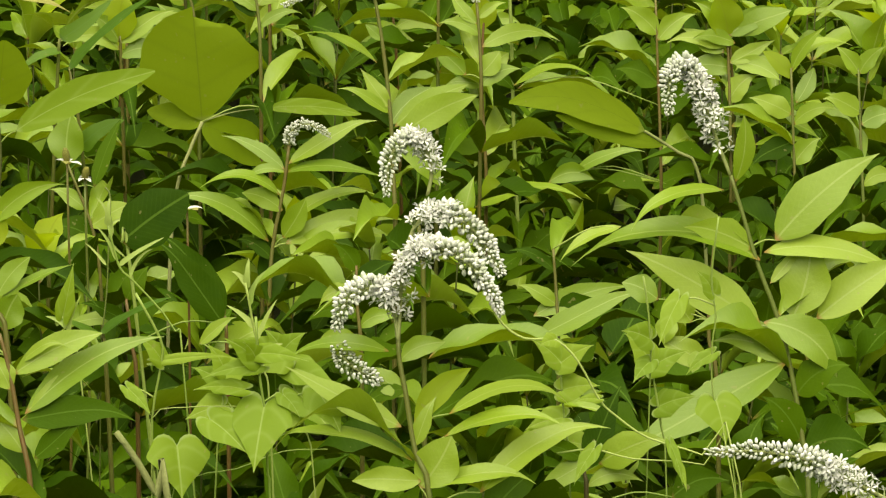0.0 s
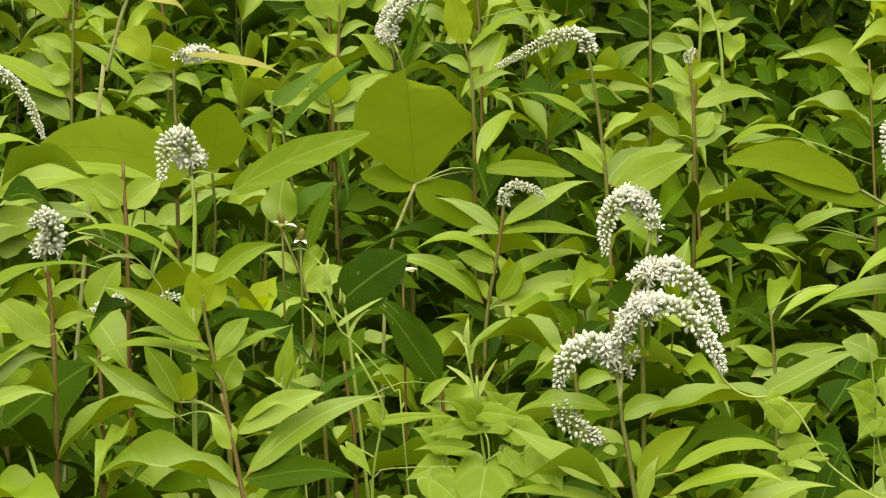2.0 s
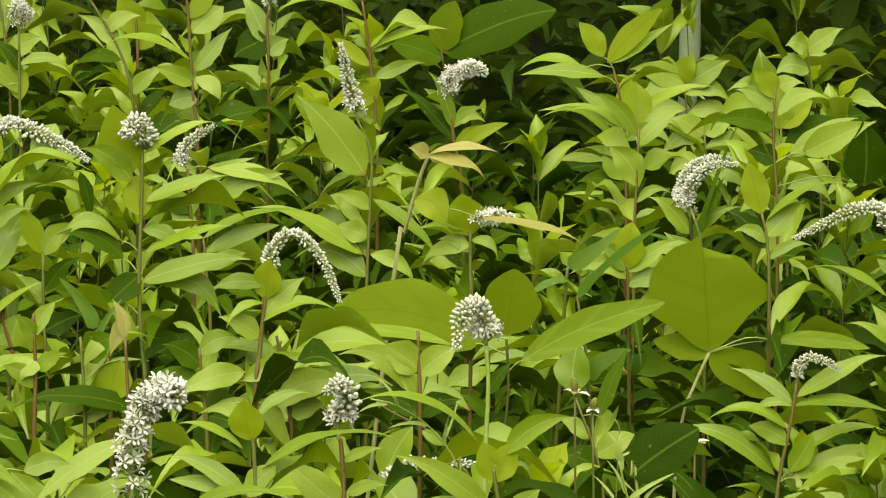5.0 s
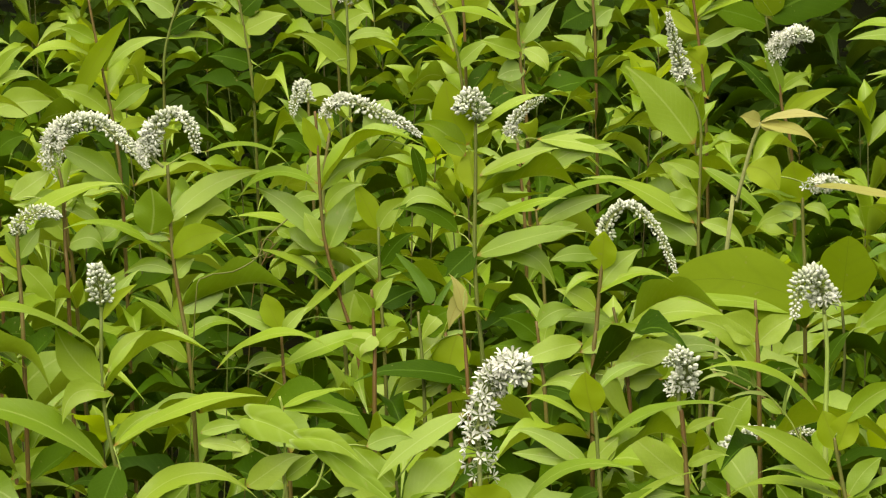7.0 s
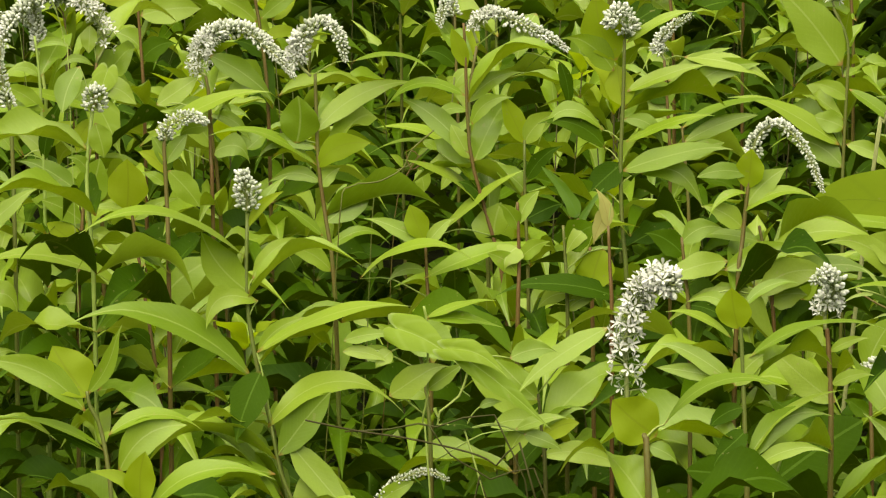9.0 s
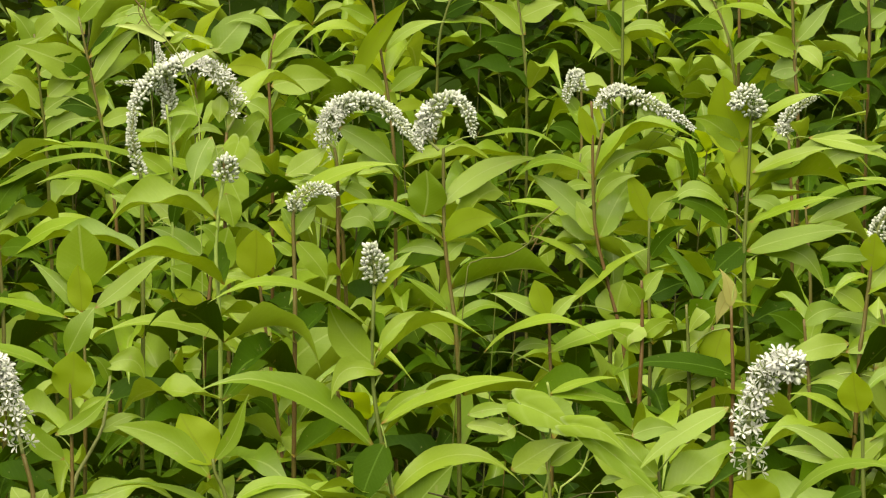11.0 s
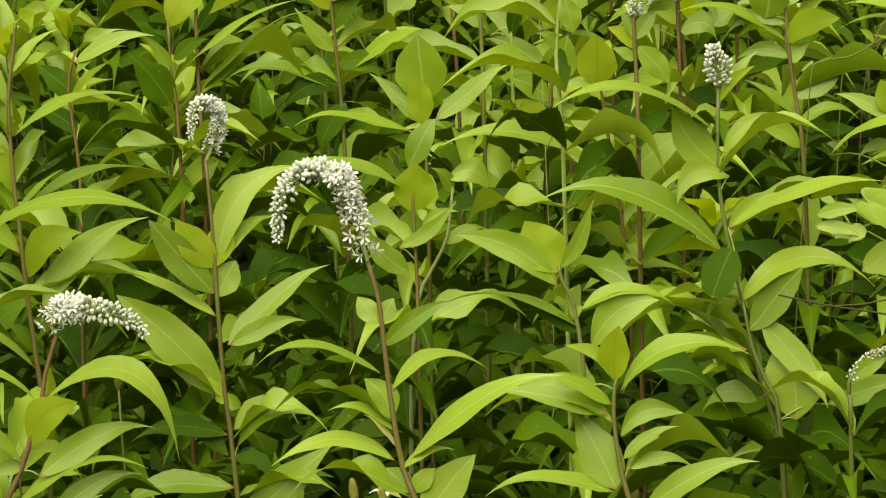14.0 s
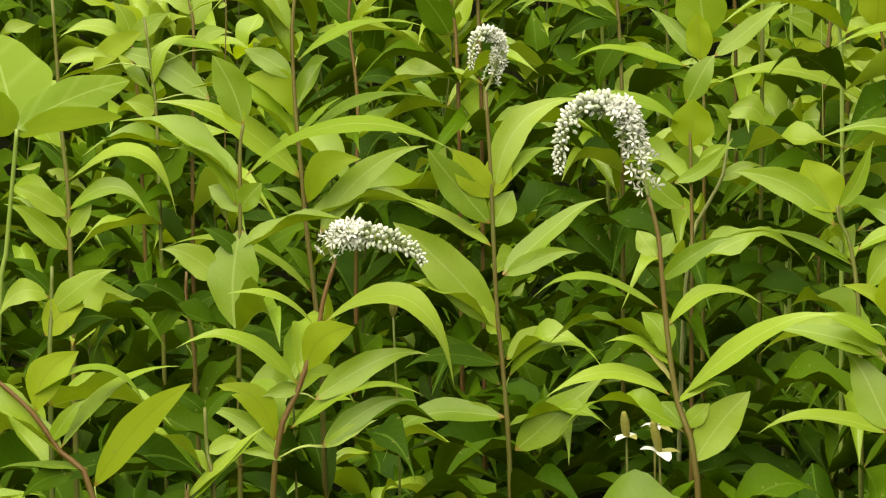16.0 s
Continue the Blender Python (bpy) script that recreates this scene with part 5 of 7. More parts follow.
      [(3, 47, 612, -62, 0, 35, 24, 5, -66, 'g'),
       (9, 44, 597, 18, -2, 51, 36, 0, 86, 'E'),
       (10, 39, 568, 62, -9, 33, 17, 12, 48, 'g'),
       (8, 41, 580, -41, -14, 26, 24, 2, -76, 'E'),
       (12, 41, 580, 23, 6, 35, 12, 1, 64, 'g'),
       (8, 35, 551, -36, -8, 31, 27, 1, -74, 'y'),
       (10, 37, 562, 38, 6, -13, 24, 6, 70, 'g')], seed=429)
shoot((-1.001, 3.540), [(0, 0, -10), (-6, 20, 306), (-8, 28, 510), (-14, 47, 592), (-18, 58, 642), (-24, 66, 683), (-31, 80, 747), (-36, 89, 792)],
      [(-18, 58, 646, 95, -5, -19, 27, 37, 16, 'g'),
       (-16, 53, 623, 71, -4, 1, 18, 20, 50, 'g'),
       (-18, 52, 618, -39, -13, 26, 19, 2, -72, 'E'),
       (-16, 46, 591, -46, -12, 44, 19, 4, -72, 'g'),
       (-17, 48, 601, 21, 5, 28, 15, 1, 68, 'E'),
       (-18, 61, 656, -30, 4, 22, 14, 2, -58, 'd'),
       (-29, 79, 742, 42, 15, 3, 12, 8, 64, 'g')], seed=430)
shoot((-1.099, 4.241), [(0, 0, -10), (-6, 17, 267), (-9, 24, 445), (-19, 53, 575), (-33, 69, 655)],
      [(-80, 49, 604, 43, 28, 35, 23, 3, 54, 'y'),
       (33, 63, 576, -106, 2, 49, 28, 4, -62, 'g'),
       (43, 75, 622, -83, -3, -7, 19, 10, -12, 'g'),
       (-23, 56, 591, 38, 24, 47, 16, 17, 32, 'g'),
       (-14, 39, 510, -50, -22, 37, 34, 4, -74, 'd'),
       (-13, 35, 494, 32, 11, 50, 34, 2, 64, 'd'),
       (-19, 50, 564, -28, -10, 12, 23, 3, -70, 'g')], seed=431)
shoot((-0.741, 2.969), [(0, 0, -10), (-67, 10, 330), (-95, 15, 550), (-122, 19, 589), (-142, 21, 616), (-164, 22, 635), (-176, 22, 644)],
      [(-139, 22, 616, 28, 14, 41, 26, 7, 58, 'y'),
       (-121, 19, 591, 77, 30, 58, 22, 10, 10, 'g'),
       (-97, 18, 565, 70, 2, 77, 23, 9, 76, 'y'),
       (-102, 20, 577, -66, -5, 0, 14, 3, -6, 'g'),
       (-141, 24, 627, 85, 2, -12, 22, 26, 2, 'g'),
       (-112, 17, 575, -35, -9, -18, 16, 3, -66, 'd'),
       (-128, 19, 596, 24, 3, 33, 12, 2, 74, 'g')], seed=432)
shoot((-0.917, 3.151), [(0, 0, -10), (-4, 23, 350), (-6, 33, 584), (-7, 44, 633), (-8, 53, 669)],
      [(-7, 45, 637, 47, 4, 35, 20, 3, 72, 'g'),
       (-11, 40, 619, 29, 8, 23, 26, 3, 64, 'y'),
       (-9, 47, 647, -34, -21, -9, 19, 10, -60, 'g'),
       (-7, 48, 649, -26, 0, 20, 13, 3, -62, 'd'),
       (-6, 41, 617, 42, 18, 14, 19, 5, 62, 'd')], seed=433)
shoot((-0.774, 3.162), [(0, 0, -10), (-18, 17, 299), (-26, 24, 498), (-33, 32, 535), (-36, 39, 567)],
      [(-46, 21, 498, 58, 13, 59, 17, 1, 8, 'g'),
       (-36, 38, 563, -25, -2, 17, 13, 3, -64, 'd'),
       (-33, 32, 535, 31, 3, 5, 13, 6, 66, 'g'),
       (-35, 37, 559, 22, 12, 19, 12, 3, 58, 'd')], seed=434)
shoot((-0.935, 3.750), [(0, 0, -10), (-15, 16, 270), (-21, 23, 451), (-30, 32, 499), (-31, 39, 527)],
      [(-31, 34, 508, -35, -6, -51, 20, 4, -72, 'd'),
       (-28, 30, 489, 30, 15, 18, 20, 3, 60, 'd'),
       (-30, 32, 499, -44, -6, 20, 23, 4, -66, 'd'),
       (-29, 24, 465, 8, 11, 23, 30, 1, 36, 'd')], seed=435)
shoot((-0.480, 4.842), [(0, 0, -10), (-12, 17, 350), (-16, 25, 584), (-21, 31, 620), (-24, 42, 681), (-22, 49, 720)],
      [(-29, 56, 760, -1, -9, -29, 19, 1, 0, 'E'),
       (-24, 46, 704, -32, -4, -38, 21, 4, -68, 'E'),
       (-24, 42, 681, 21, -1, 38, 19, 2, 78, 'E'),
       (-23, 39, 662, -20, -3, -37, 19, 2, -68, 'y'),
       (-20, 41, 675, 26, -20, -52, 35, 2, 38, 'h'),
       (-24, 44, 693, 45, 0, -17, 25, 6, 68, 'E'),
       (-25, 48, 717, -41, -9, -6, 10, 9, -64, 'g')],
      spikes=[([(-22, 49, 720), (-13, 54, 744), (-29, 48, 777), (-56, 44, 791), (-83, 37, 787), (-105, 23, 773), (-118, 13, 747), (-123, 7, 714)], 0.52, 0.0104, True, 1)], seed=436)
shoot((-0.556, 4.838), [(0, 0, -10), (0, 18, 350), (0, 26, 583), (0, 33, 625), (0, 43, 680), (-8, 52, 734)],
      [(-25, 43, 686, -177, -23, -30, 42, 31, -2, 'g'),
       (-23, 31, 622, -121, -34, 54, 31, 17, -30, 'g'),
       (49, 44, 671, -93, -31, 31, 22, 6, -26, 'g'),
       (0, 41, 668, -66, -25, 2, 16, 9, -66, 'g'),
       (2, 32, 619, -40, 13, 28, 19, 5, -58, 'g'),
       (2, 43, 680, 14, 6, 65, 15, 6, 54, 'g')],
      spikes=[([(-8, 52, 733), (-10, 57, 761), (-16, 51, 790), (-22, 45, 814)], 0.1, 0.0075, True, 0.9),
              ([(-8, 52, 733), (-15, 56, 758), (-32, 47, 771), (-63, 36, 774)], 0.1, 0.006, True, 0.6)], stem_mat=VINE, seed=437)
shoot((-0.623, 5.033), [(0, 0, -10), (-12, 16, 328), (-17, 23, 546), (-29, 40, 647), (-51, 56, 741), (-69, 68, 816)],
      [(-21, 28, 576, -109, -32, -13, 27, 19, -20, 'g'),
       (-102, 51, 726, 34, 6, 27, 26, 3, 66, 'E'),
       (-51, 56, 741, 57, 27, 69, 20, 6, 50, 'g'),
       (-62, 65, 797, -46, 7, 30, 26, 4, -64, 'g'),
       (-69, 67, 809, 38, 0, 40, 20, 3, 74, 'g'),
       (-44, 51, 709, -48, -2, 5, 26, 6, -68, 'd'),
       (-54, 57, 747, -49, -15, 26, 29, 5, -76, 'd'),
       (-55, 58, 753, -80, -27, 34, 39, 4, -74, 'g'),
       (-40, 49, 697, 51, -1, 14, 20, 6, 70, 'g')], seed=438)
shoot((-0.468, 5.152), [(0, 0, -10), (-6, 19, 369), (-9, 27, 615), (-14, 41, 698), (-17, 49, 743), (-11, 57, 788)],
      [(-17, 49, 742, -48, -7, 8, 27, 7, -70, 'y'),
       (-14, 47, 729, 69, -6, 9, 36, 8, 70, 'E'),
       (-15, 52, 761, 42, -1, 42, 17, 4, 74, 'g'),
       (-16, 51, 755, 58, 12, 8, 13, 8, 50, 'g'),
       (-80, 50, 766, 45, 17, 50, 40, 4, 58, 'g'),
       (-14, 40, 692, -32, 1, 19, 27, 3, -68, 'g'),
       (-12, 38, 679, 39, 1, 21, 27, 4, 70, 'd'),
       (-13, 56, 782, -55, -4, 19, 14, 12, -60, 'g')], seed=439)
shoot((-0.320, 5.160), [(0, 0, -10), (-11, 19, 371), (-16, 27, 618), (-25, 42, 707), (-36, 52, 765), (-48, 62, 829), (-52, 67, 854)],
      [(-69, 43, 724, 64, -10, 109, 23, 3, 84, 'y'),
       (-30, 44, 721, -57, -16, 32, 24, 4, -76, 'E'),
       (-45, 54, 783, -91, -22, -13, 24, 26, -18, 'g'),
       (-32, 53, 770, 70, -3, 38, 17, 7, 50, 'g'),
       (-25, 45, 725, 45, -4, 29, 20, 5, 74, 'E'),
       (-44, 58, 803, -42, -12, 20, 20, 4, -74, 'g'),
       (-24, 41, 701, 45, 2, 7, 15, 7, 68, 'y'),
       (-21, 38, 682, -36, 0, 19, 20, 4, -68, 'd')], seed=440)
shoot((-0.365, 4.849), [(0, 0, -10), (-8, 18, 352), (-12, 25, 586), (-14, 32, 622), (-16, 42, 683), (-20, 46, 706)],
      [(-91, 29, 631, 141, -16, 71, 34, 12, 22, 'g'),
       (-72, 38, 675, 43, 13, 29, 25, 1, 62, 'E'),
       (-16, 50, 728, 72, -2, -51, 25, 2, 68, 'g'),
       (-16, 42, 683, 26, -2, -18, 11, 4, 66, 'g'),
       (-15, 39, 665, 45, -7, -29, 15, 9, 64, 'g'),
       (-16, 37, 653, -34, 0, -13, 16, 5, -70, 'g')],
      spikes=[([(-19, 46, 706), (-28, 47, 715), (-23, 47, 740), (-3, 45, 755), (23, 42, 755), (48, 35, 738), (71, 22, 718)], 0.42, 0.009, True, 1)], seed=441)
shoot((-0.131, 5.896), [(0, 0, -10), (-3, 15, 276), (-4, 21, 460), (-8, 42, 569), (-10, 52, 627)],
      [(-8, 42, 572, 28, 2, 45, 38, 1, 70, 'y'),
       (-9, 46, 591, -39, 2, 45, 19, 6, -68, 'g'),
       (-8, 40, 562, -48, -2, 16, 23, 6, -70, 'd')],
      spikes=[([(-10, 52, 626), (-17, 56, 647), (-25, 43, 634), (-31, 29, 610)], 0.1, 0.0085, True, 1)], seed=442)
shoot((-0.053, 4.891), [(0, 0, -10), (-21, 17, 325), (-30, 25, 542), (-45, 37, 608), (-49, 49, 675), (-41, 60, 732)],
      [(-49, 51, 686, 35, 10, 31, 19, 5, 60, 'g'),
       (-45, 45, 651, -28, -16, -22, 10, 7, -52, 'g'),
       (-51, 37, 608, -28, -5, -30, 16, 5, -64, 'E'),
       (-47, 42, 633, 30, -1, 37, 28, 2, 74, 'E'),
       (-49, 47, 663, -42, -12, -16, 13, 11, -64, 'g'),
       (-45, 40, 626, 46, -3, 31, 25, 2, 72, 'E'),
       (23, 68, 767, -20, -26, -47, 30, 5, -28, 'E'),
       (49, 58, 716, 10, -2, -56, 15, 2, 8, 'd'),
       (-43, 37, 608, -109, 3, 38, 26, 14, -20, 'g')] +
      [(-42, 36, 602, -121, 22, 10, 29, 22, -6, 'g')],
      spikes=[([(-40, 61, 735), (-44, 64, 752), (-25, 57, 767), (-3, 51, 762), (22, 44, 752), (40, 43, 743), (56, 41, 732)], 0.35, 0.0076, True, 0.9)], seed=443)
shoot((0.074, 4.388), [(0, 0, -10), (-8, 18, 340), (-11, 26, 567), (-16, 38, 632), (-18, 49, 692), (-16, 61, 754), (-15, 72, 813)],
      [(-23, 68, 791, -21, 1, 65, 42, 0, -72, 'y'),
       (-25, 66, 781, -49, -13, 38, 26, 3, -78, 'g'),
       (-13, 71, 808, 67, 2, 33, 16, 7, 28, 'g'),
       (-15, 60, 747, -7, 13, 39, 30, 0, -18, 'y'),
       (-12, 63, 761, 79, 12, 27, 18, 3, 36, 'g'),
       (-35, 55, 724, -65, -2, -10, 18, 25, -56, 'g'),
       (-33, 52, 707, -65, -2, 27, 20, 8, -70, 'd'),
       (-13, 53, 713, 86, -8, 30, 19, 6, 22, 'g'),
       (-16, 48, 685, 105, -24, 32, 24, 7, 56, 'g')] +
      [(1, 48, 683, 62, -7, -33, 24, 15, 66, 'g'),
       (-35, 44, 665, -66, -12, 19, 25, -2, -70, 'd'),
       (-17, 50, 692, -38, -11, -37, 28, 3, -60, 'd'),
       (-15, 58, 735, 41, -2, -28, 17, 7, 68, 'g')],
      spikes=[([(-15, 72, 813), (-14, 74, 822), (-21, 56, 838), (-30, 40, 833)], 0, 0.0088, True, 1.2)], seed=444)
shoot((0.137, 5.499), [(0, 0, -10), (-4, 16, 303), (-6, 23, 504), (-9, 35, 565), (-14, 47, 629)],
      [(-9, 42, 604, 77, 6, 42, 20, 6, 68, 'g'),
       (13, 40, 591, 89, -10, 37, 27, 4, 72, 'E'),
       (10, 48, 633, 112, -17, -27, 26, 12, 40, 'g'),
       (-6, 32, 552, -31, 15, 36, 28, 3, -50, 'g'),
       (-9, 37, 579, -48, 11, 20, 21, 4, -64, 'd')],
      spikes=[([(-13, 47, 629), (-21, 50, 648), (-9, 43, 667), (17, 37, 685)], 0.25, 0.0078, True, 0.8)], seed=445)
shoot((0.145, 4.892), [(0, 0, -10), (-5, 17, 317), (-7, 24, 528), (-12, 39, 606), (-16, 47, 647)],
      [(-16, 46, 645, 116, 18, 28, 27, 12, 8, 'g'),
       (-15, 46, 646, -59, 2, -12, 14, 11, -40, 'g'),
       (-14, 44, 630, 81, 10, 29, 19, 5, 66, 'E'),
       (-13, 40, 612, 43, 4, 18, 19, 4, 68, 'E'),
       (-12, 38, 600, -44, -7, 20, 19, 5, -72, 'g')], seed=446)
shoot((0.348, 5.587), [(0, 0, -10), (-1, 12, 229), (-1, 18, 382), (-1, 36, 478), (3, 54, 575), (4, 65, 637), (-14, 73, 678)],
      [(-3, 60, 609, -85, 3, 100, 56, 4, -70, 'g'),
       (-5, 42, 512, -138, 3, 63, 33, 15, -36, 'g'),
       (6, 55, 580, 86, -13, -69, 23, 6, 32, 'g'),
       (5, 53, 568, -48, -2, 22, 21, 6, -70, 'g'),
       (0, 46, 533, -43, 3, 14, 29, 4, -68, 'g'),
       (3, 42, 513, 58, -13, -34, 21, 7, 62, 'g'),
       (-1, 37, 485, -69, 17, 33, 36, 6, -62, 'E')],
      spikes=[([(-13, 73, 680), (-18, 77, 702), (-27, 73, 733), (-34, 69, 769)], 0.25, 0.0095, True, 1)], seed=447)
shoot((0.146, 4.092), [(0, 0, -10), (9, 21, 375), (13, 29, 625), (17, 38, 671), (21, 46, 712), (26, 53, 750)],
      [(22, 47, 721, 3, 0, 37, 27, 0, -12, 'y'),
       (18, 43, 700, 68, -14, 17, 16, 8, 38, 'g'),
       (23, 50, 734, -48, -9, -2, 16, 8, -68, 'E'),
       (21, 46, 717, -36, -17, -18, 10, 7, -34, 'g'),
       (21, 45, 706, 37, 6, 35, 26, 2, 64, 'g'),
       (17, 41, 686, -37, -3, 22, 21, 3, -70, 'g')],
      spikes=[([(26, 53, 750), (30, 56, 765), (43, 53, 778), (59, 47, 774), (72, 35, 760), (81, 27, 743), (88, 19, 725)], 0, 0.0066, True, 0.75)], seed=448)
shoot((0.082, 2.788), [(0, 0, -10), (-20, 25, 458), (-29, 35, 763), (-34, 41, 796), (-43, 45, 816)],
      [(-24, 41, 795, -28, -4, 24, 33, 1, -76, 'y'),
       (-19, 43, 802, 77, -12, 29, 20, 15, 16, 'g'),
       (-29, 40, 789, 19, -4, -10, 11, 3, 62, 'g')],
      spikes=[([(-43, 45, 816), (-43, 47, 829), (-44, 47, 853), (-38, 46, 877), (-26, 39, 894), (-14, 29, 894)], 0.92, 0.0084, True, 1)], seed=449)
shoot((0.148, 3.379), [(0, 0, -10), (-5, 20, 371), (-8, 29, 618), (-9, 33, 641), (-11, 42, 688), (-13, 50, 730), (-15, 53, 747)],
      [(-15, 51, 738, -6, -3, 33, 27, 0, -8, 'y'),
       (-17, 52, 746, -39, 9, 10, 11, 13, -64, 'g'),
       (-11, 54, 755, 42, 10, 19, 10, 4, 42, 'g'),
       (-21, 50, 732, -49, -9, 24, 12, 3, -28, 'g'),
       (-19, 43, 698, -59, 17, 30, 15, 8, -56, 'g'),
       (-19, 44, 700, -58, 12, 7, 13, 2, -66, 'E'),
       (-18, 43, 696, 22, 4, 24, 20, 1, 64, 'E'),
       (-7, 47, 717, 108, 27, 21, 25, 13, 0, 'g'),
       (-7, 33, 641, 62, 11, 36, 20, 9, 64, 'g')] +
      [(-5, 31, 632, 58, -7, 22, 14, 7, 54, 'g'),
       (-6, 33, 641, 80, 16, 53, 22, 13, 2, 'g'),
       (-11, 40, 680, -28, -4, -17, 15, 3, -66, 'd'),
       (-9, 37, 663, -26, -15, -23, 18, 3, -52, 'd')], seed=450)
shoot((-0.047, 4.085), [(0, 0, -10), (4, 20, 358), (6, 28, 597), (7, 37, 648), (6, 45, 688), (5, 49, 708)],
      [(6, 44, 683, -18, -5, 27, 15, 3, -84, 'g'),
       (6, 41, 668, -13, -10, -19, 26, 3, -42, 'g'),
       (6, 45, 688, 19, 8, 30, 16, 2, 54, 'E'),
       (8, 39, 658, 27, -6, 17, 16, 4, 76, 'g'),
       (6, 36, 642, -28, -6, 22, 18, 4, -76, 'E')], seed=451)
shoot((0.010, 4.183), [(0, 0, -10), (-4, 18, 339), (-5, 26, 566), (-7, 38, 628), (-10, 46, 669)],
      [(45, 34, 601, -116, -15, 17, 26, 13, -40, 'd'),
       (9, 43, 654, -13, -1, -5, 22, 2, -68, 'E'),
       (27, 42, 648, -11, -5, -42, 38, 1, -52, 'y'),
       (25, 46, 669, -32, -11, -25, 16, 7, -58, 'E'),
       (-7, 42, 649, 32, -2, 22, 30, 7, 72, 'd'),
       (-5, 34, 607, -29, 2, -16, 16, 3, -72, 'g'),
       (-7, 31, 591, 37, -5, 17, 15, 5, 72, 'g')], seed=452)
shoot((0.127, 4.086), [(0, 0, -10), (-8, 19, 351), (-11, 27, 585), (-16, 38, 646), (-19, 44, 677)],
      [(23, 41, 656, -65, -18, -17, 24, 6, -64, 'g'),
       (-19, 43, 672, 39, 2, 15, 21, 5, 68, 'g'),
       (20, 39, 648, 78, 6, 17, 21, 13, 68, 'g'),
       (-17, 41, 661, -35, -1, 22, 24, 3, -70, 'd'),
       (51, 35, 625, 73, 8, 19, 29, 15, 66, 'g'),
       (-15, 37, 636, -47, 10, 19, 21, 4, -64, 'd'),
       (-15, 33, 616, 35, -6, -10, 21, 5, 66, 'd')], seed=453)
shoot((-0.002, 3.869), [(0, 0, -10), (-8, 16, 301), (-12, 23, 502), (-16, 32, 551), (-19, 38, 580)],
      [(41, 49, 637, -81, -28, -54, 21, 5, -48, 'g'),
       (-16, 34, 560, -30, -4, -39, 20, 2, -66, 'E'),
       (-19, 37, 575, -37, 7, 34, 23, 3, -64, 'E'),
       (-16, 32, 551, 39, -2, 20, 11, 7, 70, 'g'),
       (-16, 30, 541, 33, -3, 16, 20, 4, 72, 'y'),
       (-16, 28, 527, 73, -4, -10, 20, 10, 68, 'E'),
       (-17, 33, 556, -43, -1, -5, 20, 6, -68, 'E')], stem_mat=STEM_DARK, seed=454)
shoot((0.692, 4.504), [(0, 0, -10), (5, 14, 236), (7, 20, 394), (12, 34, 462), (25, 45, 524), (31, 53, 565)],
      [(26, 49, 541, -60, 30, 32, 15, 3, -52, 'g'),
       (30, 49, 547, 88, 1, 51, 21, 3, 40, 'g'),
       (21, 44, 515, -82, 7, 13, 20, 16, -28, 'g'),
       (27, 48, 538, 101, -22, -3, 23, 12, 22, 'g'),
       (27, 48, 538, -45, 6, -12, 11, 10, -52, 'g'),
       (23, 40, 500, -42, 2, 19, 21, 2, -70, 'E'),
       (23, 37, 487, 102, 7, 29, 23, 10, 22, 'g'),
       (25, 32, 467, 126, 9, 30, 28, 12, 52, 'g'),
       (34, 31, 467, 103, -40, 8, 24, 12, 44, 'g')] +
      [(8, 36, 469, -100, 20, 49, 25, 12, -42, 'g'),
       (23, 34, 473, 22, -7, 42, 24, 1, 78, 'E'),
       (11, 32, 451, -34, 11, 22, 15, 3, -64, 'd')],
      spikes=[([(31, 53, 565), (33, 55, 577), (42, 45, 588), (57, 37, 586), (68, 28, 580)], 0, 0.0062, True, 0.8)], seed=455)
shoot((0.563, 4.732), [(0, 0, -10), (-7, 15, 222), (-11, 22, 370), (-18, 37, 435), (-43, 57, 504)],
      [(-43, 57, 504, 5, 14, 52, 41, 0, -2, 'E'),
       (-16, 47, 481, 33, 25, 73, 18, 2, 30, 'd'),
       (-21, 39, 440, 41, -7, 25, 28, 2, 68, 'E'),
       (-15, 34, 423, -52, 19, 16, 31, 4, -64, 'd'),
       (-26, 44, 458, -35, 12, 23, 18, 2, -64, 'g')], seed=456)
shoot((0.812, 4.394), [(0, 0, -10), (-1, 19, 297), (-1, 27, 496), (-2, 42, 562), (-3, 53, 612), (-8, 67, 672), (-14, 77, 716), (-18, 83, 738)],
      [(-15, 67, 666, -93, 28, 17, 24, 20, -6, 'g'),
       (-3, 52, 606, 45, 11, 35, 23, 2, 54, 'E'),
       (1, 50, 604, 73, -7, 43, 21, 6, 66, 'E'),
       (-9, 70, 688, -17, 5, 16, 12, 1, -66, 'E'),
       (-4, 55, 623, -27, 14, 38, 17, 2, -58, 'g'),
       (-1, 49, 595, 47, -12, -50, 29, 2, 68, 'E'),
       (-4, 54, 617, -52, -2, 30, 13, 6, -54, 'g'),
       (1, 47, 590, 78, -26, 50, 32, 2, 72, 'E')],
      spikes=[([(-17, 82, 733), (-18, 85, 747), (-36, 79, 754), (-59, 77, 748), (-85, 74, 736), (-109, 66, 726)], 0.1, 0.0072, True, 0.8)], seed=457)
shoot((0.745, 3.798), [(0, 0, -10), (-8, 24, 355), (-12, 34, 591), (-15, 43, 630), (-8, 47, 654)],
      [(-12, 43, 630, 19, -7, 36, 20, 1, 82, 'd')],
      spikes=[([(-7, 47, 655), (-3, 51, 678), (-12, 53, 699), (-29, 49, 703), (-42, 40, 689), (-46, 30, 662)], 0.55, 0.0088, True, 1)], seed=458)
shoot((0.685, 3.278), [(0, 0, -10), (-26, 25, 313), (-37, 35, 522), (-48, 46, 563), (-54, 56, 605), (-58, 63, 630), (-59, 66, 645)],
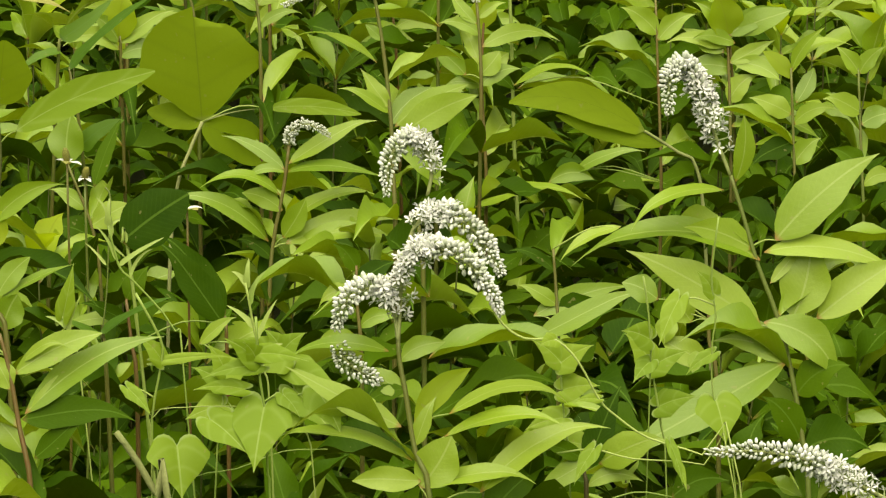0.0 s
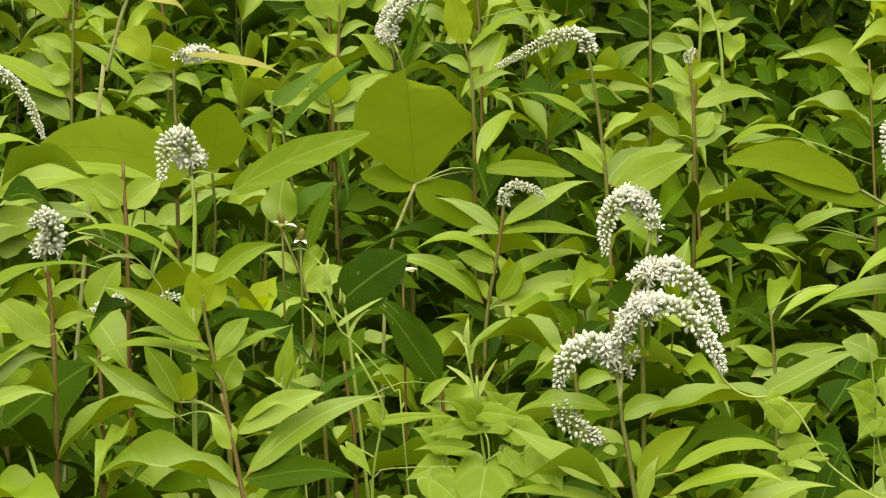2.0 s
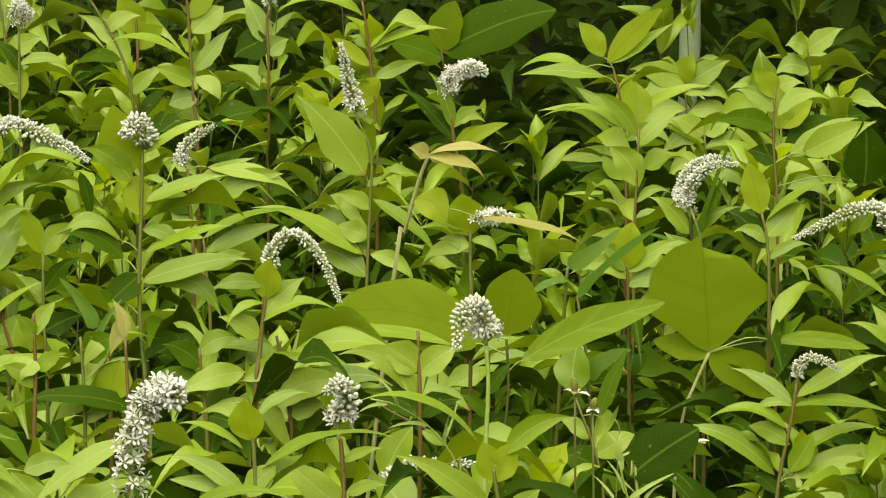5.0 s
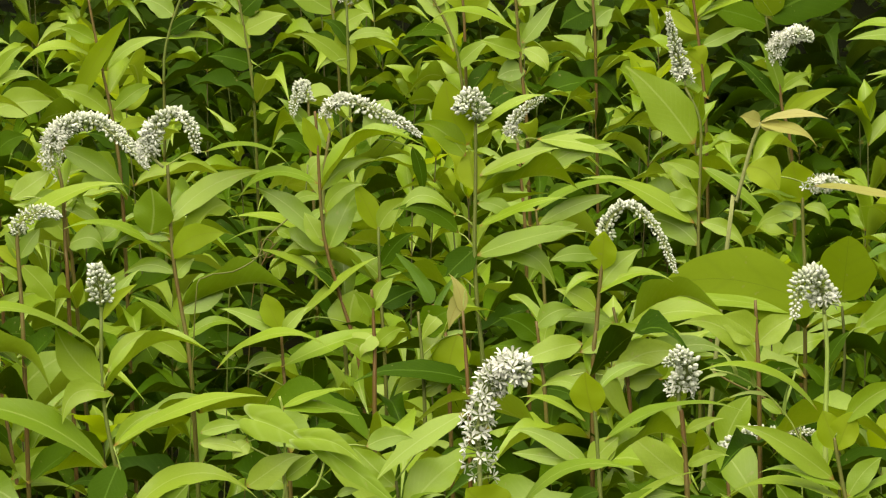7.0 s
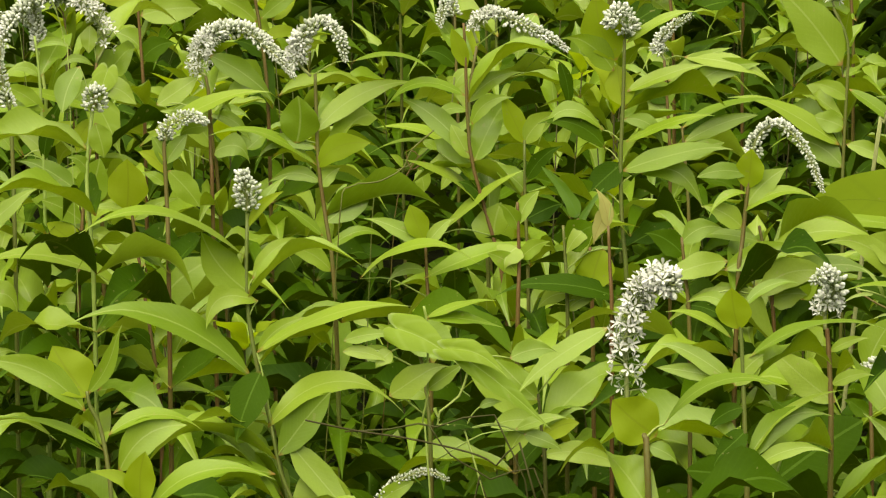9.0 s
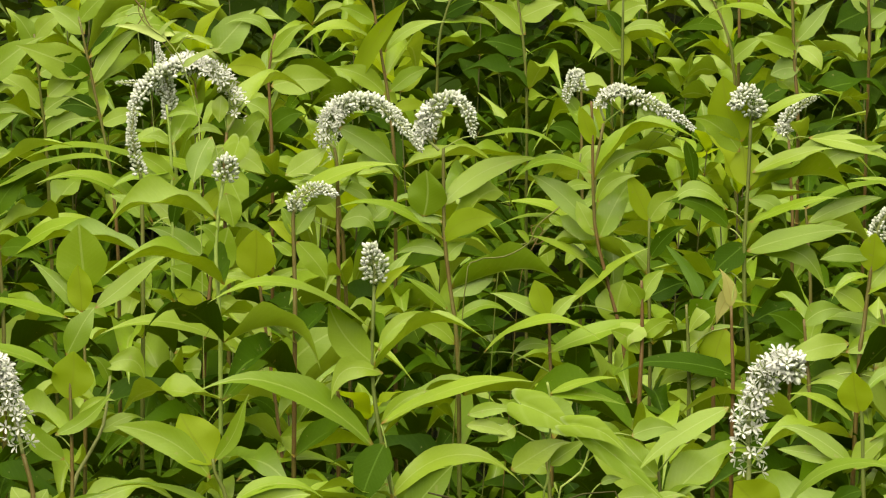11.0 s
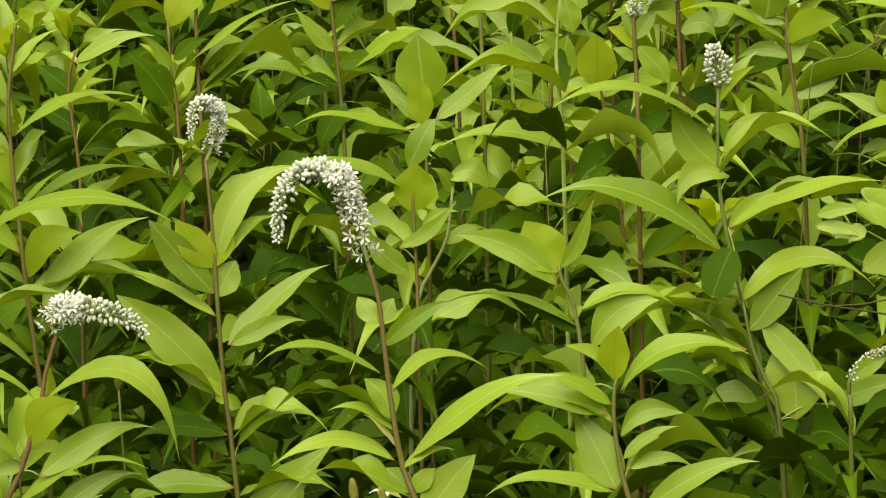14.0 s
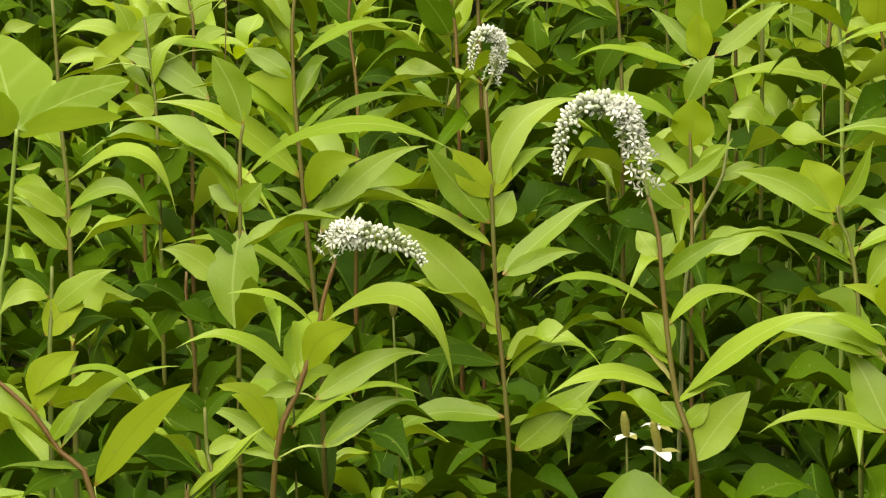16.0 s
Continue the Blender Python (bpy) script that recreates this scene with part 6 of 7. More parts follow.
      [(-66, 66, 638, -75, 27, -9, 18, 12, -30, 'g'),
       (-58, 63, 630, 35, 0, 15, 17, 6, 64, 'E'),
       (-48, 51, 585, 44, 4, 41, 20, 2, 60, 'y'),
       (-58, 52, 582, -87, 15, 47, 21, 3, -58, 'g'),
       (-51, 45, 557, -111, 33, 17, 26, 11, -6, 'g'),
       (-44, 41, 542, -54, -2, 2, 20, 5, -66, 'E'),
       (-45, 40, 537, 24, 0, 40, 35, 0, 64, 'E'),
       (-22, 48, 592, 103, -5, 2, 24, 17, 14, 'g'),
       (-26, 45, 575, 89, -28, 16, 20, 8, 22, 'g')] +
      [(0, 31, 534, 99, 11, 53, 24, 5, 36, 'g'),
       (-54, 56, 605, -26, 13, 20, 18, 2, -60, 'E'),
       (-48, 47, 568, 15, 4, 38, 13, 2, 52, 'g'),
       (-54, 57, 610, -34, 4, -13, 13, 3, -66, 'd'),
       (-38, 39, 538, 80, -13, 10, 18, 8, 34, 'g')],
      spikes=[([(-51, 80, 715), (-42, 82, 734), (-23, 75, 742), (-5, 65, 733), (7, 57, 718), (16, 49, 701)], 0.45, 0.0086, True, 1),
              ([(-59, 66, 645), (-57, 71, 670), (-57, 57, 700), (-46, 48, 717), (-28, 40, 721), (-10, 30, 710), (1, 19, 695), (9, 14, 679)], 0.52, 0.009, True, 1),
              ([(-59, 66, 645), (-62, 72, 668), (-74, 67, 685), (-91, 60, 687), (-103, 55, 676), (-108, 53, 661)], 0.42, 0.009, True, 1),
              ([(-104, 74, 643), (-99, 71, 631), (-89, 67, 623), (-77, 63, 617)], 0, 0.0062, True, 0.7)], seed=459)
shoot((1.039, 3.612), [(0, 0, -10), (-5, 17, 253), (-6, 24, 421), (-10, 37, 477), (-18, 51, 533), (-29, 63, 580), (-44, 75, 622), (-57, 87, 668), (-65, 95, 696)],
      [(-61, 93, 691, 6, 2, 57, 18, 1, 0, 'E'),
       (-29, 76, 643, 89, 8, 74, 40, 7, 60, 'g'),
       (-42, 75, 626, -156, 41, 3, 37, 24, -24, 'g'),
       (-43, 64, 572, -114, 20, 64, 38, 3, -68, 'g'),
       (-39, 76, 633, 115, -16, -15, 26, 14, 36, 'g'),
       (-71, 93, 684, -87, -18, -24, 21, 12, -16, 'g'),
       (-34, 70, 607, 32, 8, 34, 10, 2, 50, 'g'),
       (-16, 60, 579, 17, 12, 63, 43, 0, 32, 'E'),
       (4, 56, 579, 69, -3, 49, 34, 2, 64, 'E')] +
      [(-40, 64, 575, 59, -24, -44, 32, 17, 62, 'E'),
       (-23, 53, 542, -60, 24, 16, 20, 8, -64, 'g'),
       (-22, 53, 543, -160, -16, -81, 37, 5, -40, 'g'),
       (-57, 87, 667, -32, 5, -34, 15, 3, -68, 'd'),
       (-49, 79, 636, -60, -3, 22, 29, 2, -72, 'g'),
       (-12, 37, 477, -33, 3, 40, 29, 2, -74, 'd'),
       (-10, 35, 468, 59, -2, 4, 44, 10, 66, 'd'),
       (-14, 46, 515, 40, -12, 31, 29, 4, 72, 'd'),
       (-23, 53, 542, -30, 22, 35, 22, 2, -52, 'E')],
      spikes=[([(-65, 95, 695), (-77, 104, 728), (-88, 108, 761), (-103, 106, 788), (-119, 97, 781), (-122, 87, 754)], 0.5, 0.0098, True, 1)], seed=460)
shoot((0.353, 3.139), [(0, 0, -10), (-14, 24, 339), (-21, 35, 566), (-29, 49, 625), (-36, 60, 669), (-42, 66, 692)],
      [(-25, 51, 636, 100, 0, 55, 24, 6, 38, 'g'),
       (-27, 50, 632, 81, -8, 1, 23, 11, 66, 'd'),
       (-32, 58, 664, 63, -7, 30, 21, 5, 66, 'E'),
       (-19, 43, 605, 36, -1, 33, 17, 2, 64, 'd'),
       (-21, 49, 632, 32, 11, 36, 10, 2, 50, 'g'),
       (-35, 56, 653, -15, 9, 27, 17, 2, -56, 'g'),
       (-27, 45, 609, -28, 12, 31, 21, 2, -62, 'E'),
       (-26, 59, 673, 31, -12, 15, 8, 6, 66, 'g')], seed=461)
shoot((1.058, 2.904), [(0, 0, -10), (-84, 39, 350), (-120, 56, 583), (-139, 64, 604)],
      [(-139, 65, 606, 16, -1, 8, 8, 2, 66, 'g')],
      spikes=[([(-139, 65, 606), (-162, 71, 618), (-185, 78, 629), (-210, 75, 641), (-242, 77, 647), (-276, 78, 647)], 0.5, 0.0078, True, 0.8)], seed=462)
shoot((1.055, 5.167), [(0, 0, -10), (-2, 16, 246), (-3, 23, 410), (-6, 45, 507), (-2, 59, 579), (0, 67, 618)],
      [(1, 53, 552, 81, -31, 15, 20, 13, 48, 'g'),
       (-1, 46, 519, 27, -2, 26, 28, 1, 66, 'E'),
       (-5, 57, 564, -40, 19, 19, 17, 4, -62, 'g'),
       (-2, 58, 571, -5, -2, 39, 34, 0, 2, 'y'),
       (-4, 44, 507, -45, 14, -2, 15, 7, -66, 'g'),
       (-2, 47, 520, 36, -6, -20, 20, 8, 68, 'd'),
       (-16, 16, 367, 117, -54, 22, 30, 19, 24, 'g'),
       (10, 12, 370, -12, 9, 34, 28, 1, -50, 'y')], seed=463)
shoot((1.254, 5.128), [(0, 0, -10), (0, 15, 240), (0, 22, 400), (-1, 49, 524), (-2, 67, 608)],
      [(0, 58, 569, -44, 5, 33, 27, 3, -72, 'g'),
       (0, 57, 562, 43, -3, 33, 24, 4, 64, 'g'),
       (-1, 46, 511, -48, 13, 19, 34, 4, -66, 'd'),
       (0, 39, 478, 45, -13, 35, 34, 4, 72, 'd'),
       (-168, 76, 507, 89, -30, 19, 22, 13, 18, 'g'),
       (-101, 42, 408, 76, -27, 36, 19, 8, 42, 'g'),
       (-130, 45, 397, 51, -16, 5, 24, 7, 68, 'E')], seed=464)
shoot((1.336, 5.116), [(0, 0, -10), (0, 16, 249), (-1, 23, 415), (-1, 48, 531), (-3, 62, 596)],
      [(0, 55, 563, -15, 2, 56, 42, 0, -78, 'y'),
       (6, 55, 569, 63, -21, 32, 30, 8, 70, 'E'),
       (-6, 53, 549, -46, 21, 27, 24, 4, -62, 'g'),
       (7, 53, 560, -54, -5, 6, 19, 8, -68, 'g'),
       (5, 48, 537, 50, -25, -17, 24, 7, 62, 'E'),
       (0, 49, 537, 52, -6, 28, 20, 3, 66, 'g'),
       (26, 24, 443, 81, -11, -3, 18, 7, 20, 'g'),
       (1, 36, 480, 65, 3, 12, 27, 7, 64, 'd'),
       (-2, 40, 492, 32, -4, 34, 27, 3, 68, 'g')] +
      [(-1, 34, 467, -42, 6, 27, 27, 3, -70, 'd')], seed=465)
shoot((1.357, 4.900), [(0, 0, -10), (0, 15, 235), (0, 21, 392), (0, 40, 479), (-1, 59, 566)],
      [(-1, 58, 559, 71, 6, 35, 19, 16, 24, 'g'),
       (0, 59, 564, 35, -12, 51, 16, 3, 78, 'g'),
       (-2, 48, 515, -48, 2, 22, 26, 3, -70, 'g'),
       (4, 50, 528, 23, 13, 38, 20, 1, 38, 'E'),
       (0, 42, 485, -51, -9, -23, 26, 5, -58, 'd'),
       (1, 46, 504, 44, -17, 22, 20, 6, 72, 'g'),
       (0, 36, 460, 28, -1, 32, 26, 3, 64, 'g'),
       (0, 57, 554, -31, 16, 30, 20, 3, -58, 'y')], seed=466)
shoot((1.434, 4.884), [(0, 0, -10), (-1, 15, 228), (-1, 21, 380), (-2, 43, 480), (-3, 62, 568)],
      [(-2, 60, 561, 27, -6, 33, 20, 3, 72, 'g'),
       (-2, 60, 561, -27, 7, 32, 20, 3, -68, 'g'),
       (-1, 51, 518, -44, -2, 21, 26, 4, -72, 'g'),
       (-1, 48, 505, 43, 1, 12, 26, 4, 64, 'g'),
       (0, 37, 455, -36, 11, 25, 26, 4, -66, 'd'),
       (-1, 33, 437, 43, -14, 8, 20, 9, 68, 'g')], seed=467)
shoot((0.972, 4.347), [(0, 0, -10), (-2, 15, 233), (-3, 22, 388), (-4, 34, 443), (-6, 44, 487)],
      [(-27, 33, 421, 100, 9, 31, 24, 9, 62, 'g'),
       (-27, 28, 399, 106, -23, 57, 26, 8, 50, 'g'),
       (-4, 39, 465, -47, 13, 21, 12, 5, -66, 'd'),
       (61, 36, 510, -65, -11, -31, 16, 6, -26, 'g'),
       (-2, 29, 421, 39, -3, 17, 29, 3, 66, 'd'),
       (-4, 31, 432, -37, 6, 23, 17, 3, -68, 'g')], seed=468)
shoot((1.046, 3.927), [(0, 0, -10), (-11, 19, 268), (-16, 27, 447), (-23, 38, 492), (-20, 49, 543), (-16, 56, 578)],
      [(-16, 27, 447, 5, -19, -42, 41, 2, 12, 'h'),
       (-55, 49, 512, -9, -8, -24, 21, 3, -26, 'E'),
       (-38, 44, 507, -21, 3, 26, 26, 2, -72, 'E'),
       (-23, 34, 472, -43, 13, 19, 26, 2, -66, 'E'),
       (-68, 54, 527, -32, 10, 14, 26, 3, -64, 'E'),
       (-31, 38, 482, -9, -9, -19, 15, 1, -26, 'E')], kind='vine', seed=469)
shoot((0.793, 3.358), [(0, 0, -10), (-5, 20, 298), (-8, 28, 497), (-9, 34, 523), (-11, 38, 540)],
      [(2, 34, 532, 49, -21, 27, 27, 4, 74, 'g'),
       (-9, 36, 532, -39, -4, -21, 18, 3, -60, 'g'),
       (-11, 37, 536, -32, 0, 10, 14, 4, -70, 'd'),
       (-7, 32, 514, 45, -1, 3, 14, 6, 66, 'g'),
       (58, 18, 507, 44, -4, 13, 27, 4, 66, 'd'),
       (-7, 35, 527, 28, 13, 64, 23, 2, 42, 'd')], stem_mat=STEM_DARK, seed=470)
shoot((0.749, 4.186), [(0, 0, -10), (-4, 17, 252), (-6, 24, 420), (-9, 36, 473), (-9, 44, 510)],
      [(-9, 40, 494, 38, 6, 20, 22, 4, 58, 'd'),
       (-10, 38, 484, -36, 11, -13, 17, 5, -68, 'g'),
       (-8, 33, 463, -53, -6, -3, 17, 8, -66, 'd'),
       (-8, 43, 505, -23, 4, 27, 19, 2, -70, 'd'),
       (-7, 31, 452, 39, -8, 12, 17, 6, 68, 'g'),
       (-8, 29, 441, -41, 0, -4, 19, 5, -66, 'E')], seed=471)
shoot((0.614, 4.746), [(0, 0, -10), (9, 12, 247), (13, 17, 412), (22, 28, 483), (35, 33, 518), (49, 37, 549)],
      [(49, 37, 550, -9, 10, 114, 131, 2, 6, 'q'),
       (49, 37, 548, -57, 17, 11, 28, 1, -66, 'b'),
       (48, 37, 547, 84, -2, -47, 45, 4, 72, 'b'),
       (119, 31, 564, 102, 6, -10, 18, 5, 70, 'B'),
       (49, 37, 549, 63, -11, 15, 2, 1, 68, 'v')], kind='broad', stem_mat=STEM_PALE, radius=0.0018, seed=472)
shoot((0.401, 4.375), [(0, 0, -10), (7, 15, 304), (9, 21, 506), (15, 34, 582), (13, 43, 632)],
      [(-9, 46, 631, -154, 37, 14, 67, 17, -68, 'b'),
       (13, 44, 636, 7, 1, 65, 59, 1, 4, 'b'),
       (30, 38, 612, 131, -48, 66, 33, 7, 74, 'B'),
       (-33, 48, 625, -160, 1, 14, 17, 8, -36, 'B')], kind='broad', stem_mat=STEM_DARK, radius=0.0014, seed=473)
shoot((0.421, 4.893), [(0, 0, -10), (-1, 18, 344), (-1, 26, 573), (-2, 32, 609), (-2, 42, 662)],
      [(-3, 40, 650, -10, -4, 47, 45, 0, 6, 'y'),
       (-5, 41, 656, -78, -10, 32, 19, 7, -64, 'g'),
       (-2, 37, 633, -35, 14, 11, 16, 5, -64, 'g'),
       (-1, 38, 646, 29, -16, -17, 13, 9, 60, 'g'),
       (-2, 38, 640, -53, 12, -19, 19, 6, -72, 'g')],
      spikes=[([(-2, 42, 662), (6, 42, 669), (18, 31, 672), (32, 19, 674), (43, 7, 672)], 0.6, 0.0075, True, 0.9)], seed=474)
shoot((0.643, 5.270), [(0, 0, -10), (-1, 17, 318), (-2, 24, 530), (-2, 33, 582), (1, 44, 648), (4, 56, 713)],
      [(4, 57, 718, -4, 19, 49, 35, 0, -8, 'y'),
       (2, 54, 705, -56, -6, 56, 20, 3, -80, 'g'),
       (0, 55, 705, -82, 23, 27, 21, 17, -22, 'g'),
       (-2, 25, 540, -12, 10, 57, 39, 0, -44, 'y'),
       (4, 44, 646, -35, 7, 47, 34, 3, -68, 'E'),
       (4, 52, 693, 49, 15, 44, 20, 7, 54, 'g'),
       (1, 41, 628, 42, 5, 12, 12, 8, 66, 'g'),
       (-1, 33, 582, -52, 0, 8, 17, 9, -70, 'g'),
       (-2, 25, 537, -82, 29, 11, 20, 11, -30, 'g')] +
      [(-1, 27, 550, 52, -19, 15, 14, 7, 72, 'g')], seed=475)
shoot((0.731, 4.757), [(0, 0, -10), (-3, 19, 361), (-5, 27, 601), (-7, 39, 666), (-13, 45, 696)],
      [(-13, 45, 695, -14, 8, 55, 31, 0, -54, 'y'),
       (-8, 43, 689, 96, -5, 43, 23, 12, 10, 'g'),
       (-8, 40, 672, 38, 13, 40, 25, 2, 54, 'g'),
       (-7, 39, 666, -37, 6, 12, 15, 6, -68, 'g'),
       (-7, 36, 648, 48, 3, 17, 12, 8, 66, 'g'),
       (-8, 38, 660, -40, 20, 40, 25, 2, -58, 'd')], seed=476)
shoot((0.731, 5.255), [(0, 0, -10), (-5, 16, 302), (-8, 23, 504), (-12, 38, 582), (-20, 44, 611)],
      [(-10, 33, 556, -45, 12, 39, 27, 4, -66, 'g'),
       (-10, 31, 543, 48, 5, 18, 20, 5, 64, 'g'),
       (-13, 36, 569, -57, -2, 2, 20, 8, -68, 'g')],
      spikes=[([(-19, 43, 609), (-27, 49, 633), (-20, 42, 658), (-1, 32, 674), (25, 20, 679)], 0.3, 0.0076, True, 0.9)], seed=477)
shoot((0.815, 5.259), [(0, 0, -10), (-5, 20, 365), (-7, 28, 608), (-12, 45, 699), (-10, 56, 765)],
      [(-8, 50, 731, 64, 8, 20, 20, 12, 64, 'g'),
       (6, 40, 685, 79, 10, 51, 24, 5, 62, 'g'),
       (22, 39, 689, 80, -27, 44, 35, 4, 74, 'g'),
       (93, 24, 653, -4, -10, 82, 57, 1, 4, 'd'),
       (-9, 54, 752, -26, 4, 33, 27, 1, -70, 'y'),
       (-10, 48, 719, -75, -11, 9, 27, 4, -70, 'd'),
       (-9, 51, 738, -46, 9, 26, 27, 4, -68, 'g'),
       (-7, 41, 680, -35, 12, 12, 27, 4, -66, 'd')], seed=478)
shoot((1.015, 5.018), [(0, 0, -10), (0, 16, 307), (1, 23, 512), (1, 34, 575), (-2, 44, 628)],
      [(-2, 40, 605, -28, 17, 33, 16, 1, -54, 'E'),
       (3, 34, 580, 83, 3, 9, 21, 13, 68, 'g'),
       (0, 29, 548, 23, 1, 27, 26, 1, 66, 'E'),
       (-16, 31, 548, -45, 9, 37, 23, 5, -68, 'g'),
       (1, 37, 593, -47, 9, 13, 16, 6, -68, 'g'),
       (1, 27, 537, 47, 1, 18, 20, 6, 66, 'g'),
       (-1, 41, 612, 31, -2, 19, 13, 4, 68, 'g')],
      spikes=[([(-2, 44, 628), (-3, 45, 636), (1, 46, 643)], 0, 0.004, True, 0.6)], seed=479)
shoot((1.161, 5.418), [(0, 0, -10), (-23, 21, 346), (-33, 30, 576), (-45, 41, 631), (-53, 52, 692), (-61, 64, 753), (-64, 69, 780)],
      [(-53, 51, 684, -65, 5, 28, 28, 4, -70, 'g'),
       (-52, 53, 697, 55, 4, 21, 13, 4, 28, 'g'),
       (-45, 44, 651, 56, -15, 8, 13, 7, 48, 'g'),
       (-49, 48, 671, 33, 3, 34, 10, 3, 40, 'g'),
       (-57, 57, 712, -41, 6, 28, 21, 4, -70, 'g'),
       (-41, 39, 624, -28, 11, 27, 10, 3, -62, 'g'),
       (-36, 35, 604, 36, 6, 19, 10, 3, 62, 'g'),
       (-56, 59, 726, 30, -5, 28, 9, 3, 64, 'g')], stem_mat=VINE, seed=480)
shoot((1.004, 5.233), [(0, 0, -10), (1, 18, 349), (1, 26, 581), (2, 42, 673), (2, 57, 757)],
      [(4, 53, 738, 19, 3, 23, 17, 3, 60, 'y'),
       (3, 50, 718, -62, 6, 20, 30, 5, -70, 'g'),
       (3, 45, 692, -52, 3, 14, 27, 5, -70, 'd'),
       (3, 43, 679, 17, -5, 20, 34, 1, 80, 'E'),
       (3, 55, 744, -36, 10, 26, 27, 3, -66, 'g'),
       (3, 35, 633, -46, 5, 20, 34, 4, -70, 'd'),
       (2, 33, 620, 44, -17, -5, 27, 5, 66, 'g')], seed=481)
shoot((0.211, 3.493), [(0, 0, -10), (-1, 19, 373), (-1, 28, 621), (-2, 38, 676), (-4, 44, 709), (-5, 45, 717)],
      [(2, 34, 660, -56, 11, 46, 26, 3, -68, 'g'),
       (-2, 42, 699, 29, -6, 14, 9, 4, 72, 'g'),
       (-1, 37, 674, 33, -6, 9, 11, 4, 70, 'g'),
       (-1, 34, 656, -30, 9, 8, 18, 3, -66, 'd')],
      spikes=[([(-6, 45, 716), (-6, 48, 733), (0, 40, 749), (-6, 28, 763), (-16, 18, 760)], 0.4, 0.0088, True, 0.95)], seed=482)
shoot((0.286, 4.077), [(0, 0, -10), (-2, 15, 280), (-3, 21, 466), (-4, 28, 507), (-5, 34, 535)],
      [(-9, 38, 557, 26, 3, 50, 32, 0, 62, 'E'),
       (-5, 30, 517, -23, 8, 15, 16, 2, -64, 'd'),
       (-5, 31, 522, 28, -6, 16, 16, 2, 72, 'g')],
      spikes=[([(-5, 33, 533), (-7, 37, 550), (-1, 38, 561), (14, 28, 572), (29, 21, 575), (58, 13, 578), (82, 10, 575)], 0.22, 0.0078, True, 0.7)], seed=483)
shoot((0.385, 3.569), [(0, 0, -10), (-23, 21, 348), (-33, 30, 581), (-41, 37, 617), (-46, 43, 643), (-50, 47, 666), (-51, 49, 675)],
      [(-49, 47, 665, -11, 6, 32, 24, 0, -54, 'y'),
       (-49, 47, 665, 14, 1, 32, 24, 0, 66, 'y'),
       (-43, 50, 687, 55, -20, 36, 19, 4, 76, 'g'),
       (-52, 43, 642, -78, -7, 51, 21, 6, -76, 'g'),
       (-71, 37, 593, -28, 1, 48, 23, 2, -78, 'E'),
       (-69, 37, 595, 11, -4, 24, 19, 0, 86, 'y'),
       (-41, 39, 629, 27, 3, 31, 19, 1, 62, 'E'),
       (-44, 39, 625, -99, 12, 1, 23, 14, -8, 'g'),
       (-39, 38, 625, 61, 2, 29, 14, 3, 18, 'g')] +
      [(-37, 34, 602, 12, 0, 29, 28, 0, 70, 'E'),
       (-74, 35, 581, -69, 24, 48, 23, 4, -64, 'g'),
       (-45, 41, 634, -66, 1, 20, 15, 5, -34, 'g'),
       (-39, 36, 612, -27, 2, 14, 14, 4, -70, 'd')], seed=484)
shoot((0.331, 3.684), [(0, 0, -10), (3, 19, 379), (4, 28, 631), (5, 36, 677), (7, 44, 723), (5, 50, 755)],
      [(-2, 36, 676, -100, -7, 43, 24, 12, -10, 'g'),
       (6, 42, 714, 21, 5, 27, 12, 3, 56, 'd'),
       (5, 39, 696, -21, 4, 19, 12, 3, -68, 'd')],
      spikes=[([(5, 49, 755), (4, 52, 768), (-3, 46, 787), (-16, 36, 781), (-22, 23, 759)], 0.28, 0.0092, True, 1)], stem_mat=VINE, seed=485)
shoot((0.292, 3.795), [(0, 0, -10), (-2, 21, 395), (-3, 30, 658), (-4, 40, 714), (-5, 46, 747)],
      [(-4, 40, 714, -36, -2, 21, 29, 3, -74, 'g'),
       (-4, 39, 710, 31, -2, 24, 24, 3, 68, 'E'),
       (-4, 36, 695, -69, -3, 36, 22, 12, -74, 'g'),
       (-3, 33, 677, -46, 17, 17, 22, 5, -64, 'd'),
       (-3, 33, 677, 34, -8, 15, 20, 4, 72, 'd')], seed=486)
shoot((0.214, 4.103), [(0, 0, -10), (-15, 20, 359), (-21, 29, 599), (-30, 41, 660), (-35, 46, 685)],
      [(-33, 43, 670, -74, 17, -1, 17, 8, -28, 'g'),
       (-30, 41, 660, 119, 0, 2, 28, 23, 30, 'g'),
       (-26, 35, 629, 98, -9, 20, 26, 13, 68, 'g'),
       (-28, 37, 639, -33, 2, 22, 21, 3, -72, 'd'),
       (-26, 33, 619, 36, 3, 4, 29, 3, 68, 'g')], seed=487)
shoot((0.500, 3.849), [(0, 0, -10), (-9, 16, 290), (-12, 23, 483), (-16, 30, 521), (-20, 38, 560)],
      [(-18, 34, 541, -42, -3, 22, 15, 3, -74, 'd'),
       (-20, 38, 560, 20, 5, 29, 20, 2, 56, 'd'),
       (-18, 35, 545, -60, 14, -11, 14, 6, -54, 'g'),
       (-18, 33, 536, 37, -2, 25, 20, 3, 68, 'd'),
       (63, 24, 540, -51, 15, 74, 30, 2, -64, 'd')], seed=488)
shoot((-0.085, 6.124), [(0, 0, -10), (-2, 16, 335), (-4, 22, 558), (-6, 36, 648), (-7, 49, 727)],
      [(-4, 34, 632, -19, 19, 53, 31, 2, -36, 'y'),
       (-5, 35, 641, -74, -10, 55, 23, 3, -76, 'g'),
       (-5, 38, 656, -44, -5, -15, 11, 9, -62, 'g'),
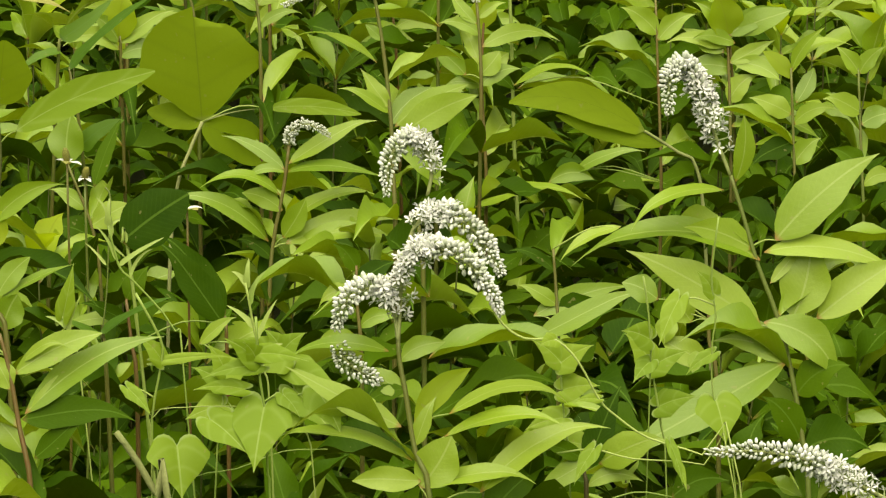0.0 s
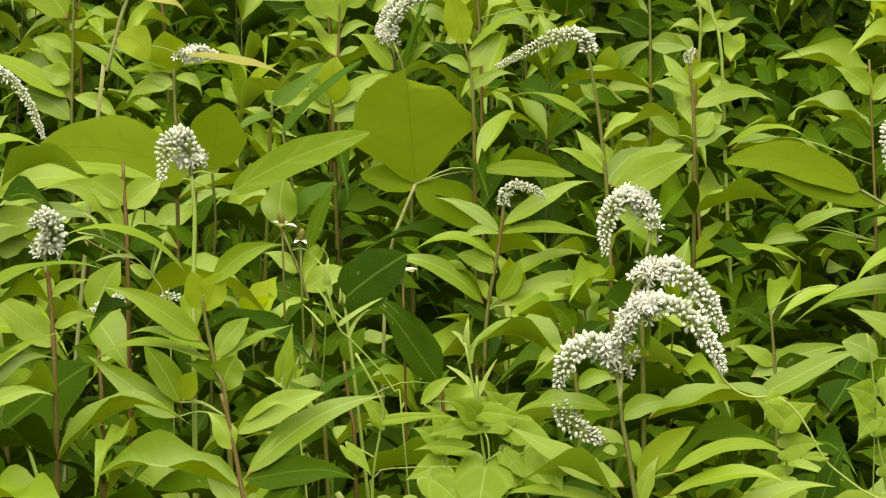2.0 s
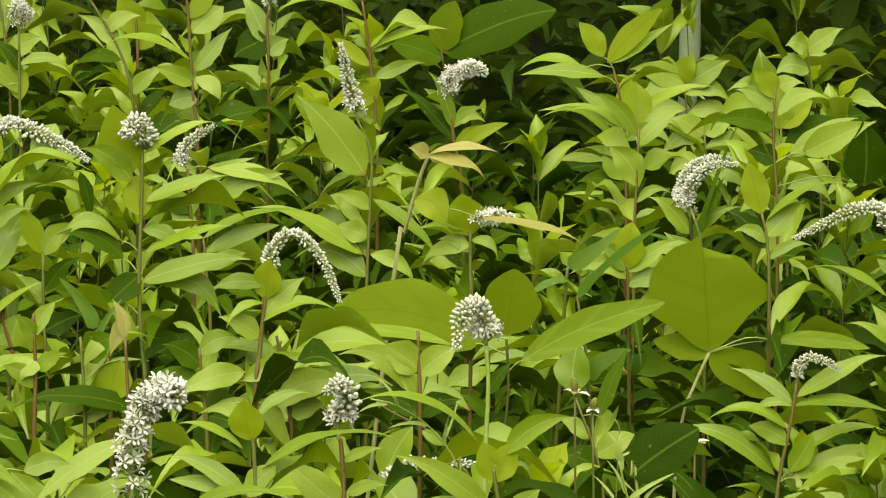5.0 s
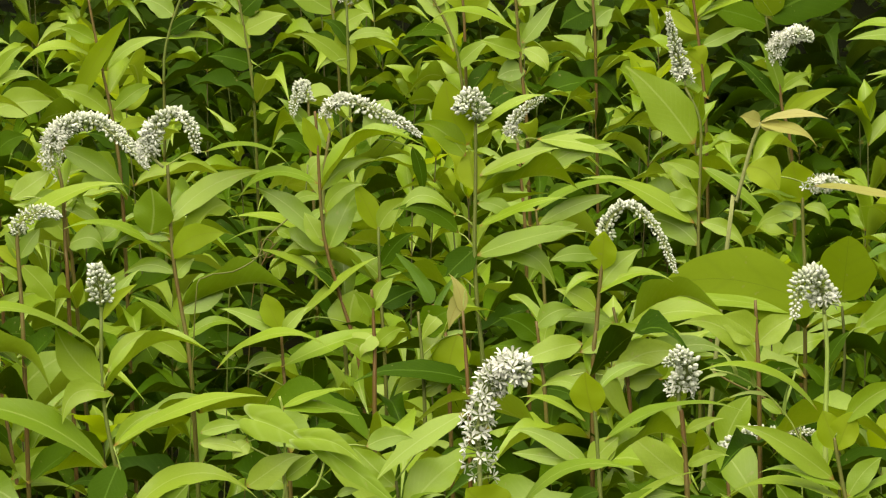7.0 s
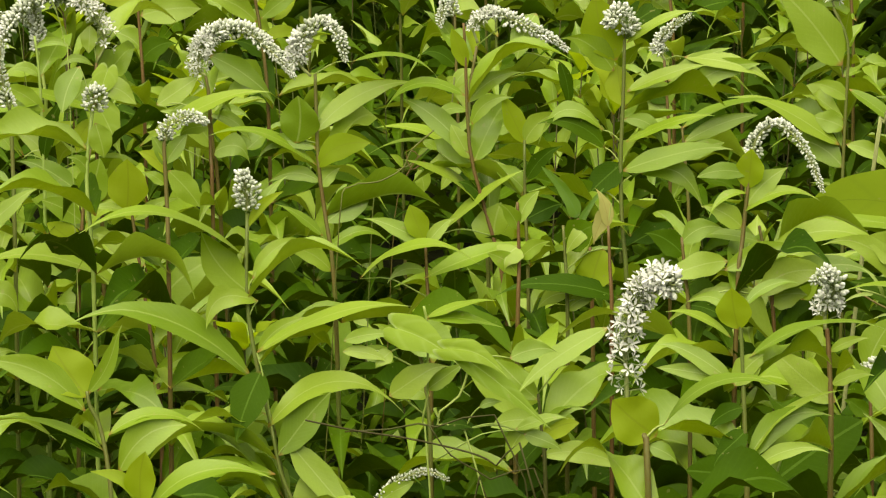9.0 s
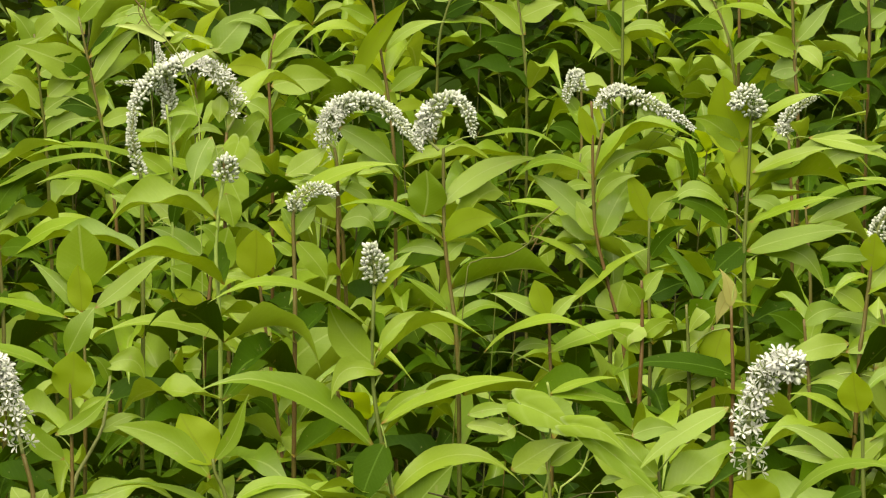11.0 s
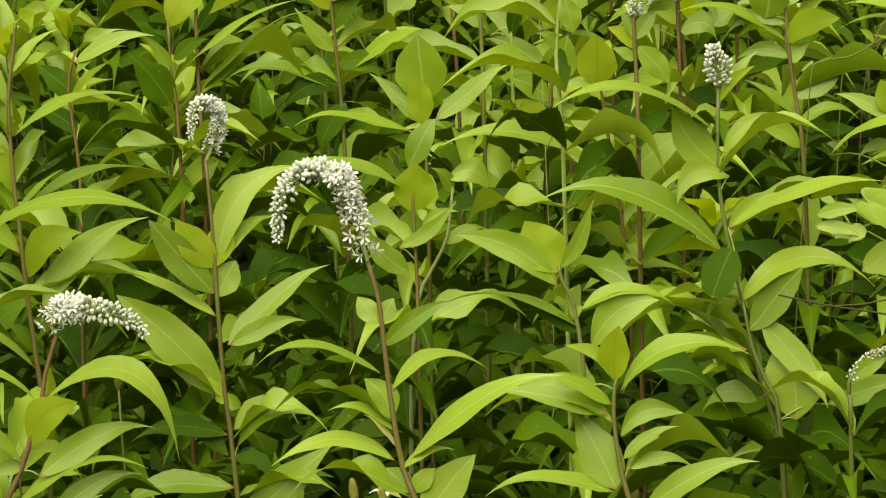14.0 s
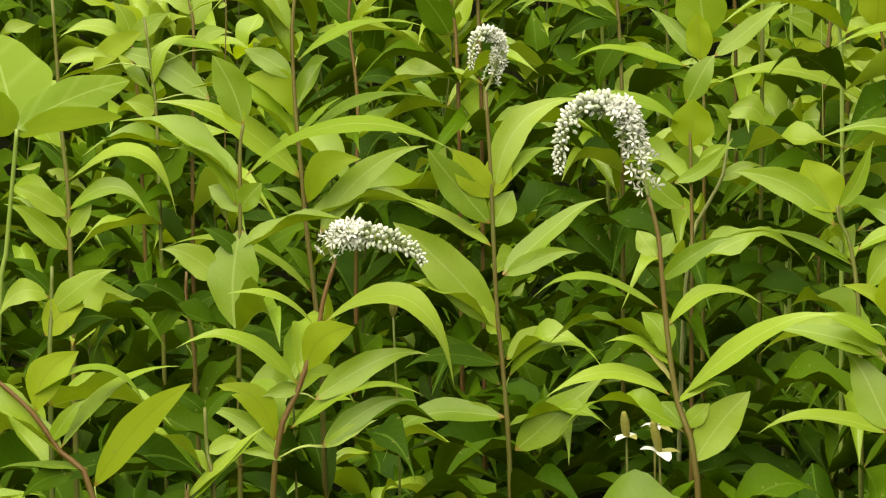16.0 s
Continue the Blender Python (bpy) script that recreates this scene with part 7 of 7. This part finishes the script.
       (-7, 41, 679, 71, 7, -1, 16, 11, 58, 'g'),
       (-5, 40, 671, -37, 13, 37, 19, 5, -60, 'd')],
      spikes=[([(-7, 49, 725), (-7, 50, 735), (3, 42, 747), (-7, 24, 761), (-18, 22, 746)], 0.8, 0.008, True, 0.9)], seed=489)
shoot((0.102, 6.125), [(0, 0, -10), (-28, 18, 372), (-40, 26, 619), (-61, 40, 702), (-101, 52, 769)],
      [(-61, 40, 702, -53, 19, 44, 27, 5, -60, 'g'),
       (-57, 37, 687, -65, -4, -7, 19, 6, -70, 'd'),
       (-46, 30, 642, 46, 0, 38, 23, 4, 70, 'g'),
       (-77, 44, 724, 46, 0, 23, 23, 5, 70, 'g')],
      spikes=[([(-101, 52, 768), (-105, 54, 784), (-108, 48, 804), (-113, 41, 825)], 0, 0.0085, True, 1.1)], seed=490)
shoot((0.076, 6.331), [(0, 0, -10), (-5, 18, 383), (-7, 25, 639), (-10, 38, 716), (-13, 45, 763)],
      [(-7, 34, 691, -28, 6, 58, 40, 2, -66, 'y'),
       (-7, 32, 677, 35, -2, 32, 32, 3, 72, 'y'),
       (-9, 37, 708, -49, 7, -1, 20, 6, -70, 'g')],
      spikes=[([(-13, 45, 763), (-11, 51, 798), (-4, 43, 814), (3, 27, 781), (2, 12, 751)], 0.15, 0.0075, True, 0.8)], seed=491)
shoot((0.158, 5.916), [(0, 0, -10), (-10, 17, 353), (-14, 24, 589), (-21, 37, 669), (-28, 54, 778), (-36, 66, 851), (-37, 69, 873)],
      [(-25, 52, 766, 34, 9, 33, 26, 3, 60, 'y'),
       (-22, 49, 747, 41, 9, 34, 35, 3, 62, 'E'),
       (-22, 43, 711, -128, 23, 7, 31, 25, -8, 'g'),
       (-19, 41, 698, 48, 20, 57, 23, 3, 54, 'g'),
       (-19, 39, 683, -55, -13, 24, 26, 4, -76, 'g'),
       (-15, 35, 662, -37, 1, -8, 30, 3, -70, 'E'),
       (-17, 40, 691, 31, -16, -28, 23, 6, 56, 'E')],
      spikes=[([(-36, 66, 851), (-26, 67, 862), (-19, 56, 855), (-14, 44, 846)], 0.4, 0.008, True, 0.9)], seed=492)
shoot((0.255, 6.324), [(0, 0, -10), (-4, 18, 384), (-5, 25, 640), (-8, 37, 710), (-5, 40, 733)],
      [(-7, 33, 686, -33, 24, 68, 32, 2, -46, 'g'),
       (-7, 34, 694, -49, 0, -24, 48, 2, -70, 'd'),
       (-7, 30, 671, 29, 10, 23, 32, 3, 60, 'g')],
      spikes=[([(-5, 40, 731), (-5, 43, 752), (6, 36, 773), (33, 28, 791)], 0.3, 0.008, True, 0.9)], seed=493)
shoot((0.387, 5.908), [(0, 0, -10), (-7, 17, 354), (-10, 24, 590), (-16, 38, 678), (-23, 48, 743), (-31, 57, 794)],
      [(-29, 53, 771, -112, 6, 7, 27, 22, -32, 'g'),
       (-20, 46, 727, 101, 5, 32, 23, 9, 20, 'g'),
       (-16, 45, 727, 35, 2, 18, 15, 3, 68, 'g'),
       (-20, 42, 707, -47, 16, 35, 19, 3, -62, 'y'),
       (-12, 35, 663, -26, -6, 23, 45, 2, -82, 'y'),
       (-14, 40, 692, 66, 14, 21, 19, 7, 66, 'g')],
      spikes=[([(-31, 56, 792), (-34, 61, 819), (-39, 56, 853), (-42, 58, 868)], 0.2, 0.008, True, 0.9)], seed=494)
shoot((0.726, 6.086), [(0, 0, -10), (-2, 14, 293), (-2, 19, 488), (-5, 38, 608), (-20, 51, 683)],
      [(-33, 53, 697, -33, 11, 46, 31, 2, -60, 'y'),
       (-28, 52, 689, 71, -14, 77, 31, 3, 80, 'y'),
       (-24, 52, 689, 85, 1, 55, 21, 3, 52, 'g'),
       (-60, 52, 682, -88, 19, -6, 21, 14, -28, 'g'),
       (-31, 49, 671, -118, -20, 5, 25, 5, -42, 'g'),
       (-5, 39, 614, 4, 10, 59, 33, 0, -14, 'y'),
       (-7, 39, 614, -64, 8, 43, 19, 3, -68, 'E'),
       (-1, 39, 614, 31, -1, 49, 12, 3, 74, 'g'),
       (-1, 38, 607, 117, 14, 55, 28, 12, 16, 'g')] +
      [(-2, 35, 586, 61, -13, 25, 19, 8, 74, 'g'),
       (-5, 32, 571, -113, -15, 56, 30, 23, -24, 'g'),
       (-4, 27, 533, -27, 12, 44, 39, 2, -56, 'E'),
       (-2, 25, 525, -66, 10, 6, 31, 6, -70, 'd')], seed=495)
shoot((0.505, 5.799), [(0, 0, -10), (-18, 16, 338), (-25, 23, 563), (-37, 34, 627), (-40, 41, 673)],
      [(-37, 34, 627, -66, 20, 70, 21, 4, -46, 'd'),
       (-37, 36, 641, -29, 6, 76, 18, 3, -66, 'g'),
       (-38, 37, 648, 42, -11, 23, 12, 4, 76, 'g'),
       (-35, 33, 620, 47, 6, 21, 26, 3, 66, 'y'),
       (-35, 31, 613, 69, 4, 36, 18, 4, 68, 'y')],
      spikes=[([(-40, 41, 671), (-46, 44, 688), (-41, 37, 710), (-19, 18, 722), (-2, 7, 722)], 0.7, 0.008, True, 0.9)], seed=496)
shoot((-0.370, 6.539), [(0, 0, -10), (5, 15, 328), (7, 21, 546), (11, 34, 626), (39, 45, 706), (49, 50, 739)],
      [(39, 44, 698, 57, -15, -14, 25, 5, 66, 'g'),
       (23, 40, 666, -49, 15, 23, 33, 5, -64, 'g'),
       (11, 35, 634, 85, 5, -9, 19, 10, 28, 'g'),
       (15, 36, 642, 49, -6, 25, 25, 5, 72, 'd')],
      spikes=[([(49, 50, 737), (51, 51, 743), (59, 51, 748), (65, 50, 740)], 0.6, 0.006, True, 0.7)], seed=497)
shoot((-0.211, 6.332), [(0, 0, -10), (-11, 16, 336), (-15, 23, 559), (-27, 40, 668), (-47, 58, 776), (-51, 66, 823)],
      [(-19, 36, 645, -67, 4, 47, 28, 5, -70, 'g'),
       (-31, 44, 691, 35, 4, 31, 32, 3, 66, 'd'),
       (-39, 50, 730, -70, -9, 17, 20, 8, -72, 'g'),
       (-47, 57, 769, 55, -6, 24, 24, 5, 72, 'g'),
       (-27, 40, 668, 59, -6, 25, 32, 5, 72, 'g'),
       (-17, 32, 621, -61, 4, 15, 32, 5, -70, 'd'),
       (-43, 55, 761, -44, 15, 30, 32, 5, -62, 'g')], seed=498)
shoot((-0.090, 6.335), [(0, 0, -10), (-13, 18, 373), (-18, 25, 622), (-30, 42, 723), (-42, 53, 793)],
      [(-32, 48, 762, -33, -6, 32, 32, 3, -80, 'E'),
       (-28, 44, 738, 49, 6, 23, 28, 4, 66, 'g'),
       (-22, 36, 692, -98, 6, 58, 36, 8, -70, 'g'),
       (-34, 48, 762, 31, 6, 55, 24, 2, 62, 'g'),
       (-22, 33, 669, 51, -8, 25, 32, 5, 74, 'g')], seed=499)
shoot((0.044, 4.294), [(0, 0, -10), (-11, 17, 357), (-16, 24, 596), (-20, 31, 633), (-30, 35, 657)],
      [(-30, 35, 659, -35, 14, 46, 16, 2, -66, 'r'),
       (-29, 33, 649, 24, 13, 36, 8, 2, 56, 'r')], kind='grass', seed=500)
shoot((-0.241, 4.891), [(0, 0, -10), (25, 18, 333), (35, 26, 555), (45, 33, 592), (72, 36, 603), (92, 39, 620), (116, 44, 646), (123, 54, 699)],
      [(85, 35, 600, 6, -4, -24, 19, 1, 42, 'E'),
       (123, 52, 687, 20, 4, 21, 16, 2, 64, 'E'),
       (116, 45, 650, -13, -1, 14, 9, 1, -74, 'E')], kind='vine', radius=0.0009, seed=501)
shoot((-0.222, 4.890), [(0, 0, -10), (28, 18, 329), (40, 26, 549), (54, 35, 596), (65, 39, 615), (52, 40, 620), (58, 36, 600), (72, 38, 609)],
      [(65, 39, 615, 15, 1, 12, 6, 1, 68, 'E')], kind='vine', radius=0.0007, seed=502)
shoot((-0.468, 4.864), [(0, 0, -10), (-45, 21, 444), (-65, 29, 741), (-79, 36, 783), (-99, 41, 815), (-121, 43, 833), (-130, 46, 851), (-142, 48, 865)],
      [(-145, 43, 843, -28, -11, -12, 10, 2, -62, 'E'),
       (-99, 41, 815, 21, 0, 12, 9, 2, 72, 'E'),
       (-77, 44, 824, 27, -7, -11, 6, 2, 62, 'E')], kind='vine', radius=0.0010, seed=503)
shoot((-0.446, 4.866), [(0, 0, -10), (-64, 20, 448), (-91, 28, 747), (-121, 37, 806), (-149, 41, 836), (-156, 44, 854), (-148, 45, 859), (-151, 42, 842), (-158, 40, 831)],
      [(-148, 42, 837, 9, 1, 6, 5, 1, 68, 'E')], kind='vine', radius=0.0006, seed=504)
shoot((-0.270, 4.399), [(0, 0, -10), (36, 25, 380), (51, 36, 633), (61, 44, 666), (89, 47, 671), (113, 52, 684), (121, 56, 701), (143, 62, 720)],
      [(113, 52, 684, -13, -3, 14, 7, 1, -76, 'E'),
       (132, 59, 709, 14, 2, -8, 10, 2, 70, 'E')], kind='vine', radius=0.0008, seed=505)
shoot((-0.934, 3.800), [(0, 0, -10), (-4, 22, 350), (-6, 32, 583), (-9, 45, 640), (-11, 58, 698), (-12, 69, 750), (-15, 69, 752)],
      [(-11, 69, 750, -8, -1, -4, 5, 1, -66, 'E')], kind='vine', radius=0.0006, seed=506)
shoot((0.445, 3.841), [(0, 0, -10), (8, 18, 306), (11, 26, 510), (17, 37, 568), (20, 47, 616), (22, 54, 649), (18, 57, 658)],
      [(19, 49, 625, 24, -5, 8, 3, 1, 70, 'w'),
       (17, 42, 592, -18, 7, 19, 3, 1, -62, 'w'),
       (20, 46, 611, 16, -2, -15, 3, 1, 72, 'w')], kind='vine', radius=0.0008, seed=507)
shoot((0.409, 3.972), [(0, 0, -10), (-40, 22, 335), (-57, 32, 558), (-71, 40, 593), (-90, 46, 618), (-130, 55, 638), (-145, 58, 647)],
      [(-86, 44, 611, -20, 4, 12, 11, 2, -68, 'E'),
       (-86, 45, 613, 16, 9, 54, 3, 1, 42, 'w'),
       (-115, 52, 632, 6, 2, 26, 3, 1, 0, 'w'),
       (-130, 55, 638, 10, -3, 16, 3, 1, 80, 'w')], kind='vine', radius=0.0009, seed=508)
shoot((0.052, 4.087), [(0, 0, -10), (-5, 19, 358), (-7, 28, 596), (-9, 37, 647), (-11, 45, 687)],
      [(-11, 44, 686, -11, 8, 35, 13, 2, -38, 'n'),
       (-8, 48, 707, -17, -1, -38, 15, 2, -72, 'n')], kind='dry', seed=509)


# ---- lower shoots that fill the stand ----
def shoot_leaves(rng, foot, height, size, whorls, low=0.4):
    """The stem's top and, for each leaf of a shoot, root, tip, width, roll, arch and material: green, young or
    shade-darkened.
    """
    top = Vector((foot[0] + rng.uniform(-0.05, 0.05), foot[1] + rng.uniform(-0.05, 0.05), height))
    base = Vector((foot[0], foot[1], -0.01))
    az, rows = rng.uniform(0, 6.28), []
    for k in range(whorls):
        f = low + (1 - low) * (k + 0.6) / whorls
        q = base.lerp(top, f)
        for half in range(2):
            az += 1.7 + rng.uniform(-0.5, 0.5) + half
            ln = size * rng.uniform(0.75, 1.2) * (0.8 if k == whorls - 1 else 1.0)
            el = rng.uniform(-0.25, 0.35) + (0.4 if k >= whorls - 1 else 0.1)
            d = Vector((math.cos(az) * math.cos(el), math.sin(az) * math.cos(el), math.sin(el)))
            # lower whorls get 2, the shade-darkened green
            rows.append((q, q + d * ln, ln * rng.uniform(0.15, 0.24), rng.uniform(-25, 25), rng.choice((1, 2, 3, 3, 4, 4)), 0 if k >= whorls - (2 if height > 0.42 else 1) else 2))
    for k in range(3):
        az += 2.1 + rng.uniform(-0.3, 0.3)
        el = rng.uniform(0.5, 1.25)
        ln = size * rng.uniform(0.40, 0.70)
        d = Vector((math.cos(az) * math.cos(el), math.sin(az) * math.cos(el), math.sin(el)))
        # tips of short shoots get the shade-darkened green too
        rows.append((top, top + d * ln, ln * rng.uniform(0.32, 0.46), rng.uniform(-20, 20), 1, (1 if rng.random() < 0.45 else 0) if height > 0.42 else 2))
    return base, top, rows


def fill_shoot(foot, height, seed, size):
    rng = random.Random(seed)
    base, top, rows = shoot_leaves(rng, foot, height, size, 5)
    o = Vector((foot[0], foot[1], 0))
    plant = thing("loosestrife_shoot", o, "leafy loosestrife shoot without flowers among the others", "plant", "loosestrife stand")
    tube("stem", spline([base - o, base.lerp(top, 0.5) - o + Vector((rng.uniform(-0.01, 0.01), 0, 0)), top - o], 6), 0.0013, 0.0009, STEM_DARK, plant, 5)
    for root, tip, w, roll, ai, young in rows:
        share("leaf", blade_mesh(ai, rng.randrange(3), (LEAF, YOUNG, DEEP_SHADED)[young]), leaf_matrix(root - o, tip - o, w, roll), plant)


def stand_stuff(name, label, feet, seed, size, mats, whorls=5, blades=BLADES):
    """Shoots past counting, joined: stems, leaves and young tips."""
    rng = random.Random(seed)
    V, F, U, S, off = [], [], [], [], 0
    for x, y, h in feet:
        base, top, rows = shoot_leaves(rng, (x, y), h, size, whorls)
        tv, tf = tube_data([base, base.lerp(top, 0.5), top], 0.0013, 0.0009, 4)
        V.append(np.array(tv))
        U.append(np.zeros((len(tv), 2)))
        F += [tuple(i + off for i in f) for f in tf]
        S += [3] * len(tf)
        off += len(tv)
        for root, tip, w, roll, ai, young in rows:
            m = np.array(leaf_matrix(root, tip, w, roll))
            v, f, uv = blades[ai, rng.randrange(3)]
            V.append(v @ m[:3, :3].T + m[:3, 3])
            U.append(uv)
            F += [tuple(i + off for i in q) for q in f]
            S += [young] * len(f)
            off += len(v)
    me = bpy.data.meshes.new(name)
    me.from_pydata(np.concatenate(V).tolist(), [], F)
    finish(me, mats, np.concatenate(U), S)
    return tagged(new(name, me), label, "foliage", kind="stuff")


# darker hollows in the stand: bearing from, to (degrees, left positive), distance from, to
HOLLOWS = ((6.6, 9.0, 4.9, 6.6), (8.9, 10.3, 4.7, 5.9), (-13.6, -10.6, 5.9, 9), (-14.5, -11.3, 4.6, 5.9), (-6.4, -4.4, 6.1, 7.6), (-9, -1.5, 8.0, 9), (1.4, 3.0, 5.1, 6.8), (12.4, 14.2, 3.4, 4.2), (-10.9, -9.0, 6.0, 8.0), (-8.6, -7.0, 5.9, 6.8))


def in_hollow(x, y):
    d, g = math.hypot(x, y), math.degrees(math.atan2(-x, y))
    return any(g0 < g < g1 and d0 < d < d1 for g0, g1, d0, d1 in HOLLOWS)


fill = random.Random(5)
placed = list(STEMS)
near_feet, far_feet, side_feet = [], [], []
tries = 0
while tries < 9000 and len(placed) < 1500:
    tries += 1
    d = math.sqrt(fill.uniform(2.7 ** 2, 8.8 ** 2))
    a = fill.uniform(-0.33, 0.33)
    x, y = d * math.sin(a), d * math.cos(a)
    if min((x - p) ** 2 + (y - q) ** 2 for p, q in placed) < (0.045 + 0.013 * d) ** 2:
        continue
    placed.append((x, y))
    far = min(max((d - 4.1) / 1.5, 0), 1)
    low, high = (0.13, 0.27) if math.degrees(math.atan2(-x, y)) > 4 else (0.18, 0.40)
    h = fill.uniform(low, high) * (1 - far) + (fill.uniform(0.48, 0.66) if fill.random() < 0.5 else fill.uniform(0.22, 0.42)) * far
    if 3.0 < math.degrees(math.atan2(-x, y)) < 6.6 and 4.5 < d < 5.5:
        h = fill.uniform(0.42, 0.54)
    if in_hollow(x, y):
        h = fill.uniform(0.10, 0.24)
    (near_feet if d < 5.6 and abs(a) < 0.29 else far_feet).append((x, y, h))
for i, (x, y, h) in enumerate(near_feet):
    if i < 240:
        fill_shoot((x, y), h, i, 0.128)
    else:
        far_feet.append((x, y, h))
stand_stuff("distant_shoots", "crowded loosestrife shoots farther back in the stand", far_feet, 21, 0.128, [LEAF, YOUNG, DEEP_SHADED, STEM_DARK])
# unseen shoots added beside the stand to keep side light out
for k in range(2600):
    d, a = math.sqrt(fill.uniform(0.9, 64)), fill.uniform(-1.5, 1.5)
    x, y = d * math.sin(a), d * math.cos(a)
    if abs(a) < 0.35 and d > 2.5:
        continue
    side_feet.append((x, y, fill.uniform(0.40, 0.60) if d > 2.9 else fill.uniform(0.3, 0.45)))
stand_stuff("outer_shoots", "unseen loosestrife shoots added to either side to block light", side_feet, 22, 0.13, [LEAF, YOUNG, DEEP_SHADED, STEM_DARK], 4, BLADES_LOW)

# ---- undergrowth: the leaves nobody could count ----
def leaf_stuff(name, label, mat, count, seed, place, height, size, parent=None, width=(0.24, 0.36)):
    rng = random.Random(seed)
    V, F, U = [], [], []
    off = 0
    for k in range(count):
        x, y = place(rng)
        z = height(rng, x, y)
        if z is None:
            continue
        az, el = rng.uniform(0, 6.28), rng.uniform(-0.25, 0.7)
        ln = size * rng.uniform(0.7, 1.2)
        d = Vector((math.cos(az) * math.cos(el), math.sin(az) * math.cos(el), math.sin(el)))
        root = Vector((x, y, z))
        m = np.array(leaf_matrix(root, root + d * ln, ln * rng.uniform(*width), rng.uniform(-35, 35)))
        v, f, uv = BLADES_LOW[rng.randrange(len(ARCHES)), rng.randrange(3)]
        V.append(v @ m[:3, :3].T + m[:3, 3])
        U.append(uv)
        F.append(np.array(f) + off)
        off += len(v)
    me = bpy.data.meshes.new(name)
    me.from_pydata(np.concatenate(V).tolist(), [], np.concatenate(F).tolist())
    finish(me, mat, np.concatenate(U))
    ob = new(name, me)
    return tagged(ob, label, "foliage", kind="stuff")


def in_wedge(near, far, spread=0.33):
    def place(rng):
        d = math.sqrt(rng.uniform(near ** 2, far ** 2))
        a = rng.uniform(-spread, spread)
        return d * math.sin(a), d * math.cos(a)
    return place


# both low layers use the green that has shade in its colour
leaf_stuff("undergrowth_leaves", "crowded green leaves low among the stems", DEEP_SHADED, 1800, 11, in_wedge(2.3, 5.5), lambda r, x, y: r.uniform(0.10, 0.28), 0.10)
leaf_stuff("shaded_leaves", "leaves near the soil, their green darkened to stand for shade", DEEP_SHADED, 6500, 12, in_wedge(2.2, 9.6), lambda r, x, y: r.uniform(0.03, 0.24), 0.12)

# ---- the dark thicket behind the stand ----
# leaf colour carries the shade of the wood
leaf_stuff("thicket_leaves", "dense thicket behind the stand, its shade put into dark leaf colours", THICKET_SHADED, 19000, 13, lambda r: (r.uniform(-5, 5), 8.3 + 5.5 * r.random() ** 1.8), lambda r, x, y: 2.6 * r.random() ** 2.0, 0.16)


def sapling(x, y, r, label):
    tree = thing("sapling", (x, y, 0), label, "tree")
    rng = random.Random(int(x * 100))
    path = spline([(0, 0, -0.03), (0.02, 0, 0.6), (0.0, 0.03, 1.6), (0.05, 0.0, 2.8)], 14)
    tube("trunk", path, r, r * 0.7, BARK, tree, 9, (0.12, 0.3, 0.5))
    V, F, U, off = [], [], [], 0
    for k in range(260):
        q = path[rng.randrange(8, 15)] + Vector((rng.gauss(0, 0.35), rng.gauss(0, 0.3), rng.gauss(0.2, 0.35)))
        az, el = rng.uniform(0, 6.28), rng.uniform(-0.6, 0.4)
        d = Vector((math.cos(az) * math.cos(el), math.sin(az) * math.cos(el), math.sin(el)))
        m = np.array(leaf_matrix(q, q + d * 0.13, 0.05, rng.uniform(-30, 30)))
        v, f, uv = BLADES[rng.randrange(5), rng.randrange(3)]
        V.append(v @ m[:3, :3].T + m[:3, 3])
        U.append(uv)
        F += [tuple(i + off for i in g) for g in f]
        off += len(v)
    for k in range(7):
        q = path[8 + k]
        e = q + Vector((rng.gauss(0, 0.35), rng.gauss(0, 0.3), rng.uniform(0.1, 0.4)))
        tube("limb", [q, q.lerp(e, 0.5) + Vector((0, 0, 0.03)), e], r * 0.35, r * 0.12, BARK, tree, 5)
    crown = mesh_object("crown", np.concatenate(V), F, DEEP_SHADED, tree, np.concatenate(U))
    return tree


sapling(1.03, 8.0, 0.0165, "slim pale-barked sapling at the edge of the thicket")
